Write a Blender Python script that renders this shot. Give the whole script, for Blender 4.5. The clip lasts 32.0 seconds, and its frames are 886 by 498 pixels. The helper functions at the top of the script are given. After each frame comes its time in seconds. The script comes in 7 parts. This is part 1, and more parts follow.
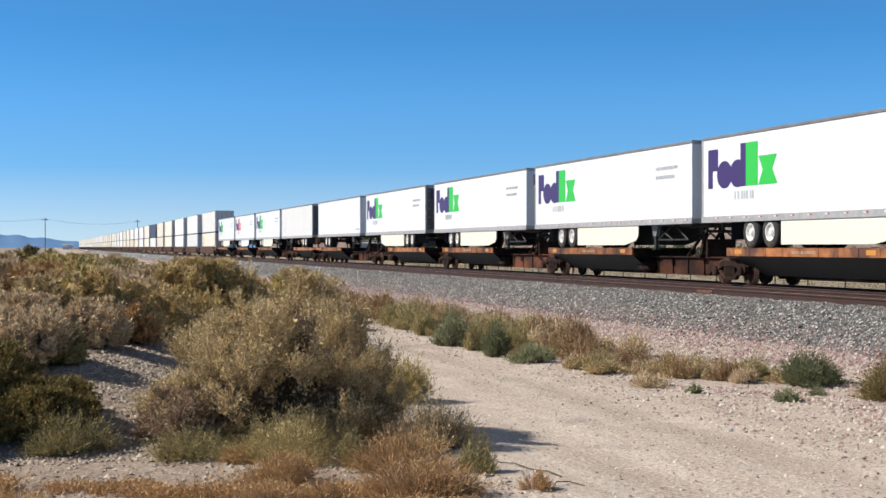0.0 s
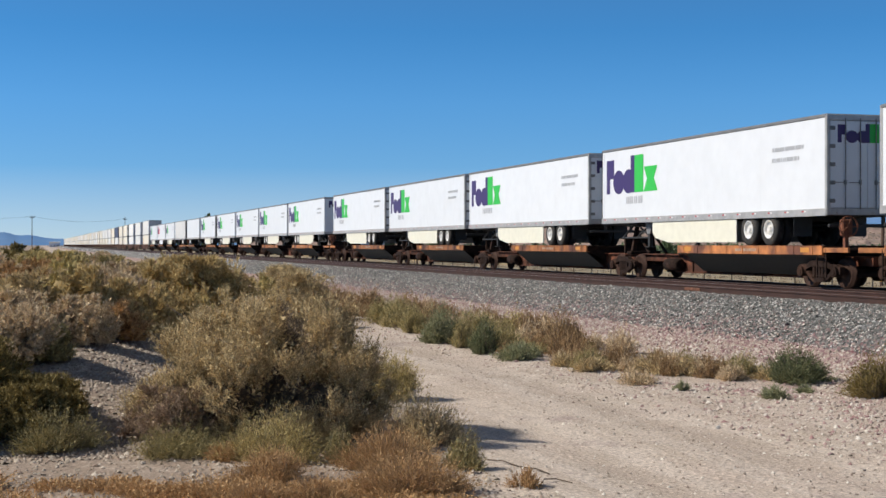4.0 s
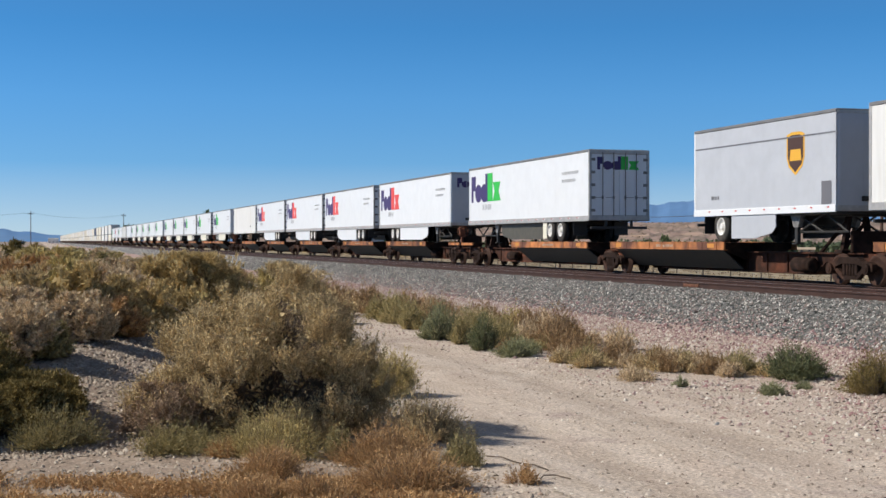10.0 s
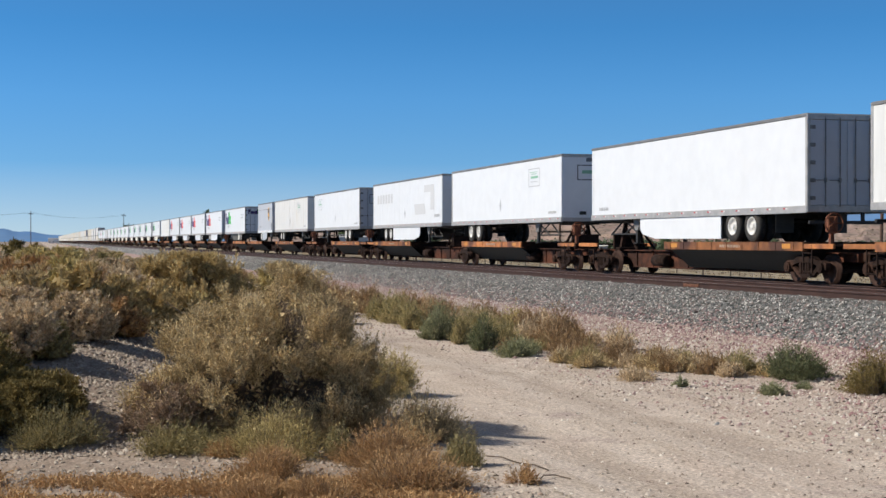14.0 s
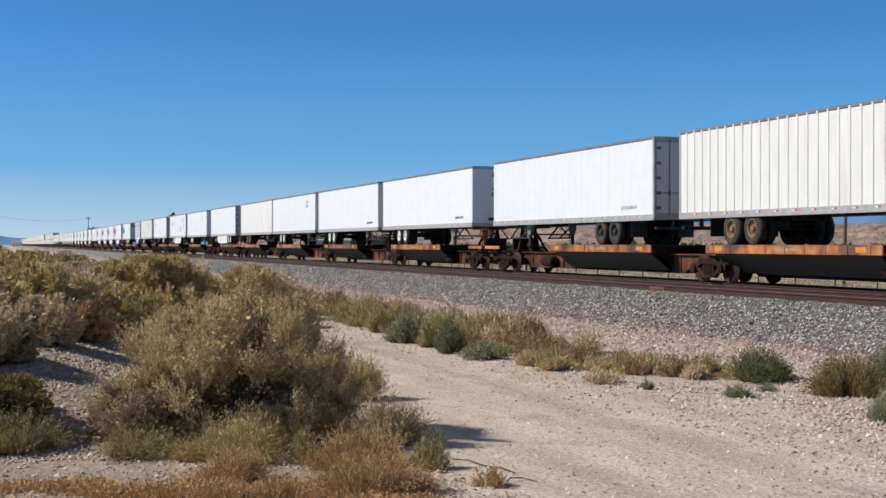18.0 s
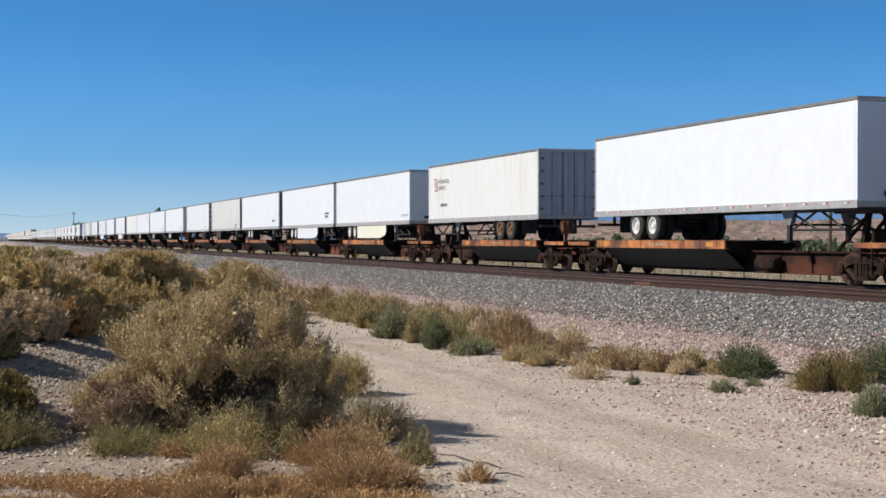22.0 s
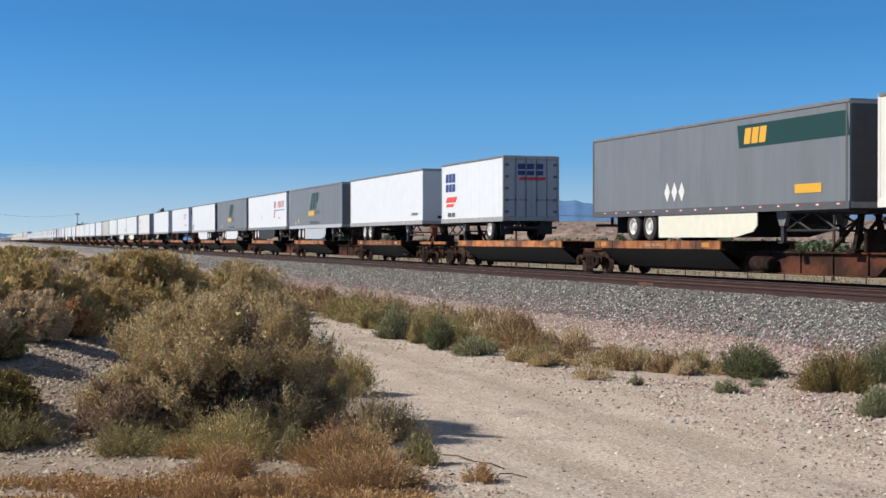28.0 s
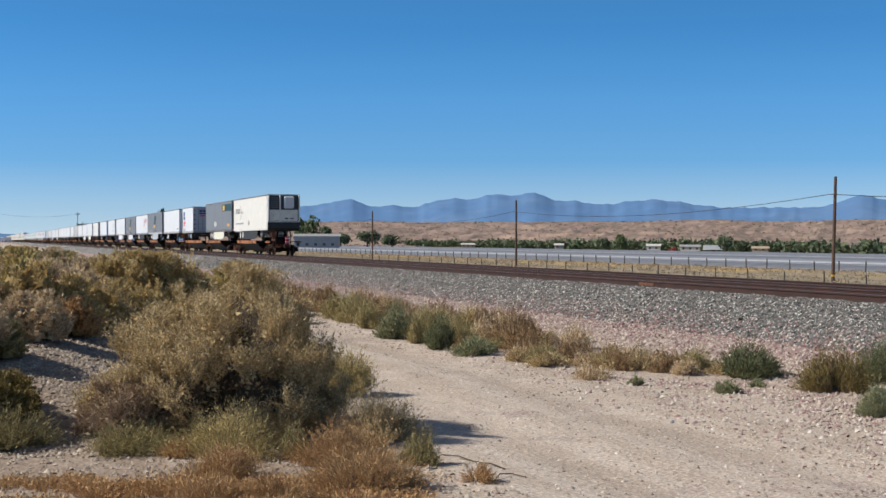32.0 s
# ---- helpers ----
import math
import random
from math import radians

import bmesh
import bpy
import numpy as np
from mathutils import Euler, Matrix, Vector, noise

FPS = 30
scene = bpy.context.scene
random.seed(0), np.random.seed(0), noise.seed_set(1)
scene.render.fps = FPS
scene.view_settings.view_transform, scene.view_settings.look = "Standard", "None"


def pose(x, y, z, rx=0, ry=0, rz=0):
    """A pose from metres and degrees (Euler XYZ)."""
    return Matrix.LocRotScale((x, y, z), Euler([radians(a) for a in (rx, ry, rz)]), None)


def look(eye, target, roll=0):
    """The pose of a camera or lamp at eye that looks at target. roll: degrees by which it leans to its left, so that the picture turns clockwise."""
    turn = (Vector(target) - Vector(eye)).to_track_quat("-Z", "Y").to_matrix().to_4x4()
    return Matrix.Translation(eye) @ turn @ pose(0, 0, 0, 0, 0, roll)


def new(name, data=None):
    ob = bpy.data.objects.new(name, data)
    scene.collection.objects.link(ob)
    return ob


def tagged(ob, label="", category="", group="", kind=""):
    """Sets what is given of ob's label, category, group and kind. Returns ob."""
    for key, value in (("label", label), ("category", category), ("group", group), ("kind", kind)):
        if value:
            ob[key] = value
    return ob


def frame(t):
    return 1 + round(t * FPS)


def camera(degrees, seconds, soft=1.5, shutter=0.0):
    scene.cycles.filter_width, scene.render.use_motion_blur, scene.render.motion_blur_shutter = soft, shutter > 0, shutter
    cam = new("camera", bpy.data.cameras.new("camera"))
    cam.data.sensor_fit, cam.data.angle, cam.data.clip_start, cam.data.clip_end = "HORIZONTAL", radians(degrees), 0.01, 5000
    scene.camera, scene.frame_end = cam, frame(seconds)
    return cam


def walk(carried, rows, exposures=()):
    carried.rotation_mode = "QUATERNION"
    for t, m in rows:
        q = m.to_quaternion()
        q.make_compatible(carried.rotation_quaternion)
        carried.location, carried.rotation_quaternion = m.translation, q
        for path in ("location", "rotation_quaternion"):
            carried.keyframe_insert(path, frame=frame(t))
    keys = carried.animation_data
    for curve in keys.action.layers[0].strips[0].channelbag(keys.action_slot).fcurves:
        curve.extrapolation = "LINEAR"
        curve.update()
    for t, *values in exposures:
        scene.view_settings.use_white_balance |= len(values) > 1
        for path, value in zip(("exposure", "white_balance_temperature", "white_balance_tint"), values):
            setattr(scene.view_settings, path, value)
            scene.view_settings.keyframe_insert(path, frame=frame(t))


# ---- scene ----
cam = camera(35.0, 32.0, soft=1.5)
EYE_Z = 2.1


def aim(turn, tilt):
    """Camera pose: degrees to the right of the track's line, degrees above level."""
    return pose(0, 0, EYE_Z, 90 + tilt, 0, -turn)


walk(cam, [
    (0.0, aim(15.560, -0.076)),
    (0.5, aim(15.530, 0.209)),
    (1.0, aim(15.530, 0.296)),
    (1.5, aim(15.755, 0.147)),
    (2.0, aim(16.025, -0.066)),
    (2.5, aim(16.036, -0.094)),
    (3.0, aim(16.032, -0.137)),
    (3.5, aim(16.040, -0.150)),
    (5.5, aim(16.094, -0.287)),
    (6.0, aim(16.096, -0.293)),
    (7.0, aim(16.096, -0.321)),
    (9.0, aim(16.100, -0.323)),
    (12.0, aim(16.099, -0.326)),
    (14.5, aim(16.099, -0.325)),
    (16.5, aim(16.100, -0.353)),
    (17.0, aim(16.155, -0.324)),
    (17.5, aim(16.540, -0.250)),
    (18.0, aim(17.461, -0.200)),
    (18.5, aim(17.941, -0.164)),
    (19.0, aim(18.222, -0.148)),
    (19.5, aim(18.150, -0.225)),
    (20.0, aim(18.127, -0.311)),
    (20.5, aim(18.113, -0.346)),
    (21.0, aim(18.080, -0.369)),
    (21.5, aim(18.053, -0.387)),
    (22.0, aim(18.022, -0.389)),
    (22.5, aim(18.000, -0.392)),
    (23.0, aim(17.979, -0.389)),
    (23.5, aim(17.947, -0.377)),
    (24.0, aim(17.938, -0.371)),
    (24.5, aim(17.917, -0.369)),
    (25.5, aim(17.908, -0.369)),
    (27.5, aim(17.882, -0.369)),
    (30.0, aim(17.878, -0.367)),
    (32.0, aim(17.875, -0.363)),
], exposures=[(0, 0.22), (0.4, 0.14), (1.0, 0.0), (32, 0.0)])

# ---- world and light ----
SUN_FROM = Vector((-0.778, 0.175, 0.60)).normalized()
world = bpy.data.worlds.new("desert_sky")
scene.world = world
world.use_nodes = True
wn = world.node_tree
sky = wn.nodes.new("ShaderNodeTexSky")
sky.sky_type = "NISHITA"
sky.sun_disc = False
sky.sun_elevation = math.asin(SUN_FROM.z)
sky.sun_rotation = math.atan2(SUN_FROM.x, SUN_FROM.y)
sky.altitude = 1500
sky.air_density = 1.0
sky.dust_density = 0.0
sky.ozone_density = 1.0
air = wn.nodes.new("ShaderNodeTexCoord")
lift = wn.nodes.new("ShaderNodeMapping")            # dry, clear air: little pale haze along the horizon
lift.inputs["Location"].default_value = (0, 0, 0.085)
lift.inputs["Scale"].default_value = (1, 1, 1.25)
wn.links.new(air.outputs["Generated"], lift.inputs["Vector"])
wn.links.new(lift.outputs[0], sky.inputs["Vector"])
deep = wn.nodes.new("ShaderNodeHueSaturation")
apart = wn.nodes.new("ShaderNodeSeparateXYZ")
wn.links.new(air.outputs["Generated"], apart.inputs[0])
fade = wn.nodes.new("ShaderNodeMapRange")
fade.inputs[1].default_value, fade.inputs[2].default_value, fade.inputs[3].default_value, fade.inputs[4].default_value = 0.15, 0.6, 1.45, 0.75
wn.links.new(apart.outputs[2], fade.inputs[0])
pale = wn.nodes.new("ShaderNodeMapRange")            # a thin greyish haze right on the horizon
pale.inputs[1].default_value, pale.inputs[2].default_value, pale.inputs[3].default_value, pale.inputs[4].default_value = -0.01, 0.055, 0.55, 1.0
wn.links.new(apart.outputs[2], pale.inputs[0])
haze = wn.nodes.new("ShaderNodeMath")
haze.operation = "MULTIPLY"
wn.links.new(fade.outputs[0], haze.inputs[0])
wn.links.new(pale.outputs[0], haze.inputs[1])
wn.links.new(haze.outputs[0], deep.inputs["Saturation"])
deep.inputs["Hue"].default_value = 0.501
low = wn.nodes.new("ShaderNodeMapRange")
low.inputs[1].default_value, low.inputs[2].default_value, low.inputs[3].default_value, low.inputs[4].default_value = -0.01, 0.10, 0.76, 1.0
wn.links.new(apart.outputs[2], low.inputs[0])
both = wn.nodes.new("ShaderNodeMath")
both.operation = "MULTIPLY"
wn.links.new(low.outputs[0], both.inputs[0])
dim = wn.nodes.new("ShaderNodeMapRange")             # the sky deepens towards the zenith
dim.inputs[1].default_value, dim.inputs[2].default_value, dim.inputs[3].default_value, dim.inputs[4].default_value = 0.12, 0.75, 1.0, 0.5
wn.links.new(apart.outputs[2], dim.inputs[0])
wn.links.new(dim.outputs[0], both.inputs[1])
wn.links.new(both.outputs[0], deep.inputs["Value"])
wn.links.new(sky.outputs[0], deep.inputs["Color"])
wn.nodes["Background"].inputs["Strength"].default_value = 0.146
wn.links.new(deep.outputs[0], wn.nodes["Background"].inputs["Color"])

sun = new("sun", bpy.data.lights.new("sun", "SUN"))
sun.data.energy = 5.0
sun.data.angle = radians(0.53)
sun.data.color = (1.0, 0.925, 0.815)
sun.matrix_world = look(SUN_FROM * 300, (0, 0, 0))


# ---- materials ----
def mat(name, col, rough=0.6, metal=0.0, var=0.0, scale=6.0, col2=None, col2_at=(0.5, 0.62), scale2=1.2,
        bump=0.0, bump_scale=60.0, per=0.0, island=0.0, spec=0.5, emit=0.0, stretch=None):
    """Procedural surface: base colour, a second colour in patches, fine variation, bump, and tint per piece."""
    m = bpy.data.materials.new(name)
    m.use_nodes = True
    t = m.node_tree
    n, l = t.nodes, t.links
    b = n["Principled BSDF"]
    b.inputs["Roughness"].default_value = rough
    b.inputs["Metallic"].default_value = metal
    b.inputs["Specular IOR Level"].default_value = spec
    tc = n.new("ShaderNodeTexCoord")
    src = tc.outputs["Object"]
    if stretch:
        mp = n.new("ShaderNodeMapping")
        mp.inputs["Scale"].default_value = stretch
        l.new(src, mp.inputs["Vector"])
        src = mp.outputs[0]
    c = n.new("ShaderNodeRGB")
    c.outputs[0].default_value = (*col, 1)
    out = c.outputs[0]
    if col2:
        nz = n.new("ShaderNodeTexNoise")
        nz.inputs["Scale"].default_value = scale2
        nz.inputs["Detail"].default_value = 6
        l.new(src, nz.inputs["Vector"])
        r = n.new("ShaderNodeMapRange")
        r.inputs[1].default_value, r.inputs[2].default_value = col2_at
        l.new(nz.outputs[0], r.inputs[0])
        mx = n.new("ShaderNodeMix")
        mx.data_type = "RGBA"
        l.new(r.outputs[0], mx.inputs[0])
        l.new(out, mx.inputs[6])
        mx.inputs[7].default_value = (*col2, 1)
        out = mx.outputs[2]
    value = None
    if var:
        nz = n.new("ShaderNodeTexNoise")
        nz.inputs["Scale"].default_value = scale
        nz.inputs["Detail"].default_value = 8
        l.new(src, nz.inputs["Vector"])
        r = n.new("ShaderNodeMapRange")
        r.inputs[1].default_value, r.inputs[2].default_value = 0.3, 0.7
        r.inputs[3].default_value, r.inputs[4].default_value = 1 - var, 1 + var
        l.new(nz.outputs[0], r.inputs[0])
        value = r.outputs[0]
    for amount, kind, sock in ((per, "ShaderNodeObjectInfo", "Random"), (island, "ShaderNodeNewGeometry", "Random Per Island")):
        if amount:
            g = n.new(kind)
            r = n.new("ShaderNodeMapRange")
            r.inputs[3].default_value, r.inputs[4].default_value = 1 - amount, 1 + amount
            l.new(g.outputs[sock], r.inputs[0])
            if value is None:
                value = r.outputs[0]
            else:
                mu = n.new("ShaderNodeMath")
                mu.operation = "MULTIPLY"
                l.new(value, mu.inputs[0])
                l.new(r.outputs[0], mu.inputs[1])
                value = mu.outputs[0]
    if value is not None:
        h = n.new("ShaderNodeHueSaturation")
        l.new(value, h.inputs["Value"])
        l.new(out, h.inputs["Color"])
        out = h.outputs[0]
    l.new(out, b.inputs["Base Color"])
    if emit:
        l.new(out, b.inputs["Emission Color"])
        b.inputs["Emission Strength"].default_value = emit
    if bump:
        nz = n.new("ShaderNodeTexNoise")
        nz.inputs["Scale"].default_value = bump_scale
        nz.inputs["Detail"].default_value = 4
        l.new(src, nz.inputs["Vector"])
        bp = n.new("ShaderNodeBump")
        bp.inputs["Strength"].default_value = bump
        bp.inputs["Distance"].default_value = 0.05
        l.new(nz.outputs[0], bp.inputs["Height"])
        l.new(bp.outputs[0], b.inputs["Normal"])
    return m


WHITE = mat("white_paint", (0.70, 0.72, 0.745), 0.35, var=0.03, scale=2, col2=(0.685, 0.69, 0.70), col2_at=(0.6, 0.85), scale2=0.7, per=0.02)
OLD_WHITE = mat("old_white_paint", (0.665, 0.67, 0.66), 0.5, var=0.06, scale=3, col2=(0.55, 0.50, 0.42), col2_at=(0.58, 0.8), scale2=0.9, stretch=(1, 1.6, 0.25))
CREAM = mat("cream_paint", (0.72, 0.705, 0.65), 0.45, var=0.05, scale=2, per=0.06)
SKIRT_CREAM = mat("cream_skirt", (0.72, 0.70, 0.58), 0.5, var=0.05, scale=3)
GREY = mat("grey_paint", (0.168, 0.181, 0.199), 0.42, var=0.07, scale=2, stretch=(1, 1.6, 0.3), col2=(0.155, 0.165, 0.18), scale2=0.8)
PALE_GREY = mat("pale_grey_paint", (0.45, 0.47, 0.51), 0.4, var=0.05, scale=2)
ALU = mat("dull_aluminium", (0.42, 0.41, 0.40), 0.5, 0.35, var=0.15, scale=5)
DARK_TRIM = mat("dark_trim", (0.09, 0.09, 0.095), 0.5, var=0.1, scale=5)
ROOF = mat("trailer_roof", (0.20, 0.20, 0.20), 0.5, 0.3, var=0.15, scale=2)
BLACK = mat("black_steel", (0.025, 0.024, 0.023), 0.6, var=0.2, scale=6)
RUBBER = mat("tyre_rubber", (0.022, 0.021, 0.02), 0.85, var=0.2, scale=12, col2=(0.06, 0.05, 0.04), scale2=5)
RIM_WHITE = mat("white_rim", (0.72, 0.71, 0.68), 0.4, var=0.1, scale=8)
RIM_RUST = mat("rusty_rim", (0.21, 0.12, 0.06), 0.7, var=0.3, scale=10)
HINGE = mat("worn_door_hardware", (0.20, 0.195, 0.19), 0.6, 0.3, var=0.3, scale=8)
RUST = mat("rusty_brown_steel", (0.075, 0.036, 0.024), 0.85, var=0.3, scale=3, col2=(0.15, 0.062, 0.032), scale2=1.4, bump=0.2)
SILL = mat("rust_orange_sill", (0.042, 0.019, 0.013), 0.85, spec=0.2, var=0.3, scale=3, col2=(0.125, 0.044, 0.024), col2_at=(0.46, 0.62), scale2=0.9, bump=0.2, per=0.45)
RUST_DARK = mat("grimy_brown_steel", (0.024, 0.0135, 0.010), 0.85, spec=0.15, var=0.35, scale=5, col2=(0.05, 0.026, 0.018), scale2=2.0, bump=0.3)
ORANGE = mat("faded_orange_paint", (0.36, 0.135, 0.042), 0.7, var=0.3, scale=3, col2=(0.11, 0.042, 0.024), col2_at=(0.46, 0.62), scale2=1.1, per=0.38)
YELLOW = mat("yellow_paint", (0.52, 0.225, 0.04), 0.55, var=0.1, scale=6)
WHEEL_STEEL = mat("train_wheel_steel", (0.045, 0.022, 0.015), 0.8, 0.0, spec=0.25, var=0.3, scale=6)
PURPLE = mat("purple_paint", (0.045, 0.022, 0.115), 0.45)
GREEN = mat("green_paint", (0.03, 0.47, 0.055), 0.45)
RED = mat("orange_red_paint", (0.74, 0.07, 0.05), 0.45)
FAINT = mat("faded_grey_print", (0.46, 0.47, 0.49), 0.5)
PRINT = mat("dark_print", (0.14, 0.14, 0.155), 0.5)
DARK_GREEN = mat("dark_green_paint", (0.008, 0.042, 0.034), 0.45)
BLUE = mat("blue_paint", (0.03, 0.05, 0.20), 0.4)
NAVY = mat("navy_paint", (0.035, 0.045, 0.09), 0.5, var=0.1)
CRIMSON = mat("crimson_paint", (0.45, 0.03, 0.04), 0.4)
BROWN_SHIELD = mat("brown_paint", (0.07, 0.03, 0.012), 0.4)
GOLD = mat("gold_paint", (0.70, 0.38, 0.03), 0.4)
REEFER_DARK = mat("cooling_unit_grille", (0.03, 0.032, 0.035), 0.45, var=0.2, scale=10)
RAIL = mat("rusty_rail", (0.050, 0.023, 0.017), 0.75, 0.2, var=0.25, scale=1.5, per=0.1)
RAIL_TOP = mat("polished_rail_head", (0.30, 0.27, 0.25), 0.35, 0.8, var=0.1, scale=1)
TIE = mat("weathered_tie", (0.055, 0.038, 0.029), 0.9, var=0.3, scale=7, per=0.25, bump=0.3)
POLE_WOOD = mat("pole_wood", (0.085, 0.050, 0.035), 0.85, var=0.25, scale=4, per=0.15)
WIRE = mat("wire", (0.05, 0.05, 0.055), 0.6)
POST = mat("fence_post", (0.07, 0.06, 0.05), 0.85, var=0.2, scale=6)


# ---- mesh building ----
class Mesh:
    """Collects vertices and faces, in several materials, for one mesh."""

    def __init__(self):
        self.v, self.f, self.m, self.k = [], [], [], 0

    def add(self, v, f, k=None):
        o = len(self.v)
        self.v += [tuple(p) for p in v]
        self.f += [tuple(o + i for i in q) for q in f]
        self.m += [self.k if k is None else k] * len(f)
        return self

    def box(self, x0, x1, y0, y1, z0, z1, c=0.0, k=None):
        """A box with chamfered edges (c metres)."""
        if c <= 0:
            v = [(x, y, z) for x in (x0, x1) for y in (y0, y1) for z in (z0, z1)]
            return self.add(v, [(0, 1, 3, 2), (4, 6, 7, 5), (0, 4, 5, 1), (2, 3, 7, 6), (0, 2, 6, 4), (1, 5, 7, 3)], k)
        c = min(c, abs(x1 - x0) * 0.45, abs(y1 - y0) * 0.45, abs(z1 - z0) * 0.45)
        b = bmesh.new()
        bmesh.ops.create_cube(b, size=1)
        for p in b.verts:
            p.co = ((x0 + x1) / 2 + p.co.x * (x1 - x0), (y0 + y1) / 2 + p.co.y * (y1 - y0), (z0 + z1) / 2 + p.co.z * (z1 - z0))
        bmesh.ops.bevel(b, geom=list(b.edges), offset=c, segments=1, affect="EDGES", profile=0.5)
        b.verts.index_update()
        self.add([p.co[:] for p in b.verts], [[p.index for p in q.verts] for q in b.faces], k)
        b.free()
        return self

    def prism(self, pts, axis, a, b, k=None):
        """A closed outline of two coordinates, pulled along the axis from a to b."""
        n = len(pts)
        put = {"x": lambda p, t: (t, p[0], p[1]), "y": lambda p, t: (p[0], t, p[1]), "z": lambda p, t: (p[0], p[1], t)}[axis]
        v = [put(p, a) for p in pts] + [put(p, b) for p in pts]
        f = [tuple(range(n))[::-1], tuple(range(n, 2 * n))] + [(i, (i + 1) % n, n + (i + 1) % n, n + i) for i in range(n)]
        return self.add(v, f, k)

    def tube(self, p, q, r, r2=None, n=8, k=None):
        """A capped cylinder or cone from p to q."""
        p, q = Vector(p), Vector(q)
        r2 = r if r2 is None else r2
        d = (q - p).normalized()
        s = d.orthogonal().normalized()
        u = d.cross(s)
        ring = [s * math.cos(2 * math.pi * i / n) + u * math.sin(2 * math.pi * i / n) for i in range(n)]
        v = [p + a * r for a in ring] + [q + a * r2 for a in ring]
        f = [tuple(range(n))[::-1], tuple(range(n, 2 * n))] + [(i, (i + 1) % n, n + (i + 1) % n, n + i) for i in range(n)]
        return self.add(v, f, k)

    def lathe(self, prof, n=20, k=None):
        """A profile of (x, radius) turned about the x axis."""
        v, f, m = [], [], len(prof)
        for i in range(n):
            a = 2 * math.pi * i / n
            v += [(x, r * math.cos(a), r * math.sin(a)) for x, r in prof]
        for i in range(n):
            j = (i + 1) % n
            f += [(i * m + t, i * m + t + 1, j * m + t + 1, j * m + t) for t in range(m - 1)]
        return self.add(v, f, k)

    def path(self, pts, r, n=5, k=None):
        """One swept tube along the points."""
        pts = [Vector(p) for p in pts]
        v = []
        for i, p in enumerate(pts):
            d = (pts[min(i + 1, len(pts) - 1)] - pts[max(i - 1, 0)]).normalized()
            s = d.cross(Vector((0.12, 0.05, 1))).normalized()
            u = d.cross(s)
            v += [p + (s * math.cos(2 * math.pi * j / n) + u * math.sin(2 * math.pi * j / n)) * r for j in range(n)]
        f = [(i * n + j, i * n + (j + 1) % n, (i + 1) * n + (j + 1) % n, (i + 1) * n + j) for i in range(len(pts) - 1) for j in range(n)]
        return self.add(v, f, k)

    def done(self, name, mats, smooth=False):
        me = bpy.data.meshes.new(name)
        me.from_pydata(self.v, [], self.f)
        for m in mats if isinstance(mats, (list, tuple)) else (mats,):
            me.materials.append(m)
        me.polygons.foreach_set("material_index", self.m)
        b = bmesh.new()
        b.from_mesh(me)
        bmesh.ops.recalc_face_normals(b, faces=b.faces)
        b.to_mesh(me)
        b.free()
        if smooth:
            me.polygons.foreach_set("use_smooth", [True] * len(me.polygons))
        me.update()
        return me


def part(name, mesh, parent, label="", at=None, kind=""):
    """Links a mesh as one object under a thing or a part."""
    ob = new(name, mesh)
    ob.parent = parent
    if at is not None:
        ob.matrix_basis = at if isinstance(at, Matrix) else Matrix.Translation(at)
    return tagged(ob, label, kind=kind)


def thing(name, m, label, category, group="", kind="", mesh=None):
    ob = new(name, mesh)
    ob.matrix_basis = m if isinstance(m, Matrix) else Matrix.Translation(m)
    return tagged(ob, label, category, group, kind)


SHARED = {}


def shared(key, make):
    if key not in SHARED:
        SHARED[key] = make()
    return SHARED[key]


# ---- plan ----
FAR_TRACK, NEAR_TRACK = 22.25, 17.65     # centre lines; the train runs on the far one
FAR_TOP, NEAR_TOP = 0.88, 1.00           # rail heads
GAUGE = 0.76
DECK = 2.06                              # where trailer tyres stand
FIELD = -0.2


def smooth(a, b, t):
    t = np.clip((t - a) / (b - a), 0, 1)
    return t * t * (3 - 2 * t)


def wave(x, y, s, seed):
    """Smooth pseudo-random relief, about -1 to 1."""
    g = np.random.default_rng(seed)
    out = 0
    for i in range(6):
        a, ph = g.uniform(0, 6.283), g.uniform(0, 6.283)
        k = (2 * math.pi / s) * g.uniform(0.6, 1.7)
        out = out + np.sin(k * (x * math.cos(a) + y * math.sin(a)) + ph)
    return out / 3.2


def field_drop(x):
    """The valley floor falls away gently beyond the fence."""
    return -0.0119 * np.clip(np.asarray(x, float) - 55, 0, 345)


def ground_z(x, y):
    x, y = np.asarray(x, float), np.asarray(y, float)
    near = np.exp(-((y - 25) / 60.0) ** 2)
    z = 0.03 * wave(x, y, 9, 1) * near + 0.008 * wave(x, y, 1.3, 2) * near
    mound = smooth(3.6, -0.5, x - 0.035 * y) * smooth(14.0, 21, y) * (1 - smooth(55, 150, y))
    z = z + mound * (0.75 + 0.2 * wave(x, y, 7, 3))
    lane = np.exp(-((x - 5.4) / 0.55) ** 2) + np.exp(-((x - 7.3) / 0.55) ** 2)
    z = z - 0.035 * lane * near
    z = z + 0.10 * smooth(11.5, 13.6, x) * smooth(26, 24, x)
    return z + FIELD * smooth(24.0, 28.0, x) + field_drop(x)


# ---- ground ----
def spaced(stops):
    """Grid lines: (from, to, step) stretches joined."""
    out = []
    for a, b, s in stops:
        out += list(np.arange(a, b - s * 0.01, s))
    return np.array(out + [stops[-1][1]])


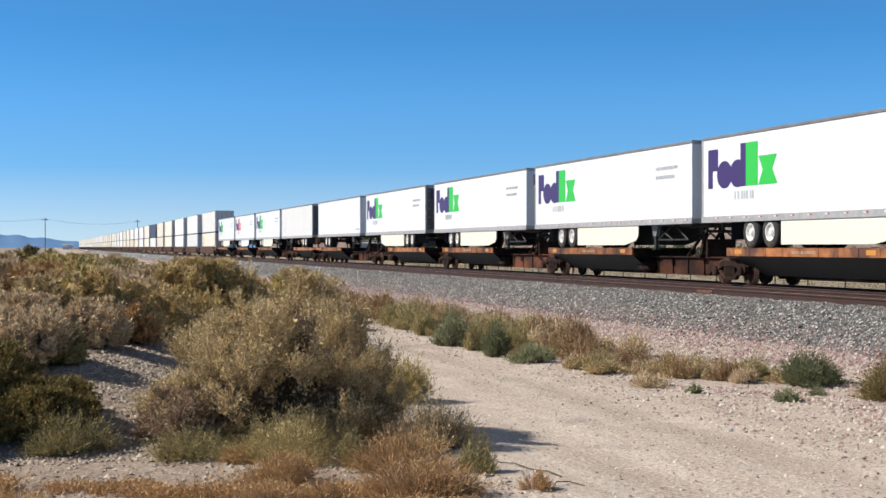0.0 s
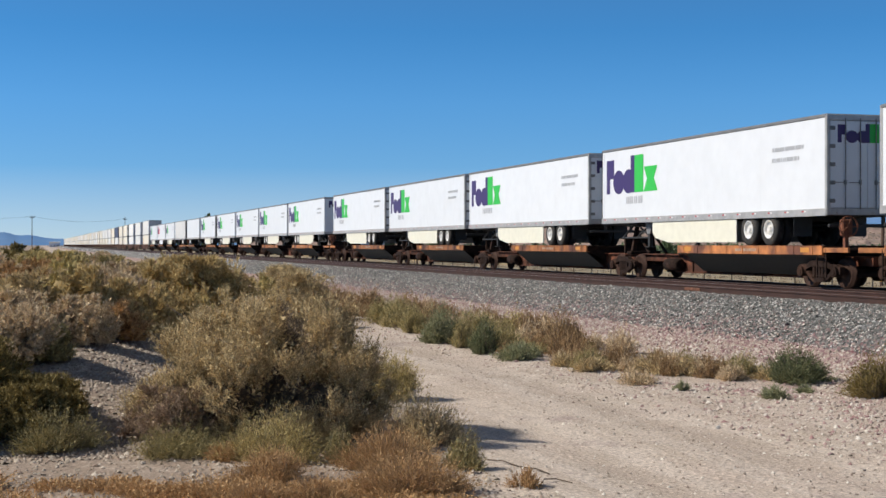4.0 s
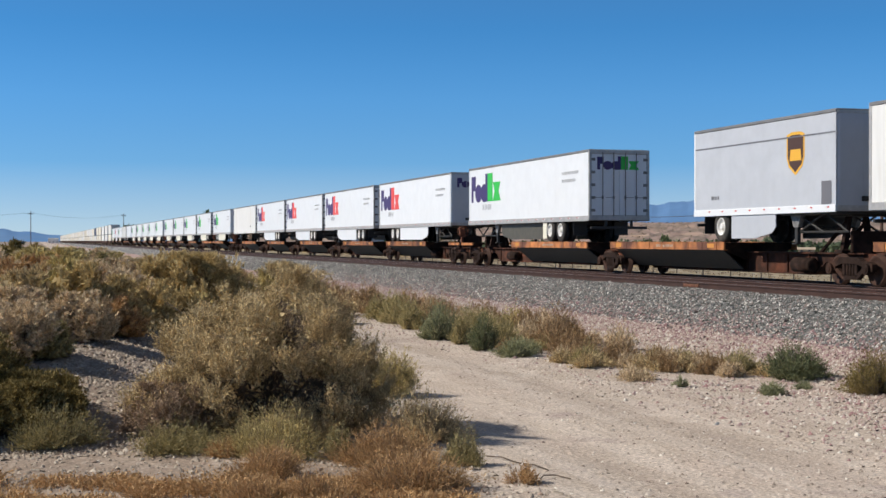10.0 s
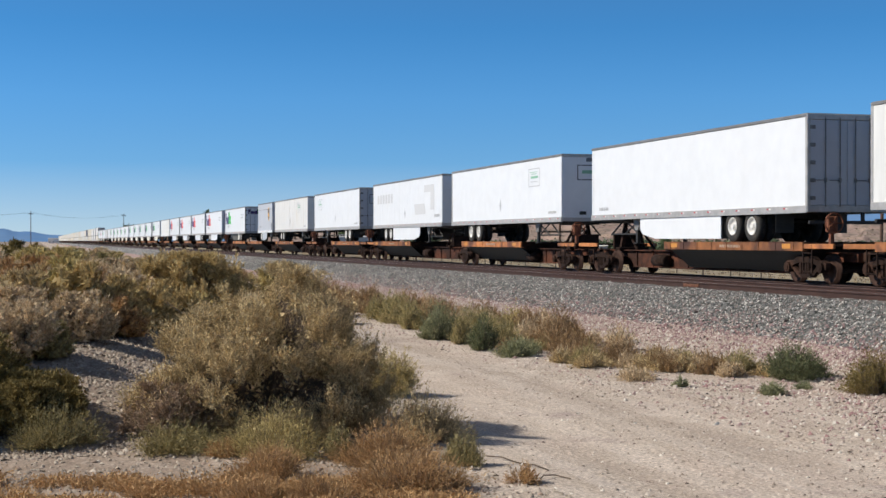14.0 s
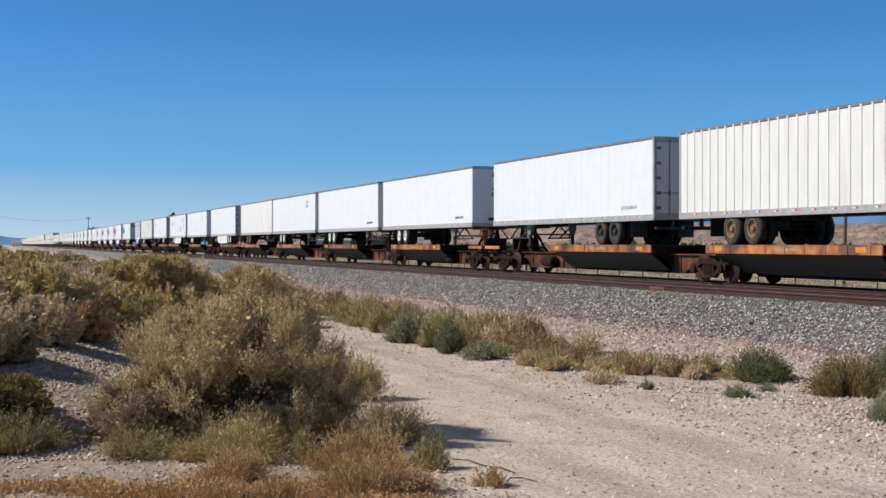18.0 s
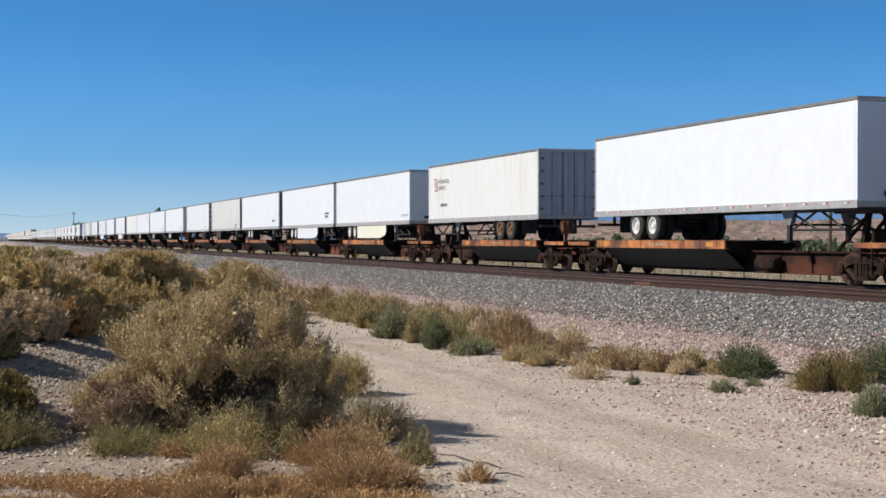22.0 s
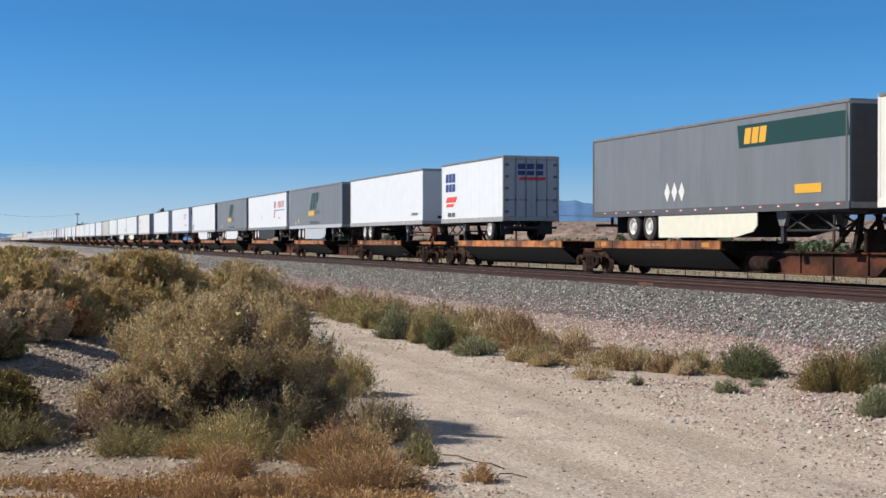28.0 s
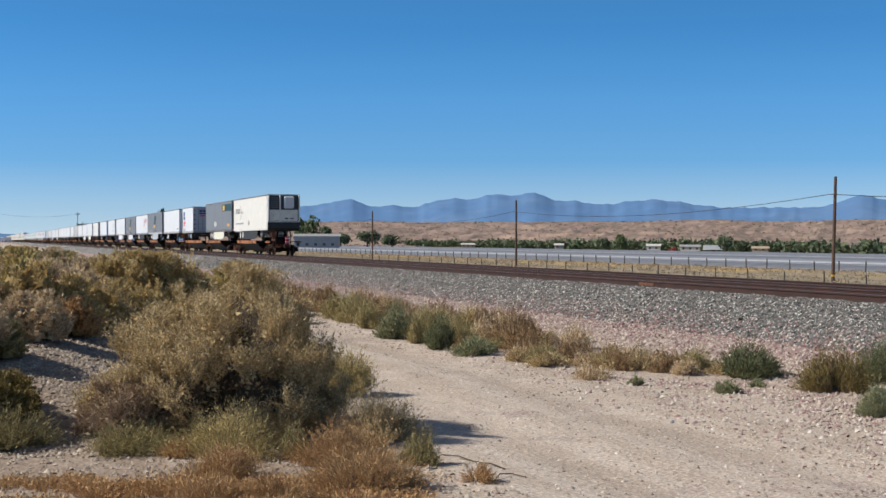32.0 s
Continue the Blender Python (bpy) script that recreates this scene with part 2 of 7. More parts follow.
def sheet(name, xs, ys, zfun, material):
    gx, gy = np.meshgrid(xs, ys)
    gz = zfun(gx, gy)
    v = np.stack([gx, gy, gz], -1).reshape(-1, 3)
    w, h = len(xs), len(ys)
    i = (np.arange(h - 1)[:, None] * w + np.arange(w - 1)[None]).reshape(-1)
    f = np.stack([i, i + 1, i + 1 + w, i + w], -1)
    me = bpy.data.meshes.new(name)
    me.from_pydata(v.tolist(), [], f.tolist())
    me.materials.append(material)
    me.polygons.foreach_set("use_smooth", [True] * len(me.polygons))
    me.update()
    return me


def earth_material():
    """Pale sandy dirt with gravel, wheel ruts, rust-red fines, and dry straw on the field."""
    m = bpy.data.materials.new("sandy_dirt")
    m.use_nodes = True
    n, l = m.node_tree.nodes, m.node_tree.links
    b = n["Principled BSDF"]
    b.inputs["Roughness"].default_value = 0.95
    b.inputs["Specular IOR Level"].default_value = 0.2
    tc = n.new("ShaderNodeTexCoord")

    def noisy(scale, detail=6, rough=0.55):
        nz = n.new("ShaderNodeTexNoise")
        nz.inputs["Scale"].default_value, nz.inputs["Detail"].default_value, nz.inputs["Roughness"].default_value = scale, detail, rough
        l.new(tc.outputs["Object"], nz.inputs["Vector"])
        return nz.outputs[0]

    def ramp(src, a, b_, lo=0.0, hi=1.0):
        r = n.new("ShaderNodeMapRange")
        r.inputs[1].default_value, r.inputs[2].default_value, r.inputs[3].default_value, r.inputs[4].default_value = a, b_, lo, hi
        l.new(src, r.inputs[0])
        return r.outputs[0]

    def times(a, b_):
        k = n.new("ShaderNodeMath")
        k.operation = "MULTIPLY"
        l.new(a, k.inputs[0])
        l.new(b_, k.inputs[1])
        return k.outputs[0]

    def mix(fac, a, col):
        k = n.new("ShaderNodeMix")
        k.data_type = "RGBA"
        l.new(fac, k.inputs[0])
        l.new(a, k.inputs[6])
        k.inputs[7].default_value = (*col, 1)
        return k.outputs[2]

    base = n.new("ShaderNodeRGB")
    base.outputs[0].default_value = (0.512, 0.425, 0.358, 1)
    out = base.outputs[0]
    out = mix(ramp(noisy(0.35), 0.42, 0.62), out, (0.46, 0.385, 0.315))
    out = mix(ramp(noisy(1.3), 0.52, 0.68), out, (0.58, 0.503, 0.43))
    sep = n.new("ShaderNodeSeparateXYZ")
    l.new(tc.outputs["Object"], sep.inputs[0])
    x, y = sep.outputs[0], sep.outputs[1]
    mp = n.new("ShaderNodeMapping")
    mp.inputs["Scale"].default_value = (2.2, 0.10, 1)
    l.new(tc.outputs["Object"], mp.inputs["Vector"])
    st = n.new("ShaderNodeTexNoise")
    st.inputs["Scale"].default_value, st.inputs["Detail"].default_value = 1.0, 7
    l.new(mp.outputs[0], st.inputs["Vector"])
    lane = times(ramp(x, 3.2, 4.2), ramp(x, 9.6, 8.4))
    out = mix(times(lane, ramp(st.outputs[0], 0.50, 0.64)), out, (0.555, 0.478, 0.41))
    out = mix(times(lane, ramp(st.outputs[0], 0.46, 0.34)), out, (0.45, 0.37, 0.305))
    out = mix(times(lane, ramp(noisy(0.45, 5), 0.60, 0.68)), out, (0.40, 0.325, 0.29))
    # rust-red fines along the foot of the ballast
    red = times(times(ramp(x, 9.8, 13.0), ramp(x, 16.0, 15.0)), ramp(noisy(0.9), 0.38, 0.56))
    out = mix(red, out, (0.33, 0.195, 0.18))
    # greyer gravelly ground round the shrubs
    grey = times(ramp(x, 4.0, 2.6), ramp(noisy(0.8), 0.30, 0.48))
    out = mix(grey, out, (0.31, 0.245, 0.195))
    # dry straw on the field beyond the track
    straw = ramp(x, 26.5, 29.0)
    out = mix(straw, out, (0.34, 0.285, 0.20))
    out = mix(times(straw, ramp(noisy(0.10), 0.48, 0.60)), out, (0.39, 0.315, 0.205))
    out = mix(times(straw, ramp(noisy(0.22, 8), 0.52, 0.66)), out, (0.22, 0.19, 0.12))
    out = mix(times(times(ramp(x, 50.0, 53.0), ramp(x, 61.0, 59.0)), ramp(noisy(0.08), 0.40, 0.55)), out, (0.50, 0.345, 0.14))
    # pebble-sized mottling
    vo = n.new("ShaderNodeTexVoronoi")
    vo.inputs["Scale"].default_value = 16
    l.new(tc.outputs["Object"], vo.inputs["Vector"])
    h = n.new("ShaderNodeHueSaturation")
    grit = n.new("ShaderNodeTexVoronoi")
    grit.inputs["Scale"].default_value = 48
    l.new(tc.outputs["Object"], grit.inputs["Vector"])
    wn_ = n.new("ShaderNodeTexWhiteNoise")
    l.new(grit.outputs["Color"], wn_.inputs["Vector"])
    l.new(times(ramp(noisy(26, 6, 0.7), 0.3, 0.7, 0.66, 1.30), ramp(wn_.outputs["Value"], 0, 1, 0.78, 1.2)), h.inputs["Value"])
    l.new(out, h.inputs["Color"])
    l.new(h.outputs[0], b.inputs["Base Color"])
    bp = n.new("ShaderNodeBump")
    bp.inputs["Strength"].default_value, bp.inputs["Distance"].default_value = 0.22, 0.02
    l.new(noisy(11, 8, 0.7), bp.inputs["Height"])
    b2 = n.new("ShaderNodeBump")
    b2.inputs["Strength"].default_value, b2.inputs["Distance"].default_value = 0.3, 0.03
    l.new(vo.outputs[0], b2.inputs["Height"])
    l.new(bp.outputs[0], b2.inputs["Normal"])
    l.new(b2.outputs[0], b.inputs["Normal"])
    return m


EARTH = earth_material()
gxs = spaced([(-4500, -1000, 500), (-1000, -100, 100), (-100, -20, 10), (-20, -6, 0.7), (-6, 14, 0.16), (14, 30, 1.0), (30, 60, 5), (60, 460, 20), (460, 1000, 90), (1000, 4500, 500)])
gys = spaced([(-4500, -1000, 500), (-1000, -100, 100), (-100, 4, 8), (4, 40, 0.16), (40, 80, 0.8), (80, 200, 6), (200, 1000, 80), (1000, 4800, 500)])
ground = thing("ground", (0, 0, 0), "pale sandy desert ground with gravel and a dirt road", "ground", kind="structure",
               mesh=sheet("ground", gxs, gys, lambda x, y: ground_z(x, y), EARTH))


# ---- ballast, ties, rails ----
def stone_material(name, colours, scale):
    """Crushed stone: each stone has its own tint, with dark gaps between."""
    m = bpy.data.materials.new(name)
    m.use_nodes = True
    n, l = m.node_tree.nodes, m.node_tree.links
    b = n["Principled BSDF"]
    b.inputs["Roughness"].default_value = 0.85
    b.inputs["Specular IOR Level"].default_value = 0.3
    tc = n.new("ShaderNodeTexCoord")
    vo = n.new("ShaderNodeTexVoronoi")
    vo.inputs["Scale"].default_value = scale
    l.new(tc.outputs["Object"], vo.inputs["Vector"])
    wn_ = n.new("ShaderNodeTexWhiteNoise")
    l.new(vo.outputs["Color"], wn_.inputs["Vector"])
    cr = n.new("ShaderNodeValToRGB")
    cr.color_ramp.interpolation = "CONSTANT"
    e = cr.color_ramp.elements
    e[0].color = (*colours[0], 1)
    e[1].position, e[1].color = 0.3, (*colours[1], 1)
    for p, c in zip((0.6, 0.80, 0.90), colours[2:]):
        q = e.new(p)
        q.color = (*c, 1)
    l.new(wn_.outputs["Value"], cr.inputs[0])
    l.new(cr.outputs[0], b.inputs["Base Color"])
    bp = n.new("ShaderNodeBump")
    bp.inputs["Strength"].default_value, bp.inputs["Distance"].default_value = 1.0, 0.05
    bp.invert = True
    l.new(vo.outputs["Distance"], bp.inputs["Height"])
    l.new(bp.outputs[0], b.inputs["Normal"])
    return m


GREYS = [(0.080, 0.084, 0.082), (0.155, 0.158, 0.153), (0.25, 0.248, 0.238), (0.27, 0.205, 0.185), (0.66, 0.64, 0.60)]
PINKS = [(0.26, 0.155, 0.155), (0.34, 0.225, 0.22), (0.44, 0.36, 0.31), (0.22, 0.10, 0.11), (0.62, 0.56, 0.51)]
BALLAST = stone_material("grey_ballast", GREYS, 17)


def island_stone_material(name, colours):
    m = bpy.data.materials.new(name)
    m.use_nodes = True
    n, l = m.node_tree.nodes, m.node_tree.links
    b = n["Principled BSDF"]
    b.inputs["Roughness"].default_value = 0.85
    g = n.new("ShaderNodeNewGeometry")
    cr = n.new("ShaderNodeValToRGB")
    cr.color_ramp.interpolation = "CONSTANT"
    e = cr.color_ramp.elements
    e[0].color = (*colours[0], 1)
    e[1].position, e[1].color = 0.3, (*colours[1], 1)
    for p, c in zip((0.6, 0.80, 0.90), colours[2:]):
        q = e.new(p)
        q.color = (*c, 1)
    l.new(g.outputs["Random Per Island"], cr.inputs[0])
    l.new(cr.outputs[0], b.inputs["Base Color"])
    return m


STONE_GREY = island_stone_material("loose_grey_stone", GREYS)
STONE_PINK = island_stone_material("loose_pink_stone", PINKS)

PROFILE_X = np.array([13.2, 14.3, 15.0, 15.9, 16.2, 19.2, 20.0, 20.6, 24.2, 24.6, 27.0, 28.0])
PROFILE_Z = np.array([-0.05, 0.13, 0.42, 0.80, 0.84, 0.84, 0.72, 0.70, 0.70, 0.66, -0.22, -0.30])


def ballast_z(x, y):
    near = np.exp(-((y - 30) / 60.0) ** 2)
    edge = 0.22 * wave(y, 0 * y, 7, 8) * near * np.clip((15.6 - x) / 1.6, 0, 1)
    return np.interp(x - edge, PROFILE_X, PROFILE_Z) + 0.02 * wave(x, y, 0.7, 9) * near + 0.015 * wave(x, y, 0.3, 10) * near


bxs = spaced([(13.2, 16.4, 0.12), (16.4, 20, 0.4), (20, 28, 0.8)])
bys = spaced([(-900, 0, 30), (0, 14, 1), (14, 60, 0.16), (60, 120, 1), (120, 2600, 40)])
thing("ballast_bed", (0, 0, 0), "long bed of grey crushed stone under two railway tracks", "ballast", kind="structure",
      mesh=sheet("ballast_bed", bxs, bys, ballast_z, BALLAST))

RAIL_OUTLINE = [(-0.07, -0.17), (0.07, -0.17), (0.07, -0.155), (0.012, -0.13), (0.012, -0.045), (0.036, -0.035), (0.036, -0.006), (0.026, 0),
                (-0.026, 0), (-0.036, -0.006), (-0.036, -0.035), (-0.012, -0.045), (-0.012, -0.13), (-0.07, -0.155)]


def rail_mesh():
    b = Mesh()
    b.prism(RAIL_OUTLINE, "y", -900, 2600)
    b.m[2 + 7] = 1
    return b.done("rail", [RAIL, RAIL_TOP])


def tie_mesh():
    return Mesh().box(-1.3, 1.3, -0.11, 0.11, -0.38, -0.17, 0.012).done("tie", TIE)


def rail_track(cx, top, word, y0, y1):
    tr = thing("railway_track", (cx, 0, top), word, "railway track", "railway tracks", kind="structure")
    for s in (-1, 1):
        part("rail", shared("rail", rail_mesh), tr, at=(s * GAUGE, 0, 0))
    for i in range(int((y1 - y0) / 0.6)):
        part("tie", shared("tie", tie_mesh), tr, at=Matrix.Translation((random.uniform(-0.03, 0.03), y0 + i * 0.6 + random.uniform(-0.02, 0.02), random.uniform(-0.02, 0.01))))
    return tr


near_track = rail_track(NEAR_TRACK, NEAR_TOP, "rusty empty railway track on grey ballast", 16, 130)
rail_track(FAR_TRACK, FAR_TOP, "railway track carrying the freight train", 20, 130)
jb = Mesh()
jb.box(-0.03, -0.012, -0.45, 0.45, -0.13, -0.05, 0.006)
for i in range(6):
    jb.tube((-0.055, -0.38 + i * 0.152, -0.09), (-0.02, -0.38 + i * 0.152, -0.09), 0.018, n=6)
part("joint_bar", jb.done("joint_bar", mat("orange_joint_bar", (0.17, 0.075, 0.045), 0.8, var=0.3, scale=9)), near_track,
     "orange-brown bolted joint bar", at=(-GAUGE - 0.012, 34.4, 0))


# ---- train: parts shared by the trailers ----
MOVERS = []
START_SPEED, PICK_UP = 23.86, 0.005


def tyre_mesh():
    b = Mesh()
    b.lathe([(-0.13, 0.28), (-0.14, 0.36), (-0.125, 0.46), (-0.09, 0.50), (0.09, 0.50), (0.125, 0.46), (0.14, 0.36), (0.13, 0.28)], 24)
    return b.done("tyre", RUBBER, True)


def rim_mesh(material):
    b = Mesh()
    b.lathe([(-0.125, 0.29), (-0.14, 0.275), (-0.13, 0.25), (-0.04, 0.22), (-0.03, 0.13), (-0.06, 0.11), (-0.12, 0.10), (-0.14, 0.08), (-0.14, 0.0)], 20)
    for i in range(8):
        a = 2 * math.pi * i / 8
        b.tube((-0.07, 0.165 * math.cos(a), 0.165 * math.sin(a)), (-0.03, 0.165 * math.cos(a), 0.165 * math.sin(a)), 0.016, n=5)
    return b.done("rim", material)


def body_mesh(length, h0, h1, style, material):
    """Van box, long axis along y, from h0 to h1: its plan outline carries the seams or ribs of both sides."""
    hw = 1.283
    step = {"smooth": 1.22, "seams": 0.61, "posts": 0.82, "posts_close": 0.5}[style]
    wide, proud = {"smooth": (0.012, 0.0012), "seams": (0.03, 0.005), "posts": (0.07, 0.022), "posts_close": (0.09, 0.028)}[style]
    n = int(length / step)
    side = [(hw, 0.03)]
    for i in range(1, n):
        y = length * i / n
        side += [(hw, y - wide * 0.6), (hw + proud, y - wide * 0.4), (hw + proud, y + wide * 0.4), (hw, y + wide * 0.6)]
    side += [(hw, length - 0.03)]
    return Mesh().prism(side + [(-x, y) for x, y in side[::-1]], "z", h0 + 0.14, h1 - 0.05).done("box_body", material)


def rail_strip_mesh(length, h0, material, dashed):
    b = Mesh()
    for s in (-1, 1):
        b.box(s * 1.297 - 0.022, s * 1.297 + 0.022, 0.0, length, h0 - 0.02, h0 + 0.19, 0.008, 0)
        if dashed:
            n = int(length / 0.95)
            for i in range(n):
                y = 0.3 + i * (length - 0.6) / n
                x = s * 1.3215
                for j, k in ((0, 1), (1, 2)):
                    b.box(min(x, x - s * 0.004), max(x, x - s * 0.004), y + j * 0.13, y + j * 0.13 + 0.12, h0 + 0.10, h0 + 0.14, 0, k)
    return b.done("bottom_rail", [material, RED_TAPE, RIM_WHITE])


RED_TAPE = mat("red_reflective_tape", (0.45, 0.03, 0.03), 0.4)


def roof_mesh(length, h1, material):
    b = Mesh()
    b.box(-1.31, 1.31, 0, length, h1 - 0.11, h1 - 0.012, 0.02)
    b.box(-1.25, 1.25, 0.05, length - 0.05, h1 - 0.012, h1, 0.004)
    return b.done("roof", material)


def nose_mesh(h0, h1, material, rounded):
    """Front wall with corner posts; its outer face lies at y = 0."""
    b = Mesh()
    r = 0.16 if rounded else 0.05
    pts = [(-1.295, 0.2)] + [(-1.295 + r - r * math.cos(a), r - r * math.sin(a)) for a in np.linspace(0, math.pi / 2, 6)]
    pts += [(-x, y) for x, y in pts[::-1]]
    b.prism(pts, "z", h0 + 0.1, h1 - 0.06, 0)
    b.box(-1.27, 1.27, -0.012, 0.03, h0, h0 + 0.16, 0.01, 1)
    b.box(-1.27, 1.27, -0.012, 0.03, h1 - 0.14, h1 - 0.05, 0.01, 1)
    for x in (-0.42, 0.42):
        b.box(x - 0.015, x + 0.015, -0.006, 0.02, h0 + 0.16, h1 - 0.14, 0, 0)
    b.box(-0.5, -0.2, -0.05, 0.0, h0 + 0.28, h0 + 0.42, 0.01, 2)
    b.box(0.5, 0.68, -0.06, 0.0, h0 + 0.3, h0 + 0.5, 0.01, 2)
    return b.done("front_wall", [material, ALU, BLACK])


def frame_rear_mesh(h0, h1, material):
    b = Mesh()
    for s in (-1, 1):
        b.box(s * 1.24 - 0.06, s * 1.24 + 0.06, -0.03, 0.09, h0, h1 - 0.02, 0.015)
    b.box(-1.2, 1.2, -0.03, 0.09, h0, h0 + 0.2, 0.015)
    b.box(-1.2, 1.2, -0.03, 0.09, h1 - 0.19, h1 - 0.02, 0.015)
    for x in (-1.1, -0.95, 0.95, 1.1):
        b.tube((x, -0.03, h0 + 0.09), (x, -0.05, h0 + 0.09), 0.05, n=8)
    return b.done("rear_frame", material)


def door_mesh(h0, h1, side, material, ribbed):
    b = Mesh()
    x0, x1 = (0.008, 1.175) if side > 0 else (-1.175, -0.008)
    b.box(x0, x1, -0.01, 0.05, h0 + 0.21, h1 - 0.2, 0.008, 0)
    if ribbed:
        for i in range(4):
            x = x0 + (i + 0.5) * (x1 - x0) / 4
            b.box(x - 0.06, x + 0.06, -0.045, -0.008, h0 + 0.26, h1 - 0.25, 0.015, 0)
    for i in range(5):
        z = h0 + 0.4 + i * (h1 - h0 - 0.8) / 4
        e = side * 1.12
        b.box(e - 0.09, e + 0.09, -0.045, -0.005, z - 0.055, z + 0.055, 0.012, 1)
    for x in (side * 0.25, side * 0.72):
        b.tube((x, -0.05, h0 + 0.16), (x, -0.05, h1 - 0.12), 0.018, n=6, k=1)
        b.box(x - 0.035, x + 0.035, -0.075, -0.012, h0 + 0.85, h0 + 0.98, 0.01, 1)
        b.tube((x, -0.07, h0 + 0.91), (x + side * 0.35, -0.06, h0 + 0.91), 0.012, n=5, k=1)
    return b.done("rear_door", [material, HINGE])


def bumper_mesh(h0):
    b = Mesh()
    b.box(-1.2, 1.2, 0.0, 0.1, 0.52, 0.62, 0.015)
    for x in (-0.55, 0.55):
        b.box(x - 0.05, x + 0.05, 0.02, 0.1, 0.6, h0 + 0.02, 0.01)
    return b.done("rear_bumper", BLACK)


def bogie_mesh(h0, single):
    """Slider frame, springs and axles; its middle at y = 0."""
    b = Mesh()
    e = 0.5 if single else 1.25
    for s in (-1, 1):
        b.box(s * 0.5 - 0.05, s * 0.5 + 0.05, -e - 0.5, e + 0.5, h0 - 0.16, h0 + 0.03, 0.01)
        for y in (-e, 0, e):
            b.prism([(y - 0.14, h0 - 0.1), (y + 0.14, h0 - 0.1), (y + 0.06, 0.5), (y - 0.06, 0.5)], "x", s * 0.5 - 0.04, s * 0.5 + 0.04)
    for y in ((0,) if single else (-0.62, 0.62)):
        b.tube((-1.0, y, 0.5), (1.0, y, 0.5), 0.075, n=10)
        b.box(-0.62, 0.62, y - 0.4, y + 0.4, 0.60, 0.66, 0.01)
    for y in (-e - 0.3, e + 0.3):
        b.box(-0.55, 0.55, y - 0.04, y + 0.04, h0 - 0.14, h0 - 0.02)
    for s in (-1, 1):
        b.box(s * 0.9 - 0.3, s * 0.9 + 0.3, -e - 0.75, -e - 0.735, 0.28, h0 - 0.02)
    return b.done("axle_frame", BLACK)


def belly_mesh(length, h0):
    b = Mesh()
    n = int(length / 0.6)
    for i in range(n):
        y = 0.3 + i * (length - 0.6) / (n - 1)
        b.box(-1.26, 1.26, y - 0.03, y + 0.03, h0 + 0.01, h0 + 0.1)
    b.box(-1.26, 1.26, 0.05, length - 0.05, h0 + 0.1, h0 + 0.15)
    return b.done("underfloor", BLACK)


def leg_mesh(h0, s):
    """Landing leg: gusset box, leg, foot plate."""
    b = Mesh()
    x = s * 0.95
    b.prism([(-0.34, h0 + 0.03), (0.34, h0 + 0.03), (0.12, h0 - 0.42), (-0.12, h0 - 0.42)], "x", x - 0.07, x + 0.07, 0)
    b.box(x - 0.06, x + 0.06, -0.075, 0.075, -0.02, h0 - 0.3, 0.01, 1)
    b.box(x - 0.13, x + 0.13, -0.13, 0.13, -0.06, -0.02, 0.01, 1)
    return b.done("landing_leg", [HINGE, BLACK])


def brace_rods(h0):
    """Ends of the rods from the legs towards the kingpin, and across."""
    out = [((-0.9, 0, 0.45), (0.9, 0, 0.45))]
    for s in (-0.9, 0.9):
        out += [((s, 0, 0.28), (s, -1.35, h0 - 0.02)), ((s, -1.35, 0.28), (s, -0.1, h0 - 0.1)), ((s, 0.0, 0.30), (s, -2.6, 0.30)), ((s, -2.6, 0.28), (s, -1.4, h0 - 0.02))]
    return out


def king_mesh(h0):
    """Kingpin plate and its frame under the nose, dark and deep."""
    b = Mesh()
    b.box(-1.24, 1.24, 0.08, 3.1, h0 - 0.07, h0 + 0.01, 0.02)
    b.box(-0.55, 0.55, 0.35, 2.2, h0 - 0.13, h0 - 0.05, 0.02)
    return b.done("kingpin_plate", BLACK)


def skirt_mesh(a, b_, h0, low, material, s):
    """Side skirt from y = a to b_, with its front lower corner swept up."""
    b = Mesh()
    x = s * 1.26
    cut = 1.3 if b_ > a else -1.3
    b.prism([(a, h0), (b_, h0), (b_, low + 0.34), (b_ - cut * 0.18, low + 0.16), (b_ - cut, low), (a, low)], "x", x - 0.015, x + 0.015, 0)
    n = 4
    for i in range(1, n):
        y = a + (b_ - a) * i / n
        b.box(x - 0.017, x + 0.017, y - 0.02, y + 0.02, low + 0.06, h0, 0, 0)
    # thin dark inner layer: shade behind the skirt, given as colour
    xi = x - s * 0.022
    b.prism([(a, h0), (b_, h0), (b_, low + 0.34), (b_ - cut * 0.18, low + 0.16), (b_ - cut, low), (a, low)], "x", min(xi, xi + s * 0.004), max(xi, xi + s * 0.004), 1)
    return b.done("side_skirt", [material, DARK_TRIM])


def blocks(name, shapes, x, materials, face="x"):
    """Flat painted shapes on a wall: each (a0, a1, z0, z1, slant, material index), or (outline, material index)."""
    b = Mesh()
    for i, sh in enumerate(shapes):
        e = 0.0015 + 0.0002 * min(i, 12)
        if len(sh) == 2:
            pts, k = sh
        else:
            a0, a1, z0, z1, sl, k = sh
            pts = [(a0, z0), (a1, z0), (a1 + sl, z1), (a0 + sl, z1)]
        b.prism(pts, face, x - e, x + 0.001, k)
    return b.done(name, materials)


def oval(ca, cz, ra, rz, n=18):
    return [(ca + ra * math.cos(2 * math.pi * i / n), cz + rz * math.sin(2 * math.pi * i / n)) for i in range(n)]


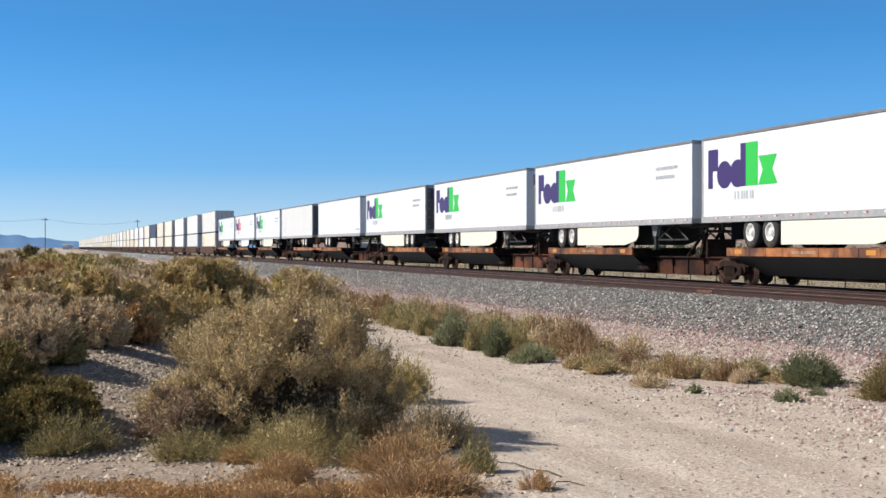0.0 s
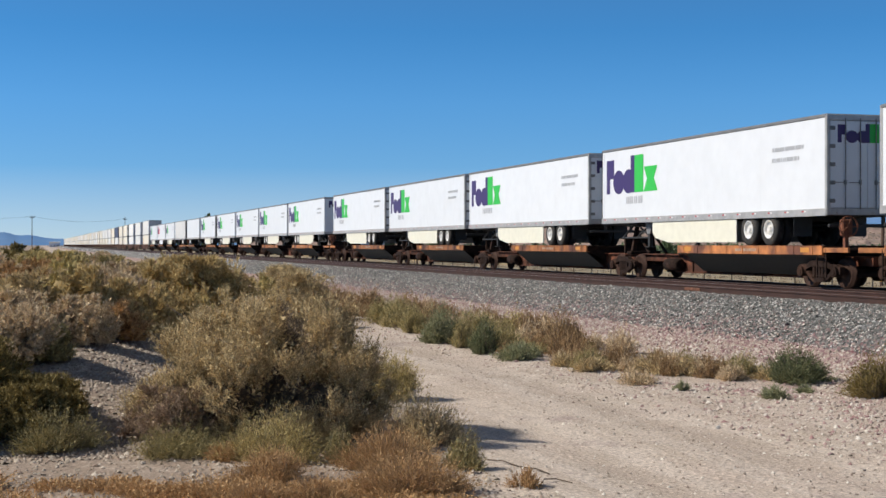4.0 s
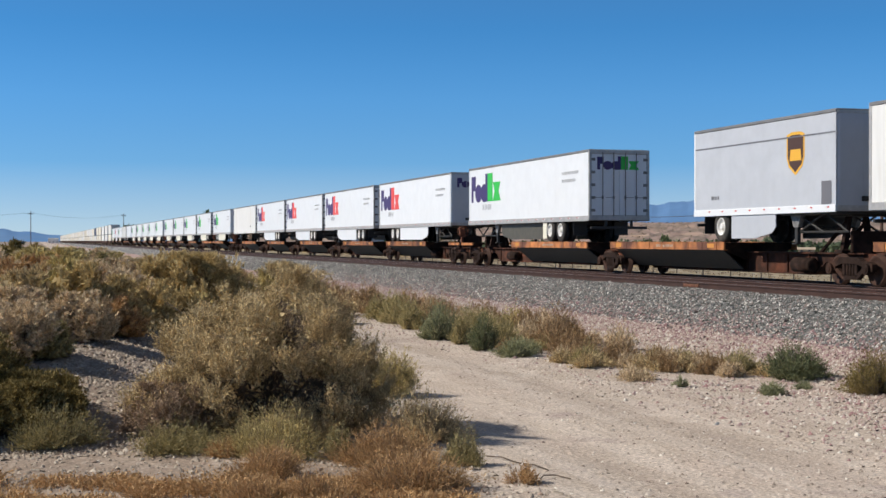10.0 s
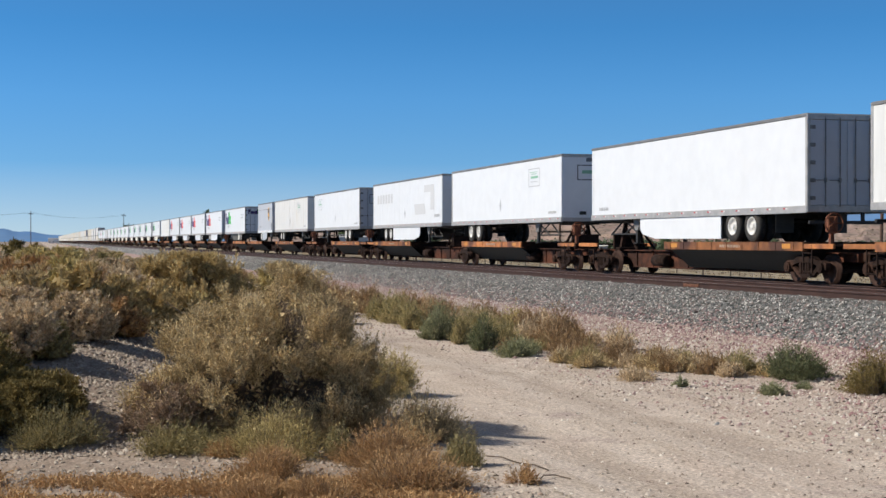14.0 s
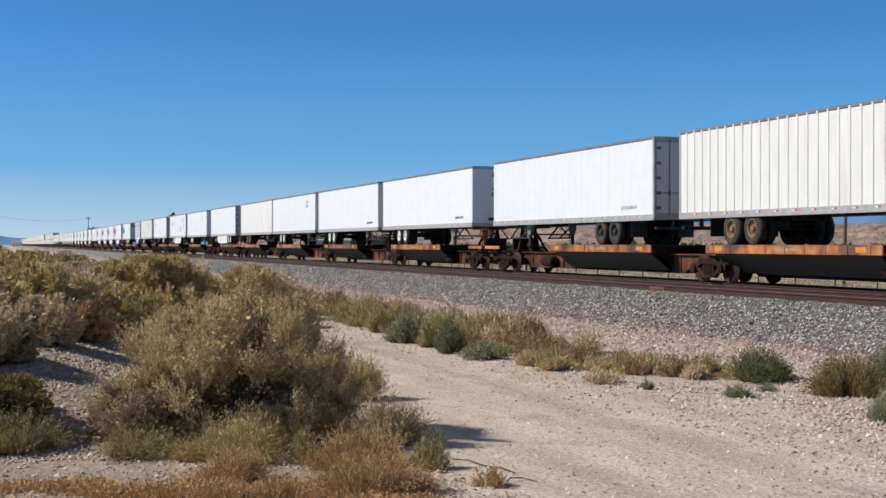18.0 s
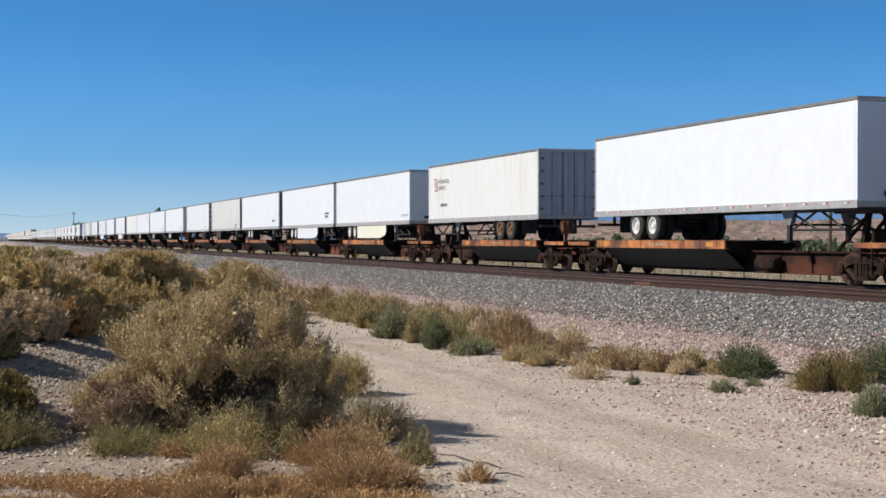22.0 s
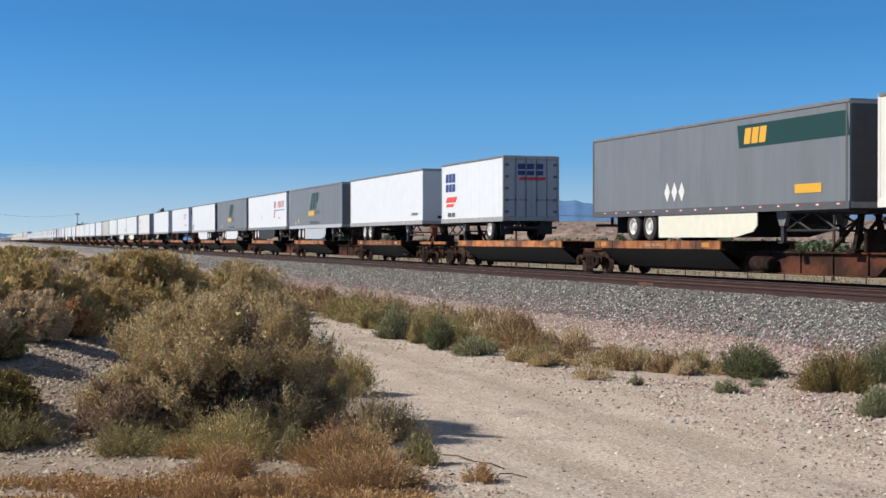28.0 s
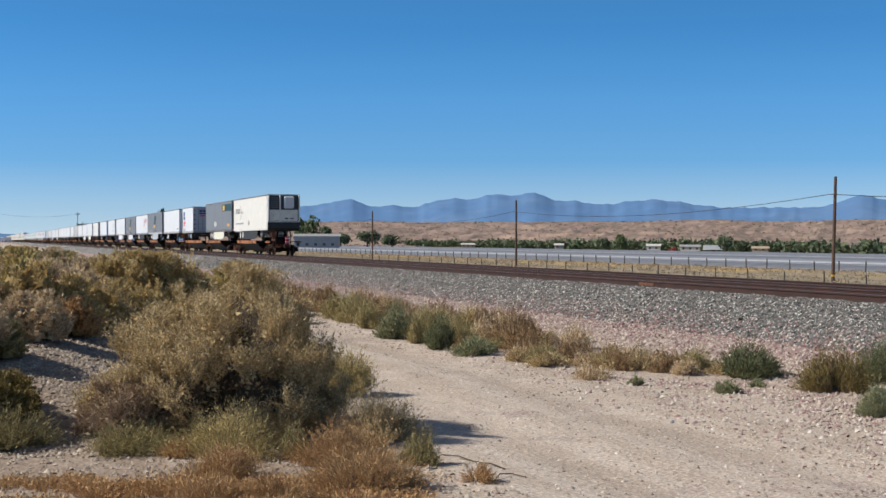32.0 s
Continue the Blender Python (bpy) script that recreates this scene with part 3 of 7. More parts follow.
def parcel_marks(y, z, u, k2, face):
    """A carrier's mark as plain purple and coloured shapes, u high; y runs away from the start."""
    sgn = -1 if face == "x" else 1
    sh = [([(0.0, 0.0), (0.20, 0.0), (0.20, 0.44), (0.44, 0.44), (0.44, 1.0), (0.0, 1.0)], 0), (oval(0.72, 0.33, 0.33, 0.35), 0), (oval(1.28, 0.33, 0.33, 0.35), 0),
          ([(1.40, 0.0), (1.62, 0.0), (1.62, 1.06), (1.40, 1.06)], 0), ([(1.62, 0.0), (2.10, 0.0), (2.10, 1.06), (1.62, 1.06)], k2),
          ([(2.12, 0.0), (2.86, 0.0), (2.66, 0.36), (2.84, 0.70), (2.12, 0.70), (2.30, 0.36)], k2)]
    return [([(y + sgn * a * u * 1.26, z + b_ * u) for a, b_ in pts], k) for pts, k in sh]


def diamond(y, z, a, c):
    return [(y - a, z), (y, z - c), (y + a, z), (y, z + c)]


def shield_marks(y, z, u):
    """A shield: gold rim, brown field, a plain gold patch."""
    edge = [(-0.40, 0.94), (-0.20, 1.0), (0.20, 1.0), (0.40, 0.94), (0.40, 0.42), (0.30, 0.20), (0.0, 0.0), (-0.30, 0.20), (-0.40, 0.42)]
    rim, field = ([(y + a * u * k, z + (0.52 + (c - 0.52) * k) * u) for a, c in edge] for k in (1.0, 0.86))
    return [(rim, 1), (field, 0), ([(y - 0.26 * u, z + 0.34 * u), (y + 0.26 * u, z + 0.34 * u), (y + 0.22 * u, z + 0.60 * u), (y - 0.22 * u, z + 0.60 * u)], 1)]


def bars(y, z, w, h, k, n=1, gap=0.5):
    """Rows of small bars where small lettering stands; y is the end nearer the front of the train."""
    out = []
    for i in range(n):
        zz = z - i * h * (1 + gap)
        x = 0.0
        while x < w * (1 - 0.15 * i):
            d = h * random.choice((0.30, 0.45, 0.60))
            out.append((y - x - d, y - x, zz, zz + h, 0, k))
            x += d + h * random.choice((0.16, 0.20, 0.5))
    return out


def words(name, lines, size, y, z, material):
    """Painted lines of lettering on the side facing the road; y is where they begin, z the first line's foot."""
    b = Mesh()
    for i, line in enumerate(lines):
        cu = bpy.data.curves.new("words", "FONT")
        cu.body, cu.size = line, size
        ob = bpy.data.objects.new("words", cu)
        flat = ob.to_mesh()
        b.add([(-0.001, y - p.co.x, z - i * size * 1.15 + p.co.y) for p in flat.vertices], [tuple(q.vertices) for q in flat.polygons])
        ob.to_mesh_clear()
        bpy.data.objects.remove(ob)
        bpy.data.curves.remove(cu)
    return b.done(name, material)


# ---- train: a trailer ----
PROUD = {"smooth": -0.008, "seams": -0.006, "posts": 0.012, "posts_close": 0.018}


def trailer(c, length, wheels, label, body=WHITE, style="smooth", skirt=None, marks=None, end=None, rim=RIM_WHITE,
            top=3.68, trim=ALU, dash=True, nose=None, ribbed=False, single=False, inset=0.0, group="freight trailers", roof=ROOF, door=None):
    """A road trailer whose forward end lies at c along the train; wheels 'f' stand towards the train's front, 'b' towards its back."""
    h0, h1 = 0.86, top
    root = thing("semi_trailer", (FAR_TRACK, c, DECK), label, "trailer", group)
    MOVERS.append((root, c, FAR_TRACK, DECK))
    turn = wheels == "f"
    # inner frame: y from 0 at the nose to length at the doors when the wheels lead; else reversed
    flip = Matrix.Translation((0, -length, 0)) if turn else Matrix.Rotation(math.pi, 4, "Z")
    key = (length, h0, h1)
    nose = nose or body
    door = door or body
    part("box_body", shared(("body", key, style, body.name), lambda: body_mesh(length, h0, h1, style, body)), root, at=flip)
    part("bottom_rail", shared(("brail", key, trim.name, dash), lambda: rail_strip_mesh(length, h0, trim, dash)), root, at=flip)
    part("roof", shared(("roof", key, roof.name), lambda: roof_mesh(length, h1, roof)), root, at=flip)
    part("underfloor", shared(("belly", key), lambda: belly_mesh(length, h0)), root, at=flip, kind="stuff")
    part("front_wall", shared(("nose", h1, nose.name, style == "smooth"), lambda: nose_mesh(h0, h1, nose, style == "smooth")), root, at=flip)
    back = flip @ Matrix.Translation((0, length, 0)) @ Matrix.Rotation(math.pi, 4, "Z")
    part("rear_frame", shared(("rframe", h1, trim.name), lambda: frame_rear_mesh(h0, h1, trim)), root, at=back)
    for s in (-1, 1):
        part("rear_door", shared(("door", h1, s, door.name, ribbed), lambda: door_mesh(h0, h1, s, door, ribbed)), root, at=back)
    part("rear_bumper", shared(("bump",), lambda: bumper_mesh(h0)), root, at=back)
    axle_y = length - (1.8 if single else 3.9)
    part("axle_frame", shared(("bogie", single), lambda: bogie_mesh(h0, single)), root, at=flip @ Matrix.Translation((0, axle_y, 0)) @ Matrix.Rotation(math.pi, 4, "Z"))
    for y in ((0,) if single else (-0.62, 0.62)):
        for s in (-1, 1):
            for x in (0.80, 1.12):
                spin = pose(s * x, axle_y + y, 0.5)
                w = part("tyre", shared("tyre", tyre_mesh), root, at=flip @ spin)
                if x > 1:
                    out = Matrix.Identity(4) if s < 0 else Matrix.Rotation(math.pi, 4, "Z")
                    part("rim", shared(("rim", rim.name), lambda: rim_mesh(rim)), w, at=out)
    ly = 3.7 if length > 12 else 2.6
    part("kingpin_plate", shared("king", lambda: king_mesh(h0)), root, at=flip)
    for s in (-1, 1):
        part("landing_leg", shared(("leg", s), lambda: leg_mesh(h0, s)), root, at=flip @ Matrix.Translation((0, ly, 0)))
    for p0, p1 in brace_rods(h0):
        part("leg_brace", shared(("brace", p0, p1), lambda: Mesh().tube(p0, p1, 0.034, n=6).done("leg_brace", BLACK)), root, at=flip @ Matrix.Translation((0, ly, 0)))
    if skirt:
        a, b_ = axle_y - 1.35, ly + (0.9 if length > 12 else 0.7)
        if single:
            a = axle_y - 0.75
        for s in (-1, 1):
            part("side_skirt", shared(("skirt", key, skirt.name, s, single), lambda: skirt_mesh(a, b_, h0 + 0.02, 0.12, skirt, s)), root, at=flip @ Matrix.Translation((-s * inset, 0, 0)))
            if inset:
                part("skirt_panel", Mesh().box(-0.02, 0.02, -0.45, 0.0, 0.14, h0, 0.01).done("skirt_panel", SKIRT_CREAM), root, "cream upright panel", at=flip @ Matrix.Translation((s * 1.24, axle_y - 1.0, 0)))
    if marks:
        for i, (name, shapes, mats, word) in enumerate(marks(length, h0, h1)):
            flat = -1.2985 - PROUD[style] - 0.002 * i
            part(name, shapes if isinstance(shapes, bpy.types.Mesh) else blocks(name, shapes, flat, mats), root, word, at=(flat - 0.001, 0, 0) if isinstance(shapes, bpy.types.Mesh) else None, kind="stuff" if name == "small_print" else "")
    if end:
        for name, shapes, mats, word in end(length, h0, h1):
            part(name, blocks(name, shapes, -length - (0.013 if turn is False else 0.001), mats, "y"), root, word)
    return root


# painted marks: y = 0 is the forward end, running back to -length
def parcel(k2):
    def make(n, h0, h1):
        small = bars(-2.3, h1 - 2.12, 1.3, 0.26, 0) + bars(-n + 3.0, h1 - 0.9, 1.8, 0.12, 0, 2, 1.6)
        return [("carrier_lettering", parcel_marks(-0.45, h1 - 1.72, 1.28, 1, "x"), [PURPLE, k2], "purple and coloured block lettering"),
                ("small_print", small, [FAINT], "faint grey print")]
    return make


def parcel_end(k2):
    def make(n, h0, h1):
        return [("end_lettering", parcel_marks(-0.95, h1 - 0.80, 0.50, 1, "y"), [PURPLE, k2], "purple and coloured block lettering")]
    return make


def plaque(y0):
    def make(n, h0, h1):
        z, w = h1 - 1.25, 1.45
        a, b_ = y0 - w, y0
        fr = [(a, b_, z, z + 0.035, 0, 0), (a, b_, z + 0.765, z + 0.8, 0, 0), (a, a + 0.035, z + 0.035, z + 0.765, 0, 0), (b_ - 0.035, b_, z + 0.035, z + 0.765, 0, 0)]
        fr += [(a + 0.2, b_ - 0.3, z + 0.36, z + 0.46, 0.03, 1), (a + 0.4, b_ - 0.35, z + 0.54, z + 0.57, 0.03, 1), (a + 0.3, b_ - 0.2, z + 0.62, z + 0.645, 0.03, 1), (a + 0.3, b_ - 0.3, z + 0.2, z + 0.23, 0, 0)]
        return [("name_plaque", fr, [FAINT, mat_plaque_green], "grey framed plaque with a green stripe"),
                ("small_print", bars(-n + 1.6, h0 + 0.35, 1.0, 0.1, 0), [FAINT], ""),
                ("diamond_mark", [(diamond(-n / 2, h0 + 0.85, 0.13, 0.3), 0)], [FAINT], "grey diamond")]
    return make


mat_plaque_green = mat("plaque_green", (0.24, 0.46, 0.32), 0.5)


def plain_marks(y, z, w=1.3, h=0.12, n=1, k=FAINT):
    def make(L, h0, h1):
        return [("small_print", bars(y if y <= 0 else -L + y, h0 + z, w, h, 0, n), [k], "")]
    return make


def lease(y, mirrored=False):
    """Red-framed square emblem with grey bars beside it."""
    def make(L, h0, h1):
        z = h1 - 1.3
        sh = [(y - 0.46, y, z, z + 0.62, 0.04, 0), (y - 0.40, y - 0.06, z + 0.06, z + 0.56, 0.04, 1), (y - 0.34, y - 0.26, z + 0.1, z + 0.5, 0.02, 2), (y - 0.2, y - 0.12, z + 0.16, z + 0.5, 0.02, 0)]
        pr = bars(y - 0.9, z - 0.75, 1.0, 0.14, 0)
        return [("emblem", sh, [CRIMSON, RIM_WHITE, PRINT], "red and white square emblem"), ("small_print", pr, [PRINT], "dark printed lines"),
                ("company_words", words("company_words", ("INTERMODAL", "SERVICES"), 0.27, y - 0.60, z + 0.36, PRINT), None, "dark lettering INTERMODAL SERVICES")]
    return make


def lease_end(L, h0, h1):
    z = h1 - 0.8
    return [("end_emblem", [(-1.0, -0.45, z, z + 0.5, 0, 0), (-0.92, -0.53, z + 0.07, z + 0.43, 0, 1), (-0.8, -0.65, z + 0.12, z + 0.38, 0, 0)], [CRIMSON, RIM_WHITE], "red and white emblem"),
            ("end_print", [(-0.3, 1.05, z + 0.05, z + 0.45, 0, 0), (-0.2, 0.3, z - 0.35, z - 0.15, 0, 0), (0.4, 1.05, z - 0.35, z - 0.15, 0, 0), (0.5, 1.0, z - 1.0, z - 0.45, 0, 0),
                           (-0.1, 0.3, z - 1.95, z - 1.4, 0, 0), (0.5, 0.95, z - 1.95, z - 1.4, 0, 0)], [PRINT], "dark printed panels")]


def freight_line(L, h0, h1):
    """Three dark green slanted shapes over a gold bar."""
    y, z, u = -6.75, h1 - 1.56, 1.12

    def at(pts):
        return [(y - a * u - 0.30 * b_ * u, z + b_ * u) for a, b_ in pts]

    sh = [(at([(0.0, 0.0), (0.70, 0.0), (0.62, 1.0), (0.42, 1.0)]), 0), (at([(0.84, 0.0), (1.34, 0.0), (1.40, 0.10), (1.36, 0.92), (1.28, 1.0), (0.80, 1.0)]), 0),
          (at([(1.56, 0.0), (1.80, 0.0), (1.80, 0.40), (2.16, 0.44), (2.20, 1.0), (1.52, 1.0)]), 0),
          (y - 1.35, y + 0.42, z - 0.42, z - 0.10, -0.12, 1)]
    pr = bars(y - 1.55, z - 0.33, 1.35, 0.24, 0) + bars(y - 0.1, z - 0.98, 2.9, 0.17, 0)
    tags = [(-3.35, -3.05, h0 + 0.36, h0 + 0.66, 0, 0), (-2.4, -2.2, h0 + 0.3, h0 + 0.5, 0.06, 1)]
    return [("company_lettering", sh, [DARK_GREEN, GOLD], "dark green slanted shapes over a gold bar"), ("small_print", pr, [PRINT], ""), ("placards", tags, [GOLD, RIM_WHITE], "")]


def freight_band(L, h0, h1):
    """Dark green band with gold lettering blocks at the back end."""
    z = h1 - 0.95
    sh = [(-L + 0.02, -L + 5.6, z, z + 0.66, 0.12, 0)]
    let = [(-L + 4.15 + 0.42 * i, -L + 4.50 + 0.42 * i, z + 0.1, z + 0.56, -0.1, 0) for i in range(3)]
    tags = [([(-L + 9.2 + 0.5 * i + a, h0 + 0.72 + c) for a, c in ((-0.2, 0), (0, -0.32), (0.2, 0), (0, 0.32))], 1) for i in range(3)]
    tags += [(-L + 1.3, -L + 2.6, h0 + 0.45, h0 + 0.7, 0, 0)]
    return [("painted_band", sh, [DARK_GREEN], "dark green band"), ("gold_lettering", let, [GOLD], "gold lettering blocks"), ("placards", tags, [GOLD, RIM_WHITE], "")]


def express(L, h0, h1):
    """Crimson slanted lettering blocks with a blue underline."""
    y, z = -L + 4.8, h1 - 1.2
    sh = []
    for i in range(8):
        if i != 2:
            a = y - 0.5 * i
            sh += [(a - 0.24, a, z + 0.02, z + 0.52, -0.12, 0)]
    sh += [(y - 4.0, y - 0.4, z - 0.20, z - 0.14, 0, 1), (y - 0.1, y + 0.05, z - 0.72, z - 0.12, -0.1, 0), (y - 0.36, y - 0.22, z - 0.72, z - 0.12, -0.1, 0)]
    dia = [(diamond(-L + 9.9, h0 + 0.95, 0.14, 0.28), 0)]
    return [("company_lettering", sh, [CRIMSON, BLUE], "crimson lettering blocks over a blue line"), ("diamond_mark", dia + bars(-L + 3.2, h0 + 0.8, 0.9, 0.1, 0), [FAINT], "")]


def freight_blue(L, h0, h1):
    y, z = -0.65, h1 - 1.35
    sh = []
    for i in range(3):
        a = y - 0.5 * i
        sh += [(a - 0.42, a, z, z + 0.36, -0.02, 0), (a - 0.42, a, z + 0.44, z + 0.85, -0.02, 0)]
    sh += [(y - 1.5, y, z - 0.5, z - 0.25, -0.25, 1), (y - 1.1, y + 0.0, z - 0.72, z - 0.58, -0.25, 1)]
    return [("company_lettering", sh, [BLUE, RED], "blue lettering blocks over an orange swoosh"), ("small_print", bars(y - 0.3, z - 1.2, 1.1, 0.2, 0), [PRINT], "")]


def freight_blue_end(L, h0, h1):
    z = h1 - 0.85
    sh = []
    for i in range(3):
        a = -0.62 + 0.42 * i
        sh += [(a, a + 0.34, z, z + 0.2, 0, 0), (a, a + 0.34, z + 0.26, z + 0.5, 0, 0)]
    sh += [(-0.6, 0.6, z - 0.22, z - 0.08, 0.1, 1)]
    return [("end_lettering", sh, [BLUE, RED], "blue lettering blocks over an orange swoosh")]


def clipper(L, h0, h1):
    """A row of slim grey bars beside a dark crescent."""
    y, z = -0.95, h1 - 1.32
    sh = [(y - 0.33 * i - 0.20, y - 0.33 * i, z, z + 0.44, 0, 0) for i in range(7)]
    turn = np.linspace(-1.15, 1.35, 12)
    outer = [(y - 2.15 - 0.78 * math.cos(a), z + 0.10 + 0.66 * math.sin(a)) for a in turn]
    inner = [(y - 2.15 - 0.62 * math.cos(a), z + 0.10 + 0.66 * math.sin(a)) for a in turn[::-1]]
    pr = bars(y - 3.1, z - 0.02, 1.0, 0.18, 0) + bars(y, z - 0.95, 4.0, 0.15, 0) + bars(y, z - 1.6, 3.2, 0.10, 0)
    dia = [([(-7.4 - 0.42 * i - 0.2, h0 + 0.62), (-7.4 - 0.42 * i, h0 + 0.40), (-7.4 - 0.42 * i + 0.2, h0 + 0.62), (-7.4 - 0.42 * i, h0 + 0.92)], 0) for i in range(2)]
    return [("company_lettering", sh + [(outer + inner, 0)] + dia, [MID_PRINT], "grey bars beside a dark crescent"), ("small_print", pr, [FAINT], "")]


def eagle_end(L, h0, h1):
    z = h1 - 1.0
    return [("end_emblem", [(-0.3, -0.1, z + 0.5, z + 0.72, 0, 0), (-0.35, 0.35, z - 0.1, z + 0.02, 0.15, 0), (-0.2, 0.3, z + 0.02, z + 0.14, 0.1, 0), (0.0, 0.3, z + 0.14, z + 0.24, 0.05, 0)] +
             [(-0.35 + 0.14 * i, -0.26 + 0.14 * i, z - 0.4, z - 0.22, 0, 0) for i in range(6)], [PRINT], "dark emblem over a row of bars")]


def ghost_letters(L, h0, h1):
    sh = [(-1.2 - 0.7 * i - 0.45, -1.2 - 0.7 * i, h1 - 1.3, h1 - 0.75, 0, 0) for i in range(6)]
    sh += [(-L + 1.6, -L + 3.6, h1 - 0.9, h1 - 0.5, 0, 0), (-L + 1.6, -L + 2.3, h1 - 1.9, h1 - 0.9, 0, 0), (-L + 3.4, -L + 5.6, h0 + 0.7, h0 + 1.3, 0.2, 0)]
    sh2 = [(diamond(-L / 2 - 0.1, h0 + 0.8, 0.15, 0.3), 0)] + bars(-L + 1.5, h0 + 0.5, 0.9, 0.16, 0)
    return [("worn_lettering", sh, [GHOST], "faint ghosts of removed letters"), ("diamond_mark", sh2, [FAINT], "")]


MID_PRINT = mat("mid_grey_print", (0.26, 0.26, 0.25), 0.5)
GHOST = mat("ghost_lettering", (0.575, 0.585, 0.60), 0.5)


def diamond_end(L, h0, h1):
    return [("diamond_mark", [(diamond(-0.2, h0 + 0.8, 0.32, 0.32), 0)], [FAINT], "grey diamond mark")]


def small_end(L, h0, h1):
    return [("end_print", [(0.3, 0.85, h0 + 0.7, h0 + 1.05, 0, 0)] + [(0.1 + 0.12 * i, 0.18 + 0.12 * i, h0 + 0.4, h0 + 0.5, 0, 0) for i in range(6)], [PRINT], "dark printed label")]


def plaque_end(L, h0, h1):
    z = h1 - 1.1
    return [("end_plaque", [(-0.6, 0.7, z, z + 0.05, 0, 0), (-0.6, 0.7, z + 0.6, z + 0.65, 0, 0), (-0.6, -0.55, z + 0.05, z + 0.6, 0, 0), (0.65, 0.7, z + 0.05, z + 0.6, 0, 0),
                            (-0.4, 0.5, z + 0.28, z + 0.42, 0.04, 1), (-0.2, 0.4, z + 0.78, z + 0.95, 0, 0)], [PRINT, mat_plaque_green], "framed plaque with a green stripe")]


def shield(L, h0, h1):
    return [("shield_emblem", shield_marks(-L + 2.15, h1 - 1.75, 1.25), [BROWN_SHIELD, GOLD], "brown shield with gold bars"),
            ("small_print", bars(-1.2, h0 + 0.5, 0.5, 0.12, 0) + [(-L + 0.25, -L + 0.75, h0 + 0.2, h0 + 0.85, 0, 0), (-L + 0.05, -0.05, h1 - 0.66, h1 - 0.62, 0, 0)], [PRINT], "")]


DARK_SKIRT = mat("dark_skirt", (0.075, 0.07, 0.055), 0.6, var=0.15, scale=3)
P_G = dict(marks=parcel(GREEN), end=parcel_end(GREEN), skirt=SKIRT_CREAM)
P_R = dict(marks=parcel(RED), end=parcel_end(RED), skirt=WHITE)
WG = "white box trailer with purple and green block lettering"
WR = "white box trailer with purple and orange block lettering"
FT53, FT48, FT28 = 16.1, 14.6, 8.6

trailer(184.3, FT53, "f", WG, **P_G)
trailer(167.0, FT53, "f", WR, **P_R)
trailer(149.5, FT53, "f", WG, **P_G)
trailer(132.1, FT53, "b", "old white box trailer with vertical outer posts", OLD_WHITE, "posts", nose=WHITE, door=DARK_TRIM)
trailer(113.2, FT53, "f", "plain white box trailer", marks=plain_marks(1.5, 0.4))
trailer(95.2, FT53, "b", WG, door=DARK_TRIM, **P_G)
trailer(77.1, FT53, "f", WG, **P_G)
trailer(59.8, FT53, "f", WG, **P_G)
trailer(42.95, FT53, "f", WG, **P_G)
trailer(26.1, FT53, "f", WG, **P_G)
trailer(6.65, FT53, "b", WG, **P_G)
trailer(-10.6, FT53, "b", WG, **P_G)
trailer(-27.5, FT53, "b", WG, **P_G)
trailer(-45.0, FT53, "b", WG, **P_G)
trailer(-63.7, FT53, "f", WG, **P_G)
trailer(-82.65, FT53, "b", "rust-streaked old white box trailer", OLD_WHITE, "seams", rim=RIM_RUST, marks=plain_marks(3.8, 0.65, 0.8, 0.12, 1, PRINT), trim=OLD_WHITE)
trailer(-99.8, FT53, "b", WR, **P_R)
trailer(-117.0, FT53, "b", WR, **P_R)
trailer(-134.15, FT53, "b", WR, **P_R)
trailer(-151.9, FT53, "f", WR, nose=PALE_GREY, **P_R)
trailer(-171.2, FT53, "b", WG, inset=0.2, marks=parcel(GREEN), end=parcel_end(GREEN), skirt=DARK_SKIRT)
trailer(-196.6, FT28, "f", "short grey box trailer with a brown and gold shield", PALE_GREY, skirt=PALE_GREY, marks=shield, single=True, trim=WHITE)
trailer(-206.8, FT53, "f", "white box trailer with vertical seams and a framed plaque", OLD_WHITE, "posts", marks=plaque(-11.6), end=plaque_end)
trailer(-225.9, FT53, "b", "white box trailer with a framed plaque", WHITE, "seams", marks=plaque(-1.6), end=plaque_end, door=PALE_GREY, dash=False)
trailer(-246.1, FT53, "f", "white box trailer with faint traces of old lettering", WHITE, "seams", skirt=WHITE, marks=ghost_letters, end=diamond_end)
trailer(-264.1, FT53, "f", "white box trailer with a framed plaque", marks=plaque(-12.0), end=plaque_end, rim=RIM_WHITE)
trailer(-283.5, FT53, "b", "plain white box trailer with pale grey rear doors", skirt=WHITE, door=PALE_GREY, marks=plain_marks(-0.8, 0.35, 0.9))
trailer(-302.8, 15.4, "f", "plain white box trailer with rusty hubs", OLD_WHITE, rim=RIM_RUST, marks=plain_marks(1.6, 0.45, 0.9))
trailer(-318.6, FT53, "f", "plain white box trailer with a small print mark", marks=plain_marks(3.2, 2.1, 1.0, 0.2, 2))
trailer(-335.75, FT53, "f", "plain white box trailer", marks=plain_marks(2.6, 0.4, 1.2, 0.11, 1, PRINT))
trailer(-352.95, FT53, "f", "white box trailer with a dark emblem on its front wall", marks=plain_marks(2.6, 0.4, 1.2, 0.11, 1, PRINT), end=eagle_end)
trailer(-372.0, FT53, "b", "white box trailer with dark hinged rear doors", WHITE, "seams", rim=RUBBER, marks=plain_marks(2.6, 0.4), door=OLD_WHITE)
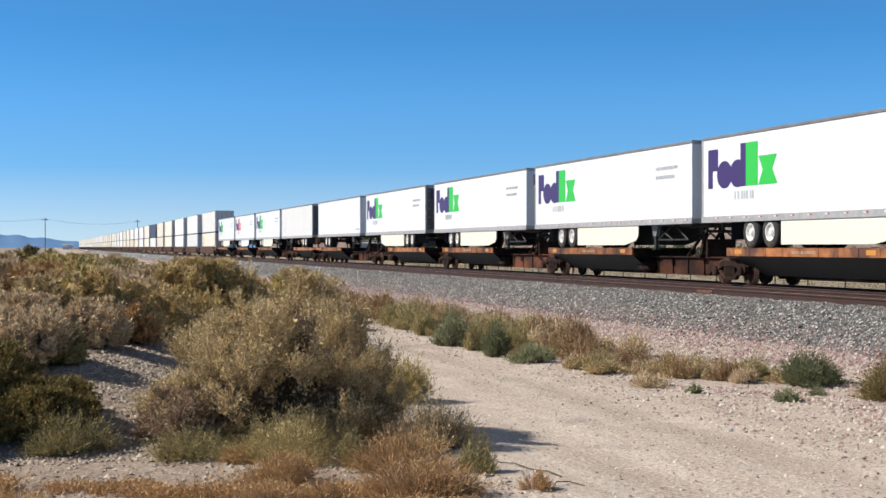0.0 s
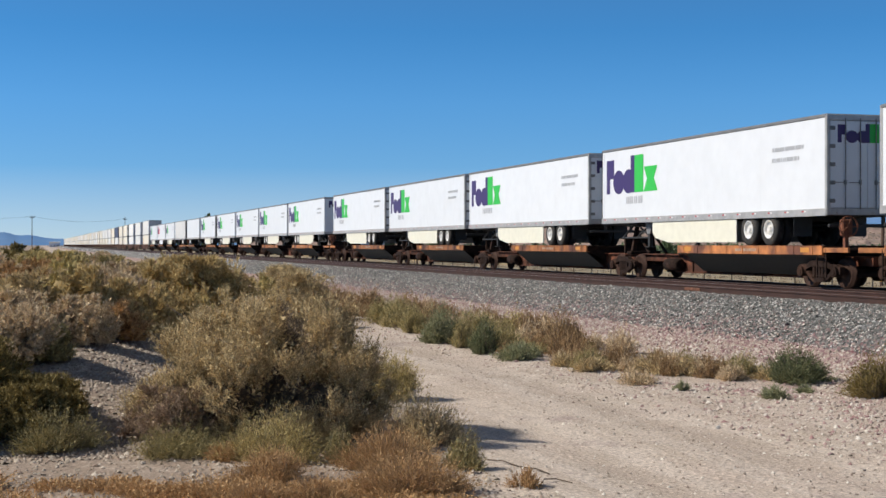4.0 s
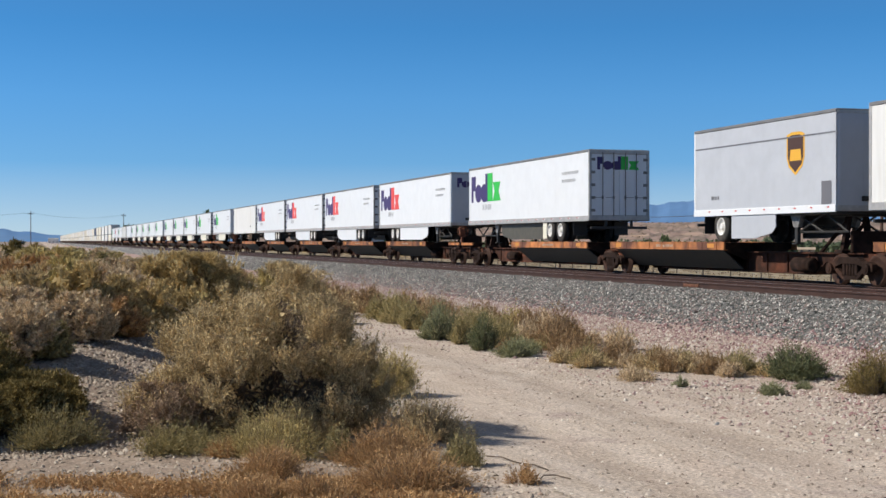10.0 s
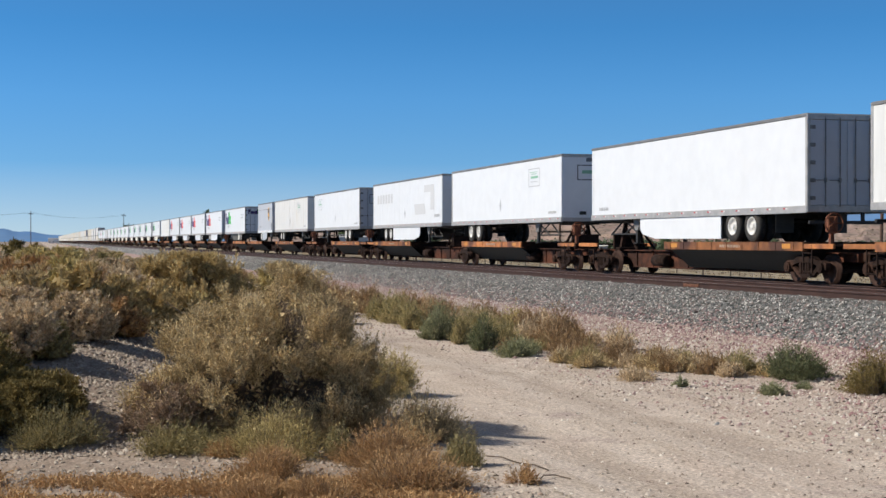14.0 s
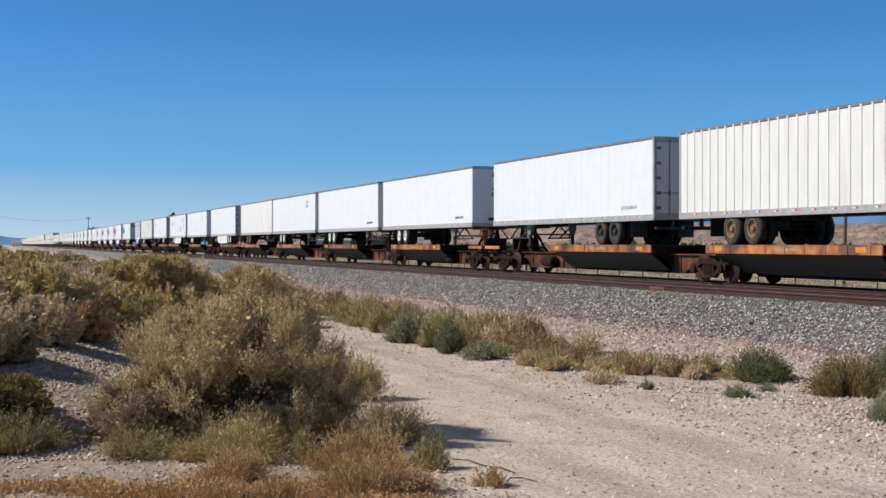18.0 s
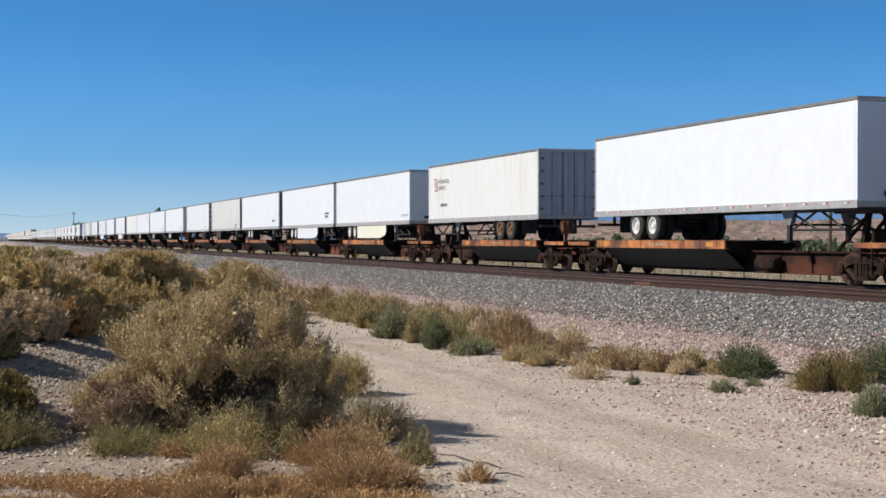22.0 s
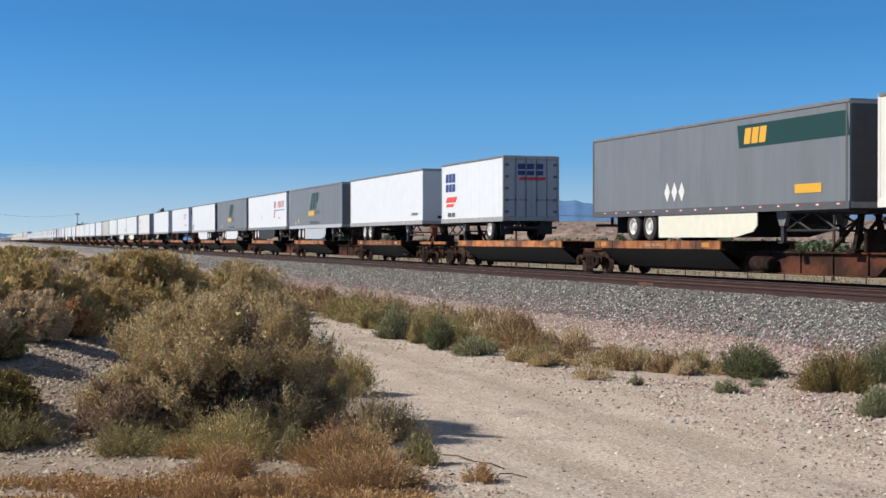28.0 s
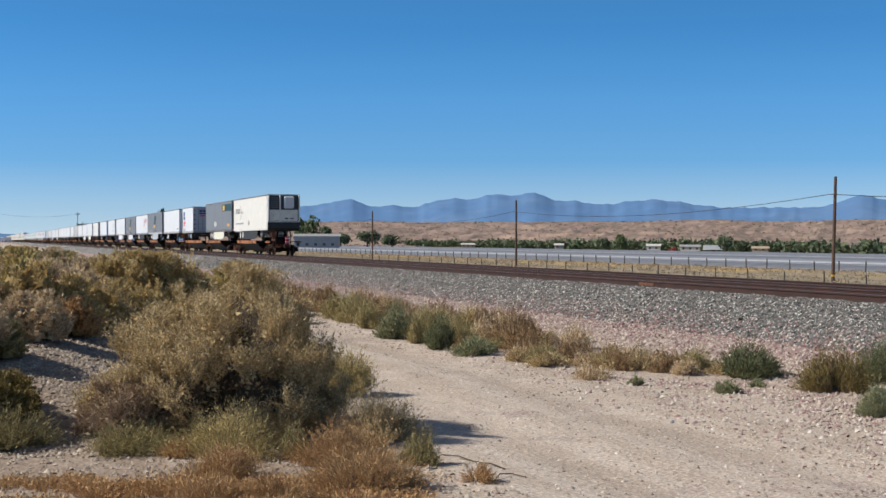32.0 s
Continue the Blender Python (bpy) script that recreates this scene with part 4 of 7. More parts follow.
trailer(-390.0, FT53, "f", "off-white box trailer with broad vertical ribs", OLD_WHITE, "posts_close", marks=plain_marks(2.6, 0.4, 0.9, 0.14, 2, PRINT), nose=DARK_TRIM, rim=RIM_RUST)
trailer(-407.0, FT53, "f", "smooth white box trailer with a dark front wall", nose=DARK_TRIM, marks=plain_marks(2.8, 0.55, 1.1, 0.13, 1, PRINT))
trailer(-424.35, FT53, "f", "white box trailer with vertical seams", WHITE, "seams", skirt=WHITE, marks=plain_marks(2.4, 0.8, 1.1, 0.14, 2, PRINT))
trailer(-441.2, FT53, "f", "plain white box trailer with a pale skirt", skirt=SKIRT_CREAM, end=small_end, marks=plain_marks(1.6, 0.4))
trailer(-460.6, FT48, "b", "cream box trailer with a red emblem and ribbed doors", OLD_WHITE, "seams", marks=lease(-1.0), rim=RIM_RUST, ribbed=True, door=PALE_GREY)
trailer(-480.7, FT53, "f", "plain white box trailer", marks=None)
trailer(-500.66, FT48, "f", "white box trailer with a red emblem", WHITE, "smooth", marks=lease(-10.6), end=lease_end, rim=RUBBER, trim=GREY)
trailer(-518.3, FT53, "b", "plain white box trailer with a dark rear", skirt=WHITE, door=DARK_TRIM, marks=plain_marks(-0.5, 0.6, 0.8, 0.2, 2, PRINT))
trailer(-536.0, FT53, "f", "grey box trailer with a dark green slanted mark", GREY, "seams", skirt=WHITE, marks=freight_line, trim=DARK_TRIM)
trailer(-553.1, FT53, "f", "white box trailer with crimson lettering blocks", WHITE, "smooth", skirt=BLACK, marks=express, trim=GREY)
trailer(-570.4, FT53, "f", "grey box trailer with a dark green slanted mark", GREY, "seams", skirt=PALE_GREY, marks=freight_line, trim=PALE_GREY)
trailer(-588.7, 15.0, "f", "plain white box trailer", marks=plain_marks(2.0, 0.45, 1.2, 0.14, 1, PRINT))
trailer(-606.85, FT28, "b", "short white box trailer with blue lettering blocks", WHITE, "seams", marks=freight_blue, end=freight_blue_end, single=True, door=PALE_GREY)
trailer(-624.9, FT53, "f", "grey box trailer with a dark green band", GREY, "smooth", skirt=SKIRT_CREAM, marks=freight_band, trim=DARK_TRIM, nose=DARK_TRIM)
reefer = trailer(-642.2, FT53, "f", "cream refrigerated trailer with a cooling unit on its front", CREAM, "smooth", skirt=BLACK, marks=clipper, nose=DARK_TRIM, trim=CREAM)

# cooling unit on the last trailer's front wall, which faces back along the train
cu = Mesh()
cu.box(-1.18, 1.18, -0.16, 0.0, 1.52, 3.58, 0.04, 0)
unit_ob = part("cooling_unit", cu.done("cooling_unit", [REEFER_DARK]), reefer, "cooling unit with dark grilles and pale panels", at=(0, -FT53, 0))
PALE_PANEL = mat("pale_cooler_panel", (0.62, 0.63, 0.65), 0.4, var=0.08, scale=3)
part("cover_panel", Mesh().box(-0.02, 0.80, -0.34, -0.15, 2.55, 3.52, 0.12).done("cover_panel", PALE_PANEL), unit_ob, "pale grey rounded panel")
for i in range(6):
    part("grille_slat", shared("slat", lambda: Mesh().box(-1.05, -0.42, -0.20, -0.15, 0, 0.05, 0.01).done("grille_slat", HINGE)), unit_ob, at=(0, 0, 2.62 + i * 0.15))
LOWER = mat("stained_cream_panel", (0.72, 0.69, 0.60), 0.5, var=0.1, scale=3, col2=(0.36, 0.26, 0.16), col2_at=(0.62, 0.8), scale2=1.6)
for x0, x1 in ((-1.14, -0.36), (-0.26, 1.12)):
    part("lower_panel", Mesh().box(x0, x1, -0.21, -0.15, 1.56, 2.46, 0.03).done("lower_panel", LOWER), unit_ob, "stained cream panel")
for x in (0.2, 0.62):
    part("vent", Mesh().box(x - 0.14, x + 0.14, -0.222, -0.2, 1.72, 1.80).done("vent", REEFER_DARK), unit_ob)
for x in (-1.235, -0.31, 1.235):
    part("guard_post", Mesh().box(x - 0.05, x + 0.05, -0.24, 0.02, 1.5, 3.6, 0.015).done("guard_post", CREAM), reefer, "cream guard post", at=(0, -FT53, 0))
part("apron", Mesh().prism([(-0.16, 1.46), (0.0, 1.46), (0.0, 0.84), (-0.06, 0.84), (-0.20, 0.98)], "x", -1.27, 1.27).done("apron", BLACK), reefer, "black apron below the cooling unit", at=(0, -FT53, 0))
part("guard_rail", Mesh().box(-1.18, 1.18, -0.24, -0.17, 1.46, 1.52, 0.01).done("guard_rail", CREAM), reefer, at=(0, -FT53, 0))
part("fuel_tank", Mesh().tube((-1.0, 0, 0), (1.0, 0, 0), 0.28, n=16).done("fuel_tank", ALU, True), reefer, "aluminium fuel tank", at=(0, -FT53 + 4.6, 0.56))


# ---- train: articulated spine cars under the trailers ----
def truck_wheel_mesh():
    b = Mesh()
    b.lathe([(-0.07, 0.0), (-0.09, 0.10), (-0.06, 0.13), (-0.03, 0.32), (-0.065, 0.36), (-0.065, 0.42), (0.05, 0.43), (0.05, 0.455), (0.075, 0.455), (0.075, 0.36), (0.03, 0.32), (0.03, 0.1), (0.0, 0.0)], 16)
    return b.done("wheel", WHEEL_STEEL, True)


def side_frame_mesh():
    b = Mesh()
    top = [(-1.12, 0.40), (-1.12, 0.60), (-0.95, 0.66), (-0.6, 0.68), (-0.42, 0.78), (0.42, 0.78), (0.6, 0.68), (0.95, 0.66), (1.12, 0.60), (1.12, 0.40),
           (0.72, 0.40), (0.68, 0.52), (0.36, 0.60), (-0.36, 0.60), (-0.68, 0.52), (-0.72, 0.40)]
    b.prism(top, "x", -0.09, 0.07)
    b.prism([(-0.75, 0.44), (-0.35, 0.17), (0.35, 0.17), (0.75, 0.44), (0.6, 0.48), (0.28, 0.28), (-0.28, 0.28), (-0.6, 0.48)], "x", -0.07, 0.07)
    for y in (-0.30, 0.30):
        b.box(-0.07, 0.07, y - 0.06, y + 0.06, 0.25, 0.64, 0.01)
    for y in (-0.14, 0.0, 0.14):
        b.tube((-0.02, y, 0.28), (-0.02, y, 0.60), 0.06, n=8)
    for y in (-0.89, 0.89):
        b.tube((-0.17, y, 0.46), (0.06, y, 0.46), 0.15, n=12)
        b.tube((-0.19, y, 0.46), (-0.16, y, 0.46), 0.09, n=8)
    return b.done("side_frame", RUST_DARK)


def bolster_mesh():
    b = Mesh()
    b.box(-0.95, 0.95, -0.2, 0.2, 0.40, 0.66, 0.03)
    for y in (-0.89, 0.89):
        b.tube((-0.75, y, 0.46), (0.75, y, 0.46), 0.075, n=10)
    b.tube((0, 0, 0.6), (0, 0, 0.8), 0.3, n=14)
    for y in (-1.2, 1.2):
        b.box(-0.7, 0.7, y - 0.05, y + 0.05, 0.32, 0.42, 0.01)
    return b.done("truck_bolster", RUST_DARK)


def truck(car, y):
    tr = part("truck", shared("bolster", bolster_mesh), car, "grimy four-wheel railway truck", at=(0, y, 0))
    for s in (-1, 1):
        part("side_frame", shared("sidef", side_frame_mesh), tr, at=pose(s * 1.0, 0, 0, 0, 0, 0 if s < 0 else 180))
        for a in (-0.89, 0.89):
            part("wheel", shared("trwheel", truck_wheel_mesh), tr, at=pose(s * 0.755, a, 0.455 - 0.03, 0, 0, 0 if s < 0 else 180))


def sill_mesh(a, b_):
    """Centre sill: a deep box beam with flanges, tapering up over the trucks."""
    b = Mesh()
    pts = [(a, 0.62), (a, 0.86), (b_, 0.86), (b_, 0.62), (b_ + 2.4, 0.62), (b_ + 3.0, 0.26), (a - 3.0, 0.26), (a - 2.4, 0.62)]
    b.prism(pts, "x", -0.30, 0.30)
    b.box(-0.42, 0.42, b_ + 0.3, a - 0.3, 0.84, 0.89, 0.01)
    b.box(-0.40, 0.40, b_ + 3.1, a - 3.1, 0.23, 0.27, 0.01)
    n = 9
    for i in range(n):
        y = b_ + 3.3 + i * (a - b_ - 6.6) / (n - 1)
        for s in (-1, 1):
            b.box(s * 0.30 - 0.05, s * 0.30 + 0.05, y - 0.02, y + 0.02, 0.27, 0.84)
    return b.done("centre_sill", [SILL])


def deck_mesh(n):
    """Wheel deck: steel plates between two side channels, on cross-bearers, with black sheets for the shade below; y
    from 0 back to -n.
    """
    b = Mesh()
    b.box(-1.26, -0.42, -n, 0, 1.13, 1.176, 0.008)
    b.box(0.42, 1.26, -n, 0, 1.13, 1.176, 0.008)
    b.box(-0.42, 0.42, -n, 0, 1.10, 1.15, 0.008)
    for i in range(8):
        y = -0.3 - i * (n - 0.6) / 7
        b.prism([(-1.24, 1.13), (1.24, 1.13), (1.24, 0.98), (0.4, 0.62), (-0.4, 0.62), (-1.24, 0.98)], "y", y - 0.05, y + 0.05)
    # slanted black sheets, added to stand in for deep shade under the deck
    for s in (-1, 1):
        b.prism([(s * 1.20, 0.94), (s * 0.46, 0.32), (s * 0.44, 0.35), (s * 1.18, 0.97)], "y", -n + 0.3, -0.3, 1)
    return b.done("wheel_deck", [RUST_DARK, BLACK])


def beam_mesh(n, s):
    b = Mesh()
    x = s * 1.28
    b.box(x - 0.035, x + 0.035, -n, 0, 0.93, 1.19, 0.012)
    b.box(x - s * 0.06 - 0.05, x - s * 0.06 + 0.05, -n, 0, 0.925, 0.955)
    b.box(x - 0.045, x + 0.045, -n, 0, 1.178, 1.196, 0.004)
    for i in range(9):
        y = -0.5 - i * (n - 1.0) / 8
        b.box(x - 0.05, x + 0.05, y - 0.025, y + 0.025, 0.95, 1.17)
    return b.done("side_beam", ORANGE)


def hitch_mesh():
    """Trailer hitch stand: two struts and a head plate."""
    b = Mesh()
    for s in (-1, 1):
        b.prism([(s * 0.52, 0.86), (s * 0.36, 0.86), (s * 0.20, 1.95), (s * 0.32, 1.95)], "y", -0.08, 0.08)
        b.tube((s * 0.3, 0.0, 1.8), (s * 0.35, 1.3, 0.9), 0.055, n=8)
    b.box(-0.48, 0.48, -0.42, 0.42, 1.93, 2.035, 0.03)
    b.box(-0.62, 0.62, -0.2, 0.2, 0.86, 0.98, 0.02)
    b.tube((-0.4, 0, 1.35), (0.4, 0, 1.35), 0.05, n=8)
    b.box(-0.55, 0.55, -0.62, -0.5, 0.88, 1.5, 0.03)
    return b.done("hitch", RUST_DARK)


def end_plate_mesh():
    """Crosswise footboard at a car's end with short orange side sills."""
    b = Mesh()
    b.box(-1.2, 1.2, -0.35, 0.35, 1.06, 1.12, 0.01, 0)
    for x in (-1.24, 1.24):
        b.box(x - 0.04, x + 0.04, -0.8, 1.1, 1.0, 1.14, 0.01, 1)
    return b.done("end_platform", [RUST_DARK, ORANGE])


def ladder_mesh():
    b = Mesh()
    for y in (-0.24, 0.24):
        b.box(-0.02, 0.02, y - 0.02, y + 0.02, 0.30, 1.1)
    for z in (0.36, 0.62, 0.88):
        b.box(-0.015, 0.015, -0.24, 0.24, z - 0.015, z + 0.015)
    return b.done("ladder", RUST_DARK)


def brake_wheel_mesh():
    """Spoked hand brake wheel on its gear box and post."""
    b = Mesh()
    ring = [(0.28 * math.cos(a), -0.06, 0.28 * math.sin(a)) for a in np.linspace(0, 2 * math.pi, 21)]
    b.path(ring, 0.022, 6)
    for a in np.linspace(0, 2 * math.pi, 6)[:-1]:
        b.tube((0, -0.03, 0), (0.28 * math.cos(a), -0.06, 0.28 * math.sin(a)), 0.014, n=5)
    b.box(-0.16, 0.16, -0.02, 0.16, -0.26, 0.2, 0.03)
    b.box(-0.06, 0.06, 0.02, 0.14, -0.72, -0.2, 0.01)
    return b.done("brake_wheel", mat_brake)


mat_brake = mat("rust_orange_brake", (0.17, 0.058, 0.028), 0.8, var=0.3, scale=6)


def coupler_mesh():
    b = Mesh()
    b.box(-0.14, 0.14, -0.9, 0.0, 0.66, 0.86, 0.02)
    b.box(-0.2, 0.2, -1.05, -0.75, 0.6, 0.92, 0.05)
    b.tube((0.25, 0.1, 0.62), (0.3, -0.8, 0.42), 0.03, n=6)
    return b.done("coupler", RUST_DARK)


def tank_mesh():
    b = Mesh()
    b.tube((0, -0.45, 0), (0, 0.45, 0), 0.22, n=14)
    b.tube((0, -0.5, 0), (0, -0.45, 0), 0.14, 0.22, n=14)
    b.tube((0, 0.45, 0), (0, 0.5, 0), 0.22, 0.14, n=14)
    return b.done("air_tank", RUST_DARK, True)


CAR_PRINT = mat("worn_car_print", (0.36, 0.27, 0.20), 0.7, var=0.3, scale=9)


def spine_car(a, b_, c, length, wheels, first, last):
    """One platform from a (front joint) back to b_, under the trailer at c; first and last: the ends of a coupled car."""
    car = thing("spine_car", (FAR_TRACK, c, FAR_TOP), "rusty spine flatcar platform with faded orange side beams", "rail car", "spine cars")
    MOVERS.append((car, c, FAR_TRACK, FAR_TOP))
    part("centre_sill", shared(("sill", round(a - c, 1), round(b_ - c, 1)), lambda: sill_mesh(a - c, b_ - c)), car)
    n = 9.2 if length > 12 else 8.0
    y = min(-0.2, a - c - 0.3) if wheels == "f" else -length + n + 0.2
    if length < 12 and wheels == "f":
        y = a - c - 0.6
        n = 9.2
    if length < 12 and wheels == "b":
        y = -2.6
        n = 12.5
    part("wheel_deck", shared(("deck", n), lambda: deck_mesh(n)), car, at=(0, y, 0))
    for s in (-1, 1):
        bm = part("side_beam", shared(("beam", n, s), lambda: beam_mesh(n, s)), car, "faded orange steel beam", at=(0, y, 0))
        for q in (0.8, n - 0.9):
            part("marker", shared("marker", lambda: Mesh().box(-0.042, 0.042, -0.24, 0.24, 1.0, 1.14).done("marker", YELLOW)), bm, "yellow reflector plate", at=(s * 1.28, -q, 0))
        part("car_print", shared(("cprint", s), lambda: blocks("car_print", bars(0, 1.02, 1.3, 0.085, 0), s * 1.3175 + 0.001, [CAR_PRINT])), bm, "white bars of lettering", at=(0, -n * 0.45, 0))
    hy = -length + 1.0 if wheels == "f" else -1.0
    part("hitch", shared("hitch", hitch_mesh), car, "brown hitch stand holding the trailer's nose", at=pose(0, hy, 0, 0, 0, 0 if wheels == "f" else 180))
    part("air_tank", shared("tank", tank_mesh), car, at=(-0.55, -length * (0.66 if wheels == "f" else 0.30), 0.52))
    truck(car, (a - c) - (1.5 if first else 0.0))
    if last:
        truck(car, (b_ - c) + 1.5)
    for on, yy, r in ((first, a - c, 180), (last, b_ - c, 0)):
        if on:
            base = pose(0, yy + (-0.5 if r else 0.5), 0, 0, 0, r)
            part("end_platform", shared("endgear", end_plate_mesh), car, at=base)
            for x in (-1.26, 1.26):
                part("ladder", shared("ladder", ladder_mesh), car, at=base @ pose(x, 0.55, 0))
            if not r:
                part("brake_wheel", shared("bwheel", brake_wheel_mesh), car, "rust-orange hand brake wheel", at=base @ pose(-0.85, -0.1, 1.72))
            part("coupler", shared("coupler", coupler_mesh), car, at=pose(0, yy, 0, 0, 0, r))
    return car


LOADS = [(m[0], m[1]) for m in MOVERS]
SPANS = []
for ob, c in LOADS:
    body_ob = [k for k in ob.children if k.name.startswith("roof")][0]
    length = max(v.co.y for v in body_ob.data.vertices)
    wheels = "f" if body_ob.matrix_basis.to_3x3()[0][0] > 0 else "b"
    SPANS.append((c, length, wheels))
JOINTS = []       # (place, is a coupled end)
for (c, n, w), (c2, n2, w2) in zip(SPANS, SPANS[1:]):
    gap = (c - n) - c2
    wide = 2.4 < gap < 6
    at = (c - n + c2) / 2 if wide else c2 - 1.5
    if gap > 6 and n2 < 12:      # a short trailer stands back on its platform
        at = c - n - 1.6
    if gap > 6 and n < 12:       # or the platform runs on behind it
        at = c2 + 0.8
    if gap < 2.4 and n < 12:
        at = c2 + 1.3
    JOINTS.append((at, wide))
ends = [(SPANS[0][0] + 1.2, True)] + JOINTS + [(SPANS[-1][0] - SPANS[-1][1] - 1.0, True)]
for (c, n, w), (a, fa), (b_, fb) in zip(SPANS, ends, ends[1:]):
    LAST_CAR = spine_car(a - (0.55 if fa else 0), b_ + (0.55 if fb else 0), c, n, w, fa, fb)
    LAST_END = b_ + 0.55 - c


# ---- train: double-stack container cars ahead ----
def container_mesh(n, h):
    """Container body: its plan outline carries the corrugation of both sides."""
    side = [(1.27, 0.0)]
    for i in range(26):
        y = 0.35 + i * (n - 0.7) / 25
        side += [(1.27, y - 0.17), (1.266, y - 0.09), (1.266, y + 0.09), (1.27, y + 0.17)]
    side += [(1.27, n)]
    return Mesh().prism([(x, -y) for x, y in side] + [(-x, -y) for x, y in side[::-1]], "z", 0.09, h - 0.09)


def end_door_mesh(h, skin):
    b = Mesh()
    b.box(-0.58, 0.58, -0.05, 0.0, 0.12, h - 0.12, 0.01, 0)
    for q in (-0.25, 0.25):
        b.tube((q, -0.07, 0.1), (q, -0.07, h - 0.1), 0.02, n=5, k=1)
    return b.done("end_door", [skin, HINGE])


def well_mesh(n):
    b = Mesh()
    for s in (-1, 1):
        b.box(s * 1.42 - 0.08, s * 1.42 + 0.08, -n - 0.4, 0.4, 0.35, 1.32, 0.03)
        for i in range(14):
            y = -i * n / 13
            b.box(s * 1.50 - 0.03, s * 1.50 + 0.03, y - 0.05, y + 0.05, 0.38, 1.28)
    b.box(-1.34, 1.34, -n - 0.3, 0.3, 0.26, 0.36)
    for y in (0.4, -n - 0.4):
        sg = 1 if y > 0 else -1
        b.box(-1.4, 1.4, min(y, y + sg * 1.9), max(y, y + sg * 1.9), 0.8, 1.15, 0.03)
    return b.done("well_body", RUST)


CONT_CREAM = mat("cream_container", (0.64, 0.60, 0.51), 0.55, var=0.1, scale=1.5, per=0.12)
CONT_WHITE = mat("white_container", (0.66, 0.66, 0.645), 0.55, var=0.08, scale=1.5, per=0.1)
LOW, HIGH = 0.36, 0.36 + 2.88
y = 205.0
i = 0
while y < 1165:
    gap = 23.4 if i < 3 else 20.6
    well = thing("well_car", (FAR_TRACK, y, FAR_TOP), "rusty brown well car carrying two stacked containers", "rail car", "well cars")
    MOVERS.append((well, y, FAR_TRACK, FAR_TOP))
    part("well_body", shared("well", lambda: well_mesh(FT53)), well)
    truck(well, 1.6)
    if i % 3 == 0:
        truck(well, -FT53 - 1.8)
    for z in (LOW, HIGH):
        blue = i == 5 and z == HIGH
        skin = NAVY if blue else (CONT_CREAM if random.random() < 0.75 else CONT_WHITE)
        tone = {NAVY: "navy blue", CONT_CREAM: "cream", CONT_WHITE: "white"}[skin]
        box = thing("container", (FAR_TRACK, y, FAR_TOP + z), tone + " ribbed shipping container in a double stack", "container", "stacked containers")
        MOVERS.append((box, y, FAR_TRACK, FAR_TOP + z))
        part("box_body", shared(("cont", skin.name), lambda: container_mesh(FT53, 2.88).done("box_body", skin)), box)
        # inset edge rails, coloured dark as the shadow line between stacked boxes
        for z0 in (0.02, 2.79):
            part("frame_rail", shared("crail", lambda: Mesh().box(-1.2, 1.2, -FT53 + 0.02, -0.02, 0, 0.07).done("frame_rail", DARK_TRIM)), box, at=(0, 0, z0))
        for sx in (-0.62, 0.62):
            part("end_door", shared(("cdoor", skin.name), lambda: end_door_mesh(2.88, skin)), box, "barred end door", at=(sx, -FT53, 0))
        if not blue and skin is CONT_CREAM:
            part("painted_mark", shared("cmark", lambda: blocks("painted_mark", [(-2.6, -1.4, 1.9, 2.3, 0.2, 0), (-2.6, -1.4, 1.2, 1.6, 0.2, 0)], -1.285, [GOLD])), box, "yellow painted mark")
    y += gap
    i += 1

# red marker on the last coupler
eot = part("end_marker", Mesh().box(-0.14, 0.14, -0.12, 0.06, 0.9, 1.5, 0.03).done("end_marker", CRIMSON), LAST_CAR, "red end-of-train marker", at=(0.1, LAST_END - 0.5, 0))
for z in (1.05, 1.32):
    part("reflector", Mesh().box(-0.16, 0.16, -0.13, -0.11, z, z + 0.07).done("reflector", RIM_WHITE), eot)


# ---- vegetation ----
def fast_mesh(name, v, f, materials, index=None):
    """A mesh from arrays: v (n, 3), f (m, 3 or 4)."""
    me = bpy.data.meshes.new(name)
    k = f.shape[1]
    me.vertices.add(len(v))
    me.vertices.foreach_set("co", np.asarray(v, np.float32).ravel())
    me.loops.add(f.size)
    me.loops.foreach_set("vertex_index", f.astype(np.int32).ravel())
    me.polygons.add(len(f))
    me.polygons.foreach_set("loop_start", np.arange(0, f.size, k, dtype=np.int32))
    me.polygons.foreach_set("loop_total", np.full(len(f), k, np.int32))
    for m in materials:
        me.materials.append(m)
    if index is not None:
        me.polygons.foreach_set("material_index", index.astype(np.int32))
    me.update(calc_edges=True)
    me.validate()
    return me


def unit(a):
    return a / np.maximum(np.linalg.norm(a, axis=-1, keepdims=True), 1e-9)


def leaf_quads(g, at, along, size, slim, face=None, tri=False):
    """Small pointed leaves at the places given, roughly following a direction, turned to face outwards."""
    n = len(at)
    d = unit(along + g.normal(0, 0.4, (n, 3)))
    out = g.normal(0, 1, (n, 3)) if face is None else face + g.normal(0, 0.45, (n, 3))
    s = unit(np.cross(d, out))
    size = size * g.uniform(0.6, 1.4, (n, 1))
    w = size * slim
    if tri:
        v = np.stack([at - s * w, at + s * w, at + d * size], 1).reshape(-1, 3)
        return v, np.arange(n * 3).reshape(n, 3)
    v = np.stack([at, at + d * size * 0.5 + s * w, at + d * size, at + d * size * 0.5 - s * w], 1).reshape(-1, 3)
    return v, np.arange(n * 4).reshape(n, 4)


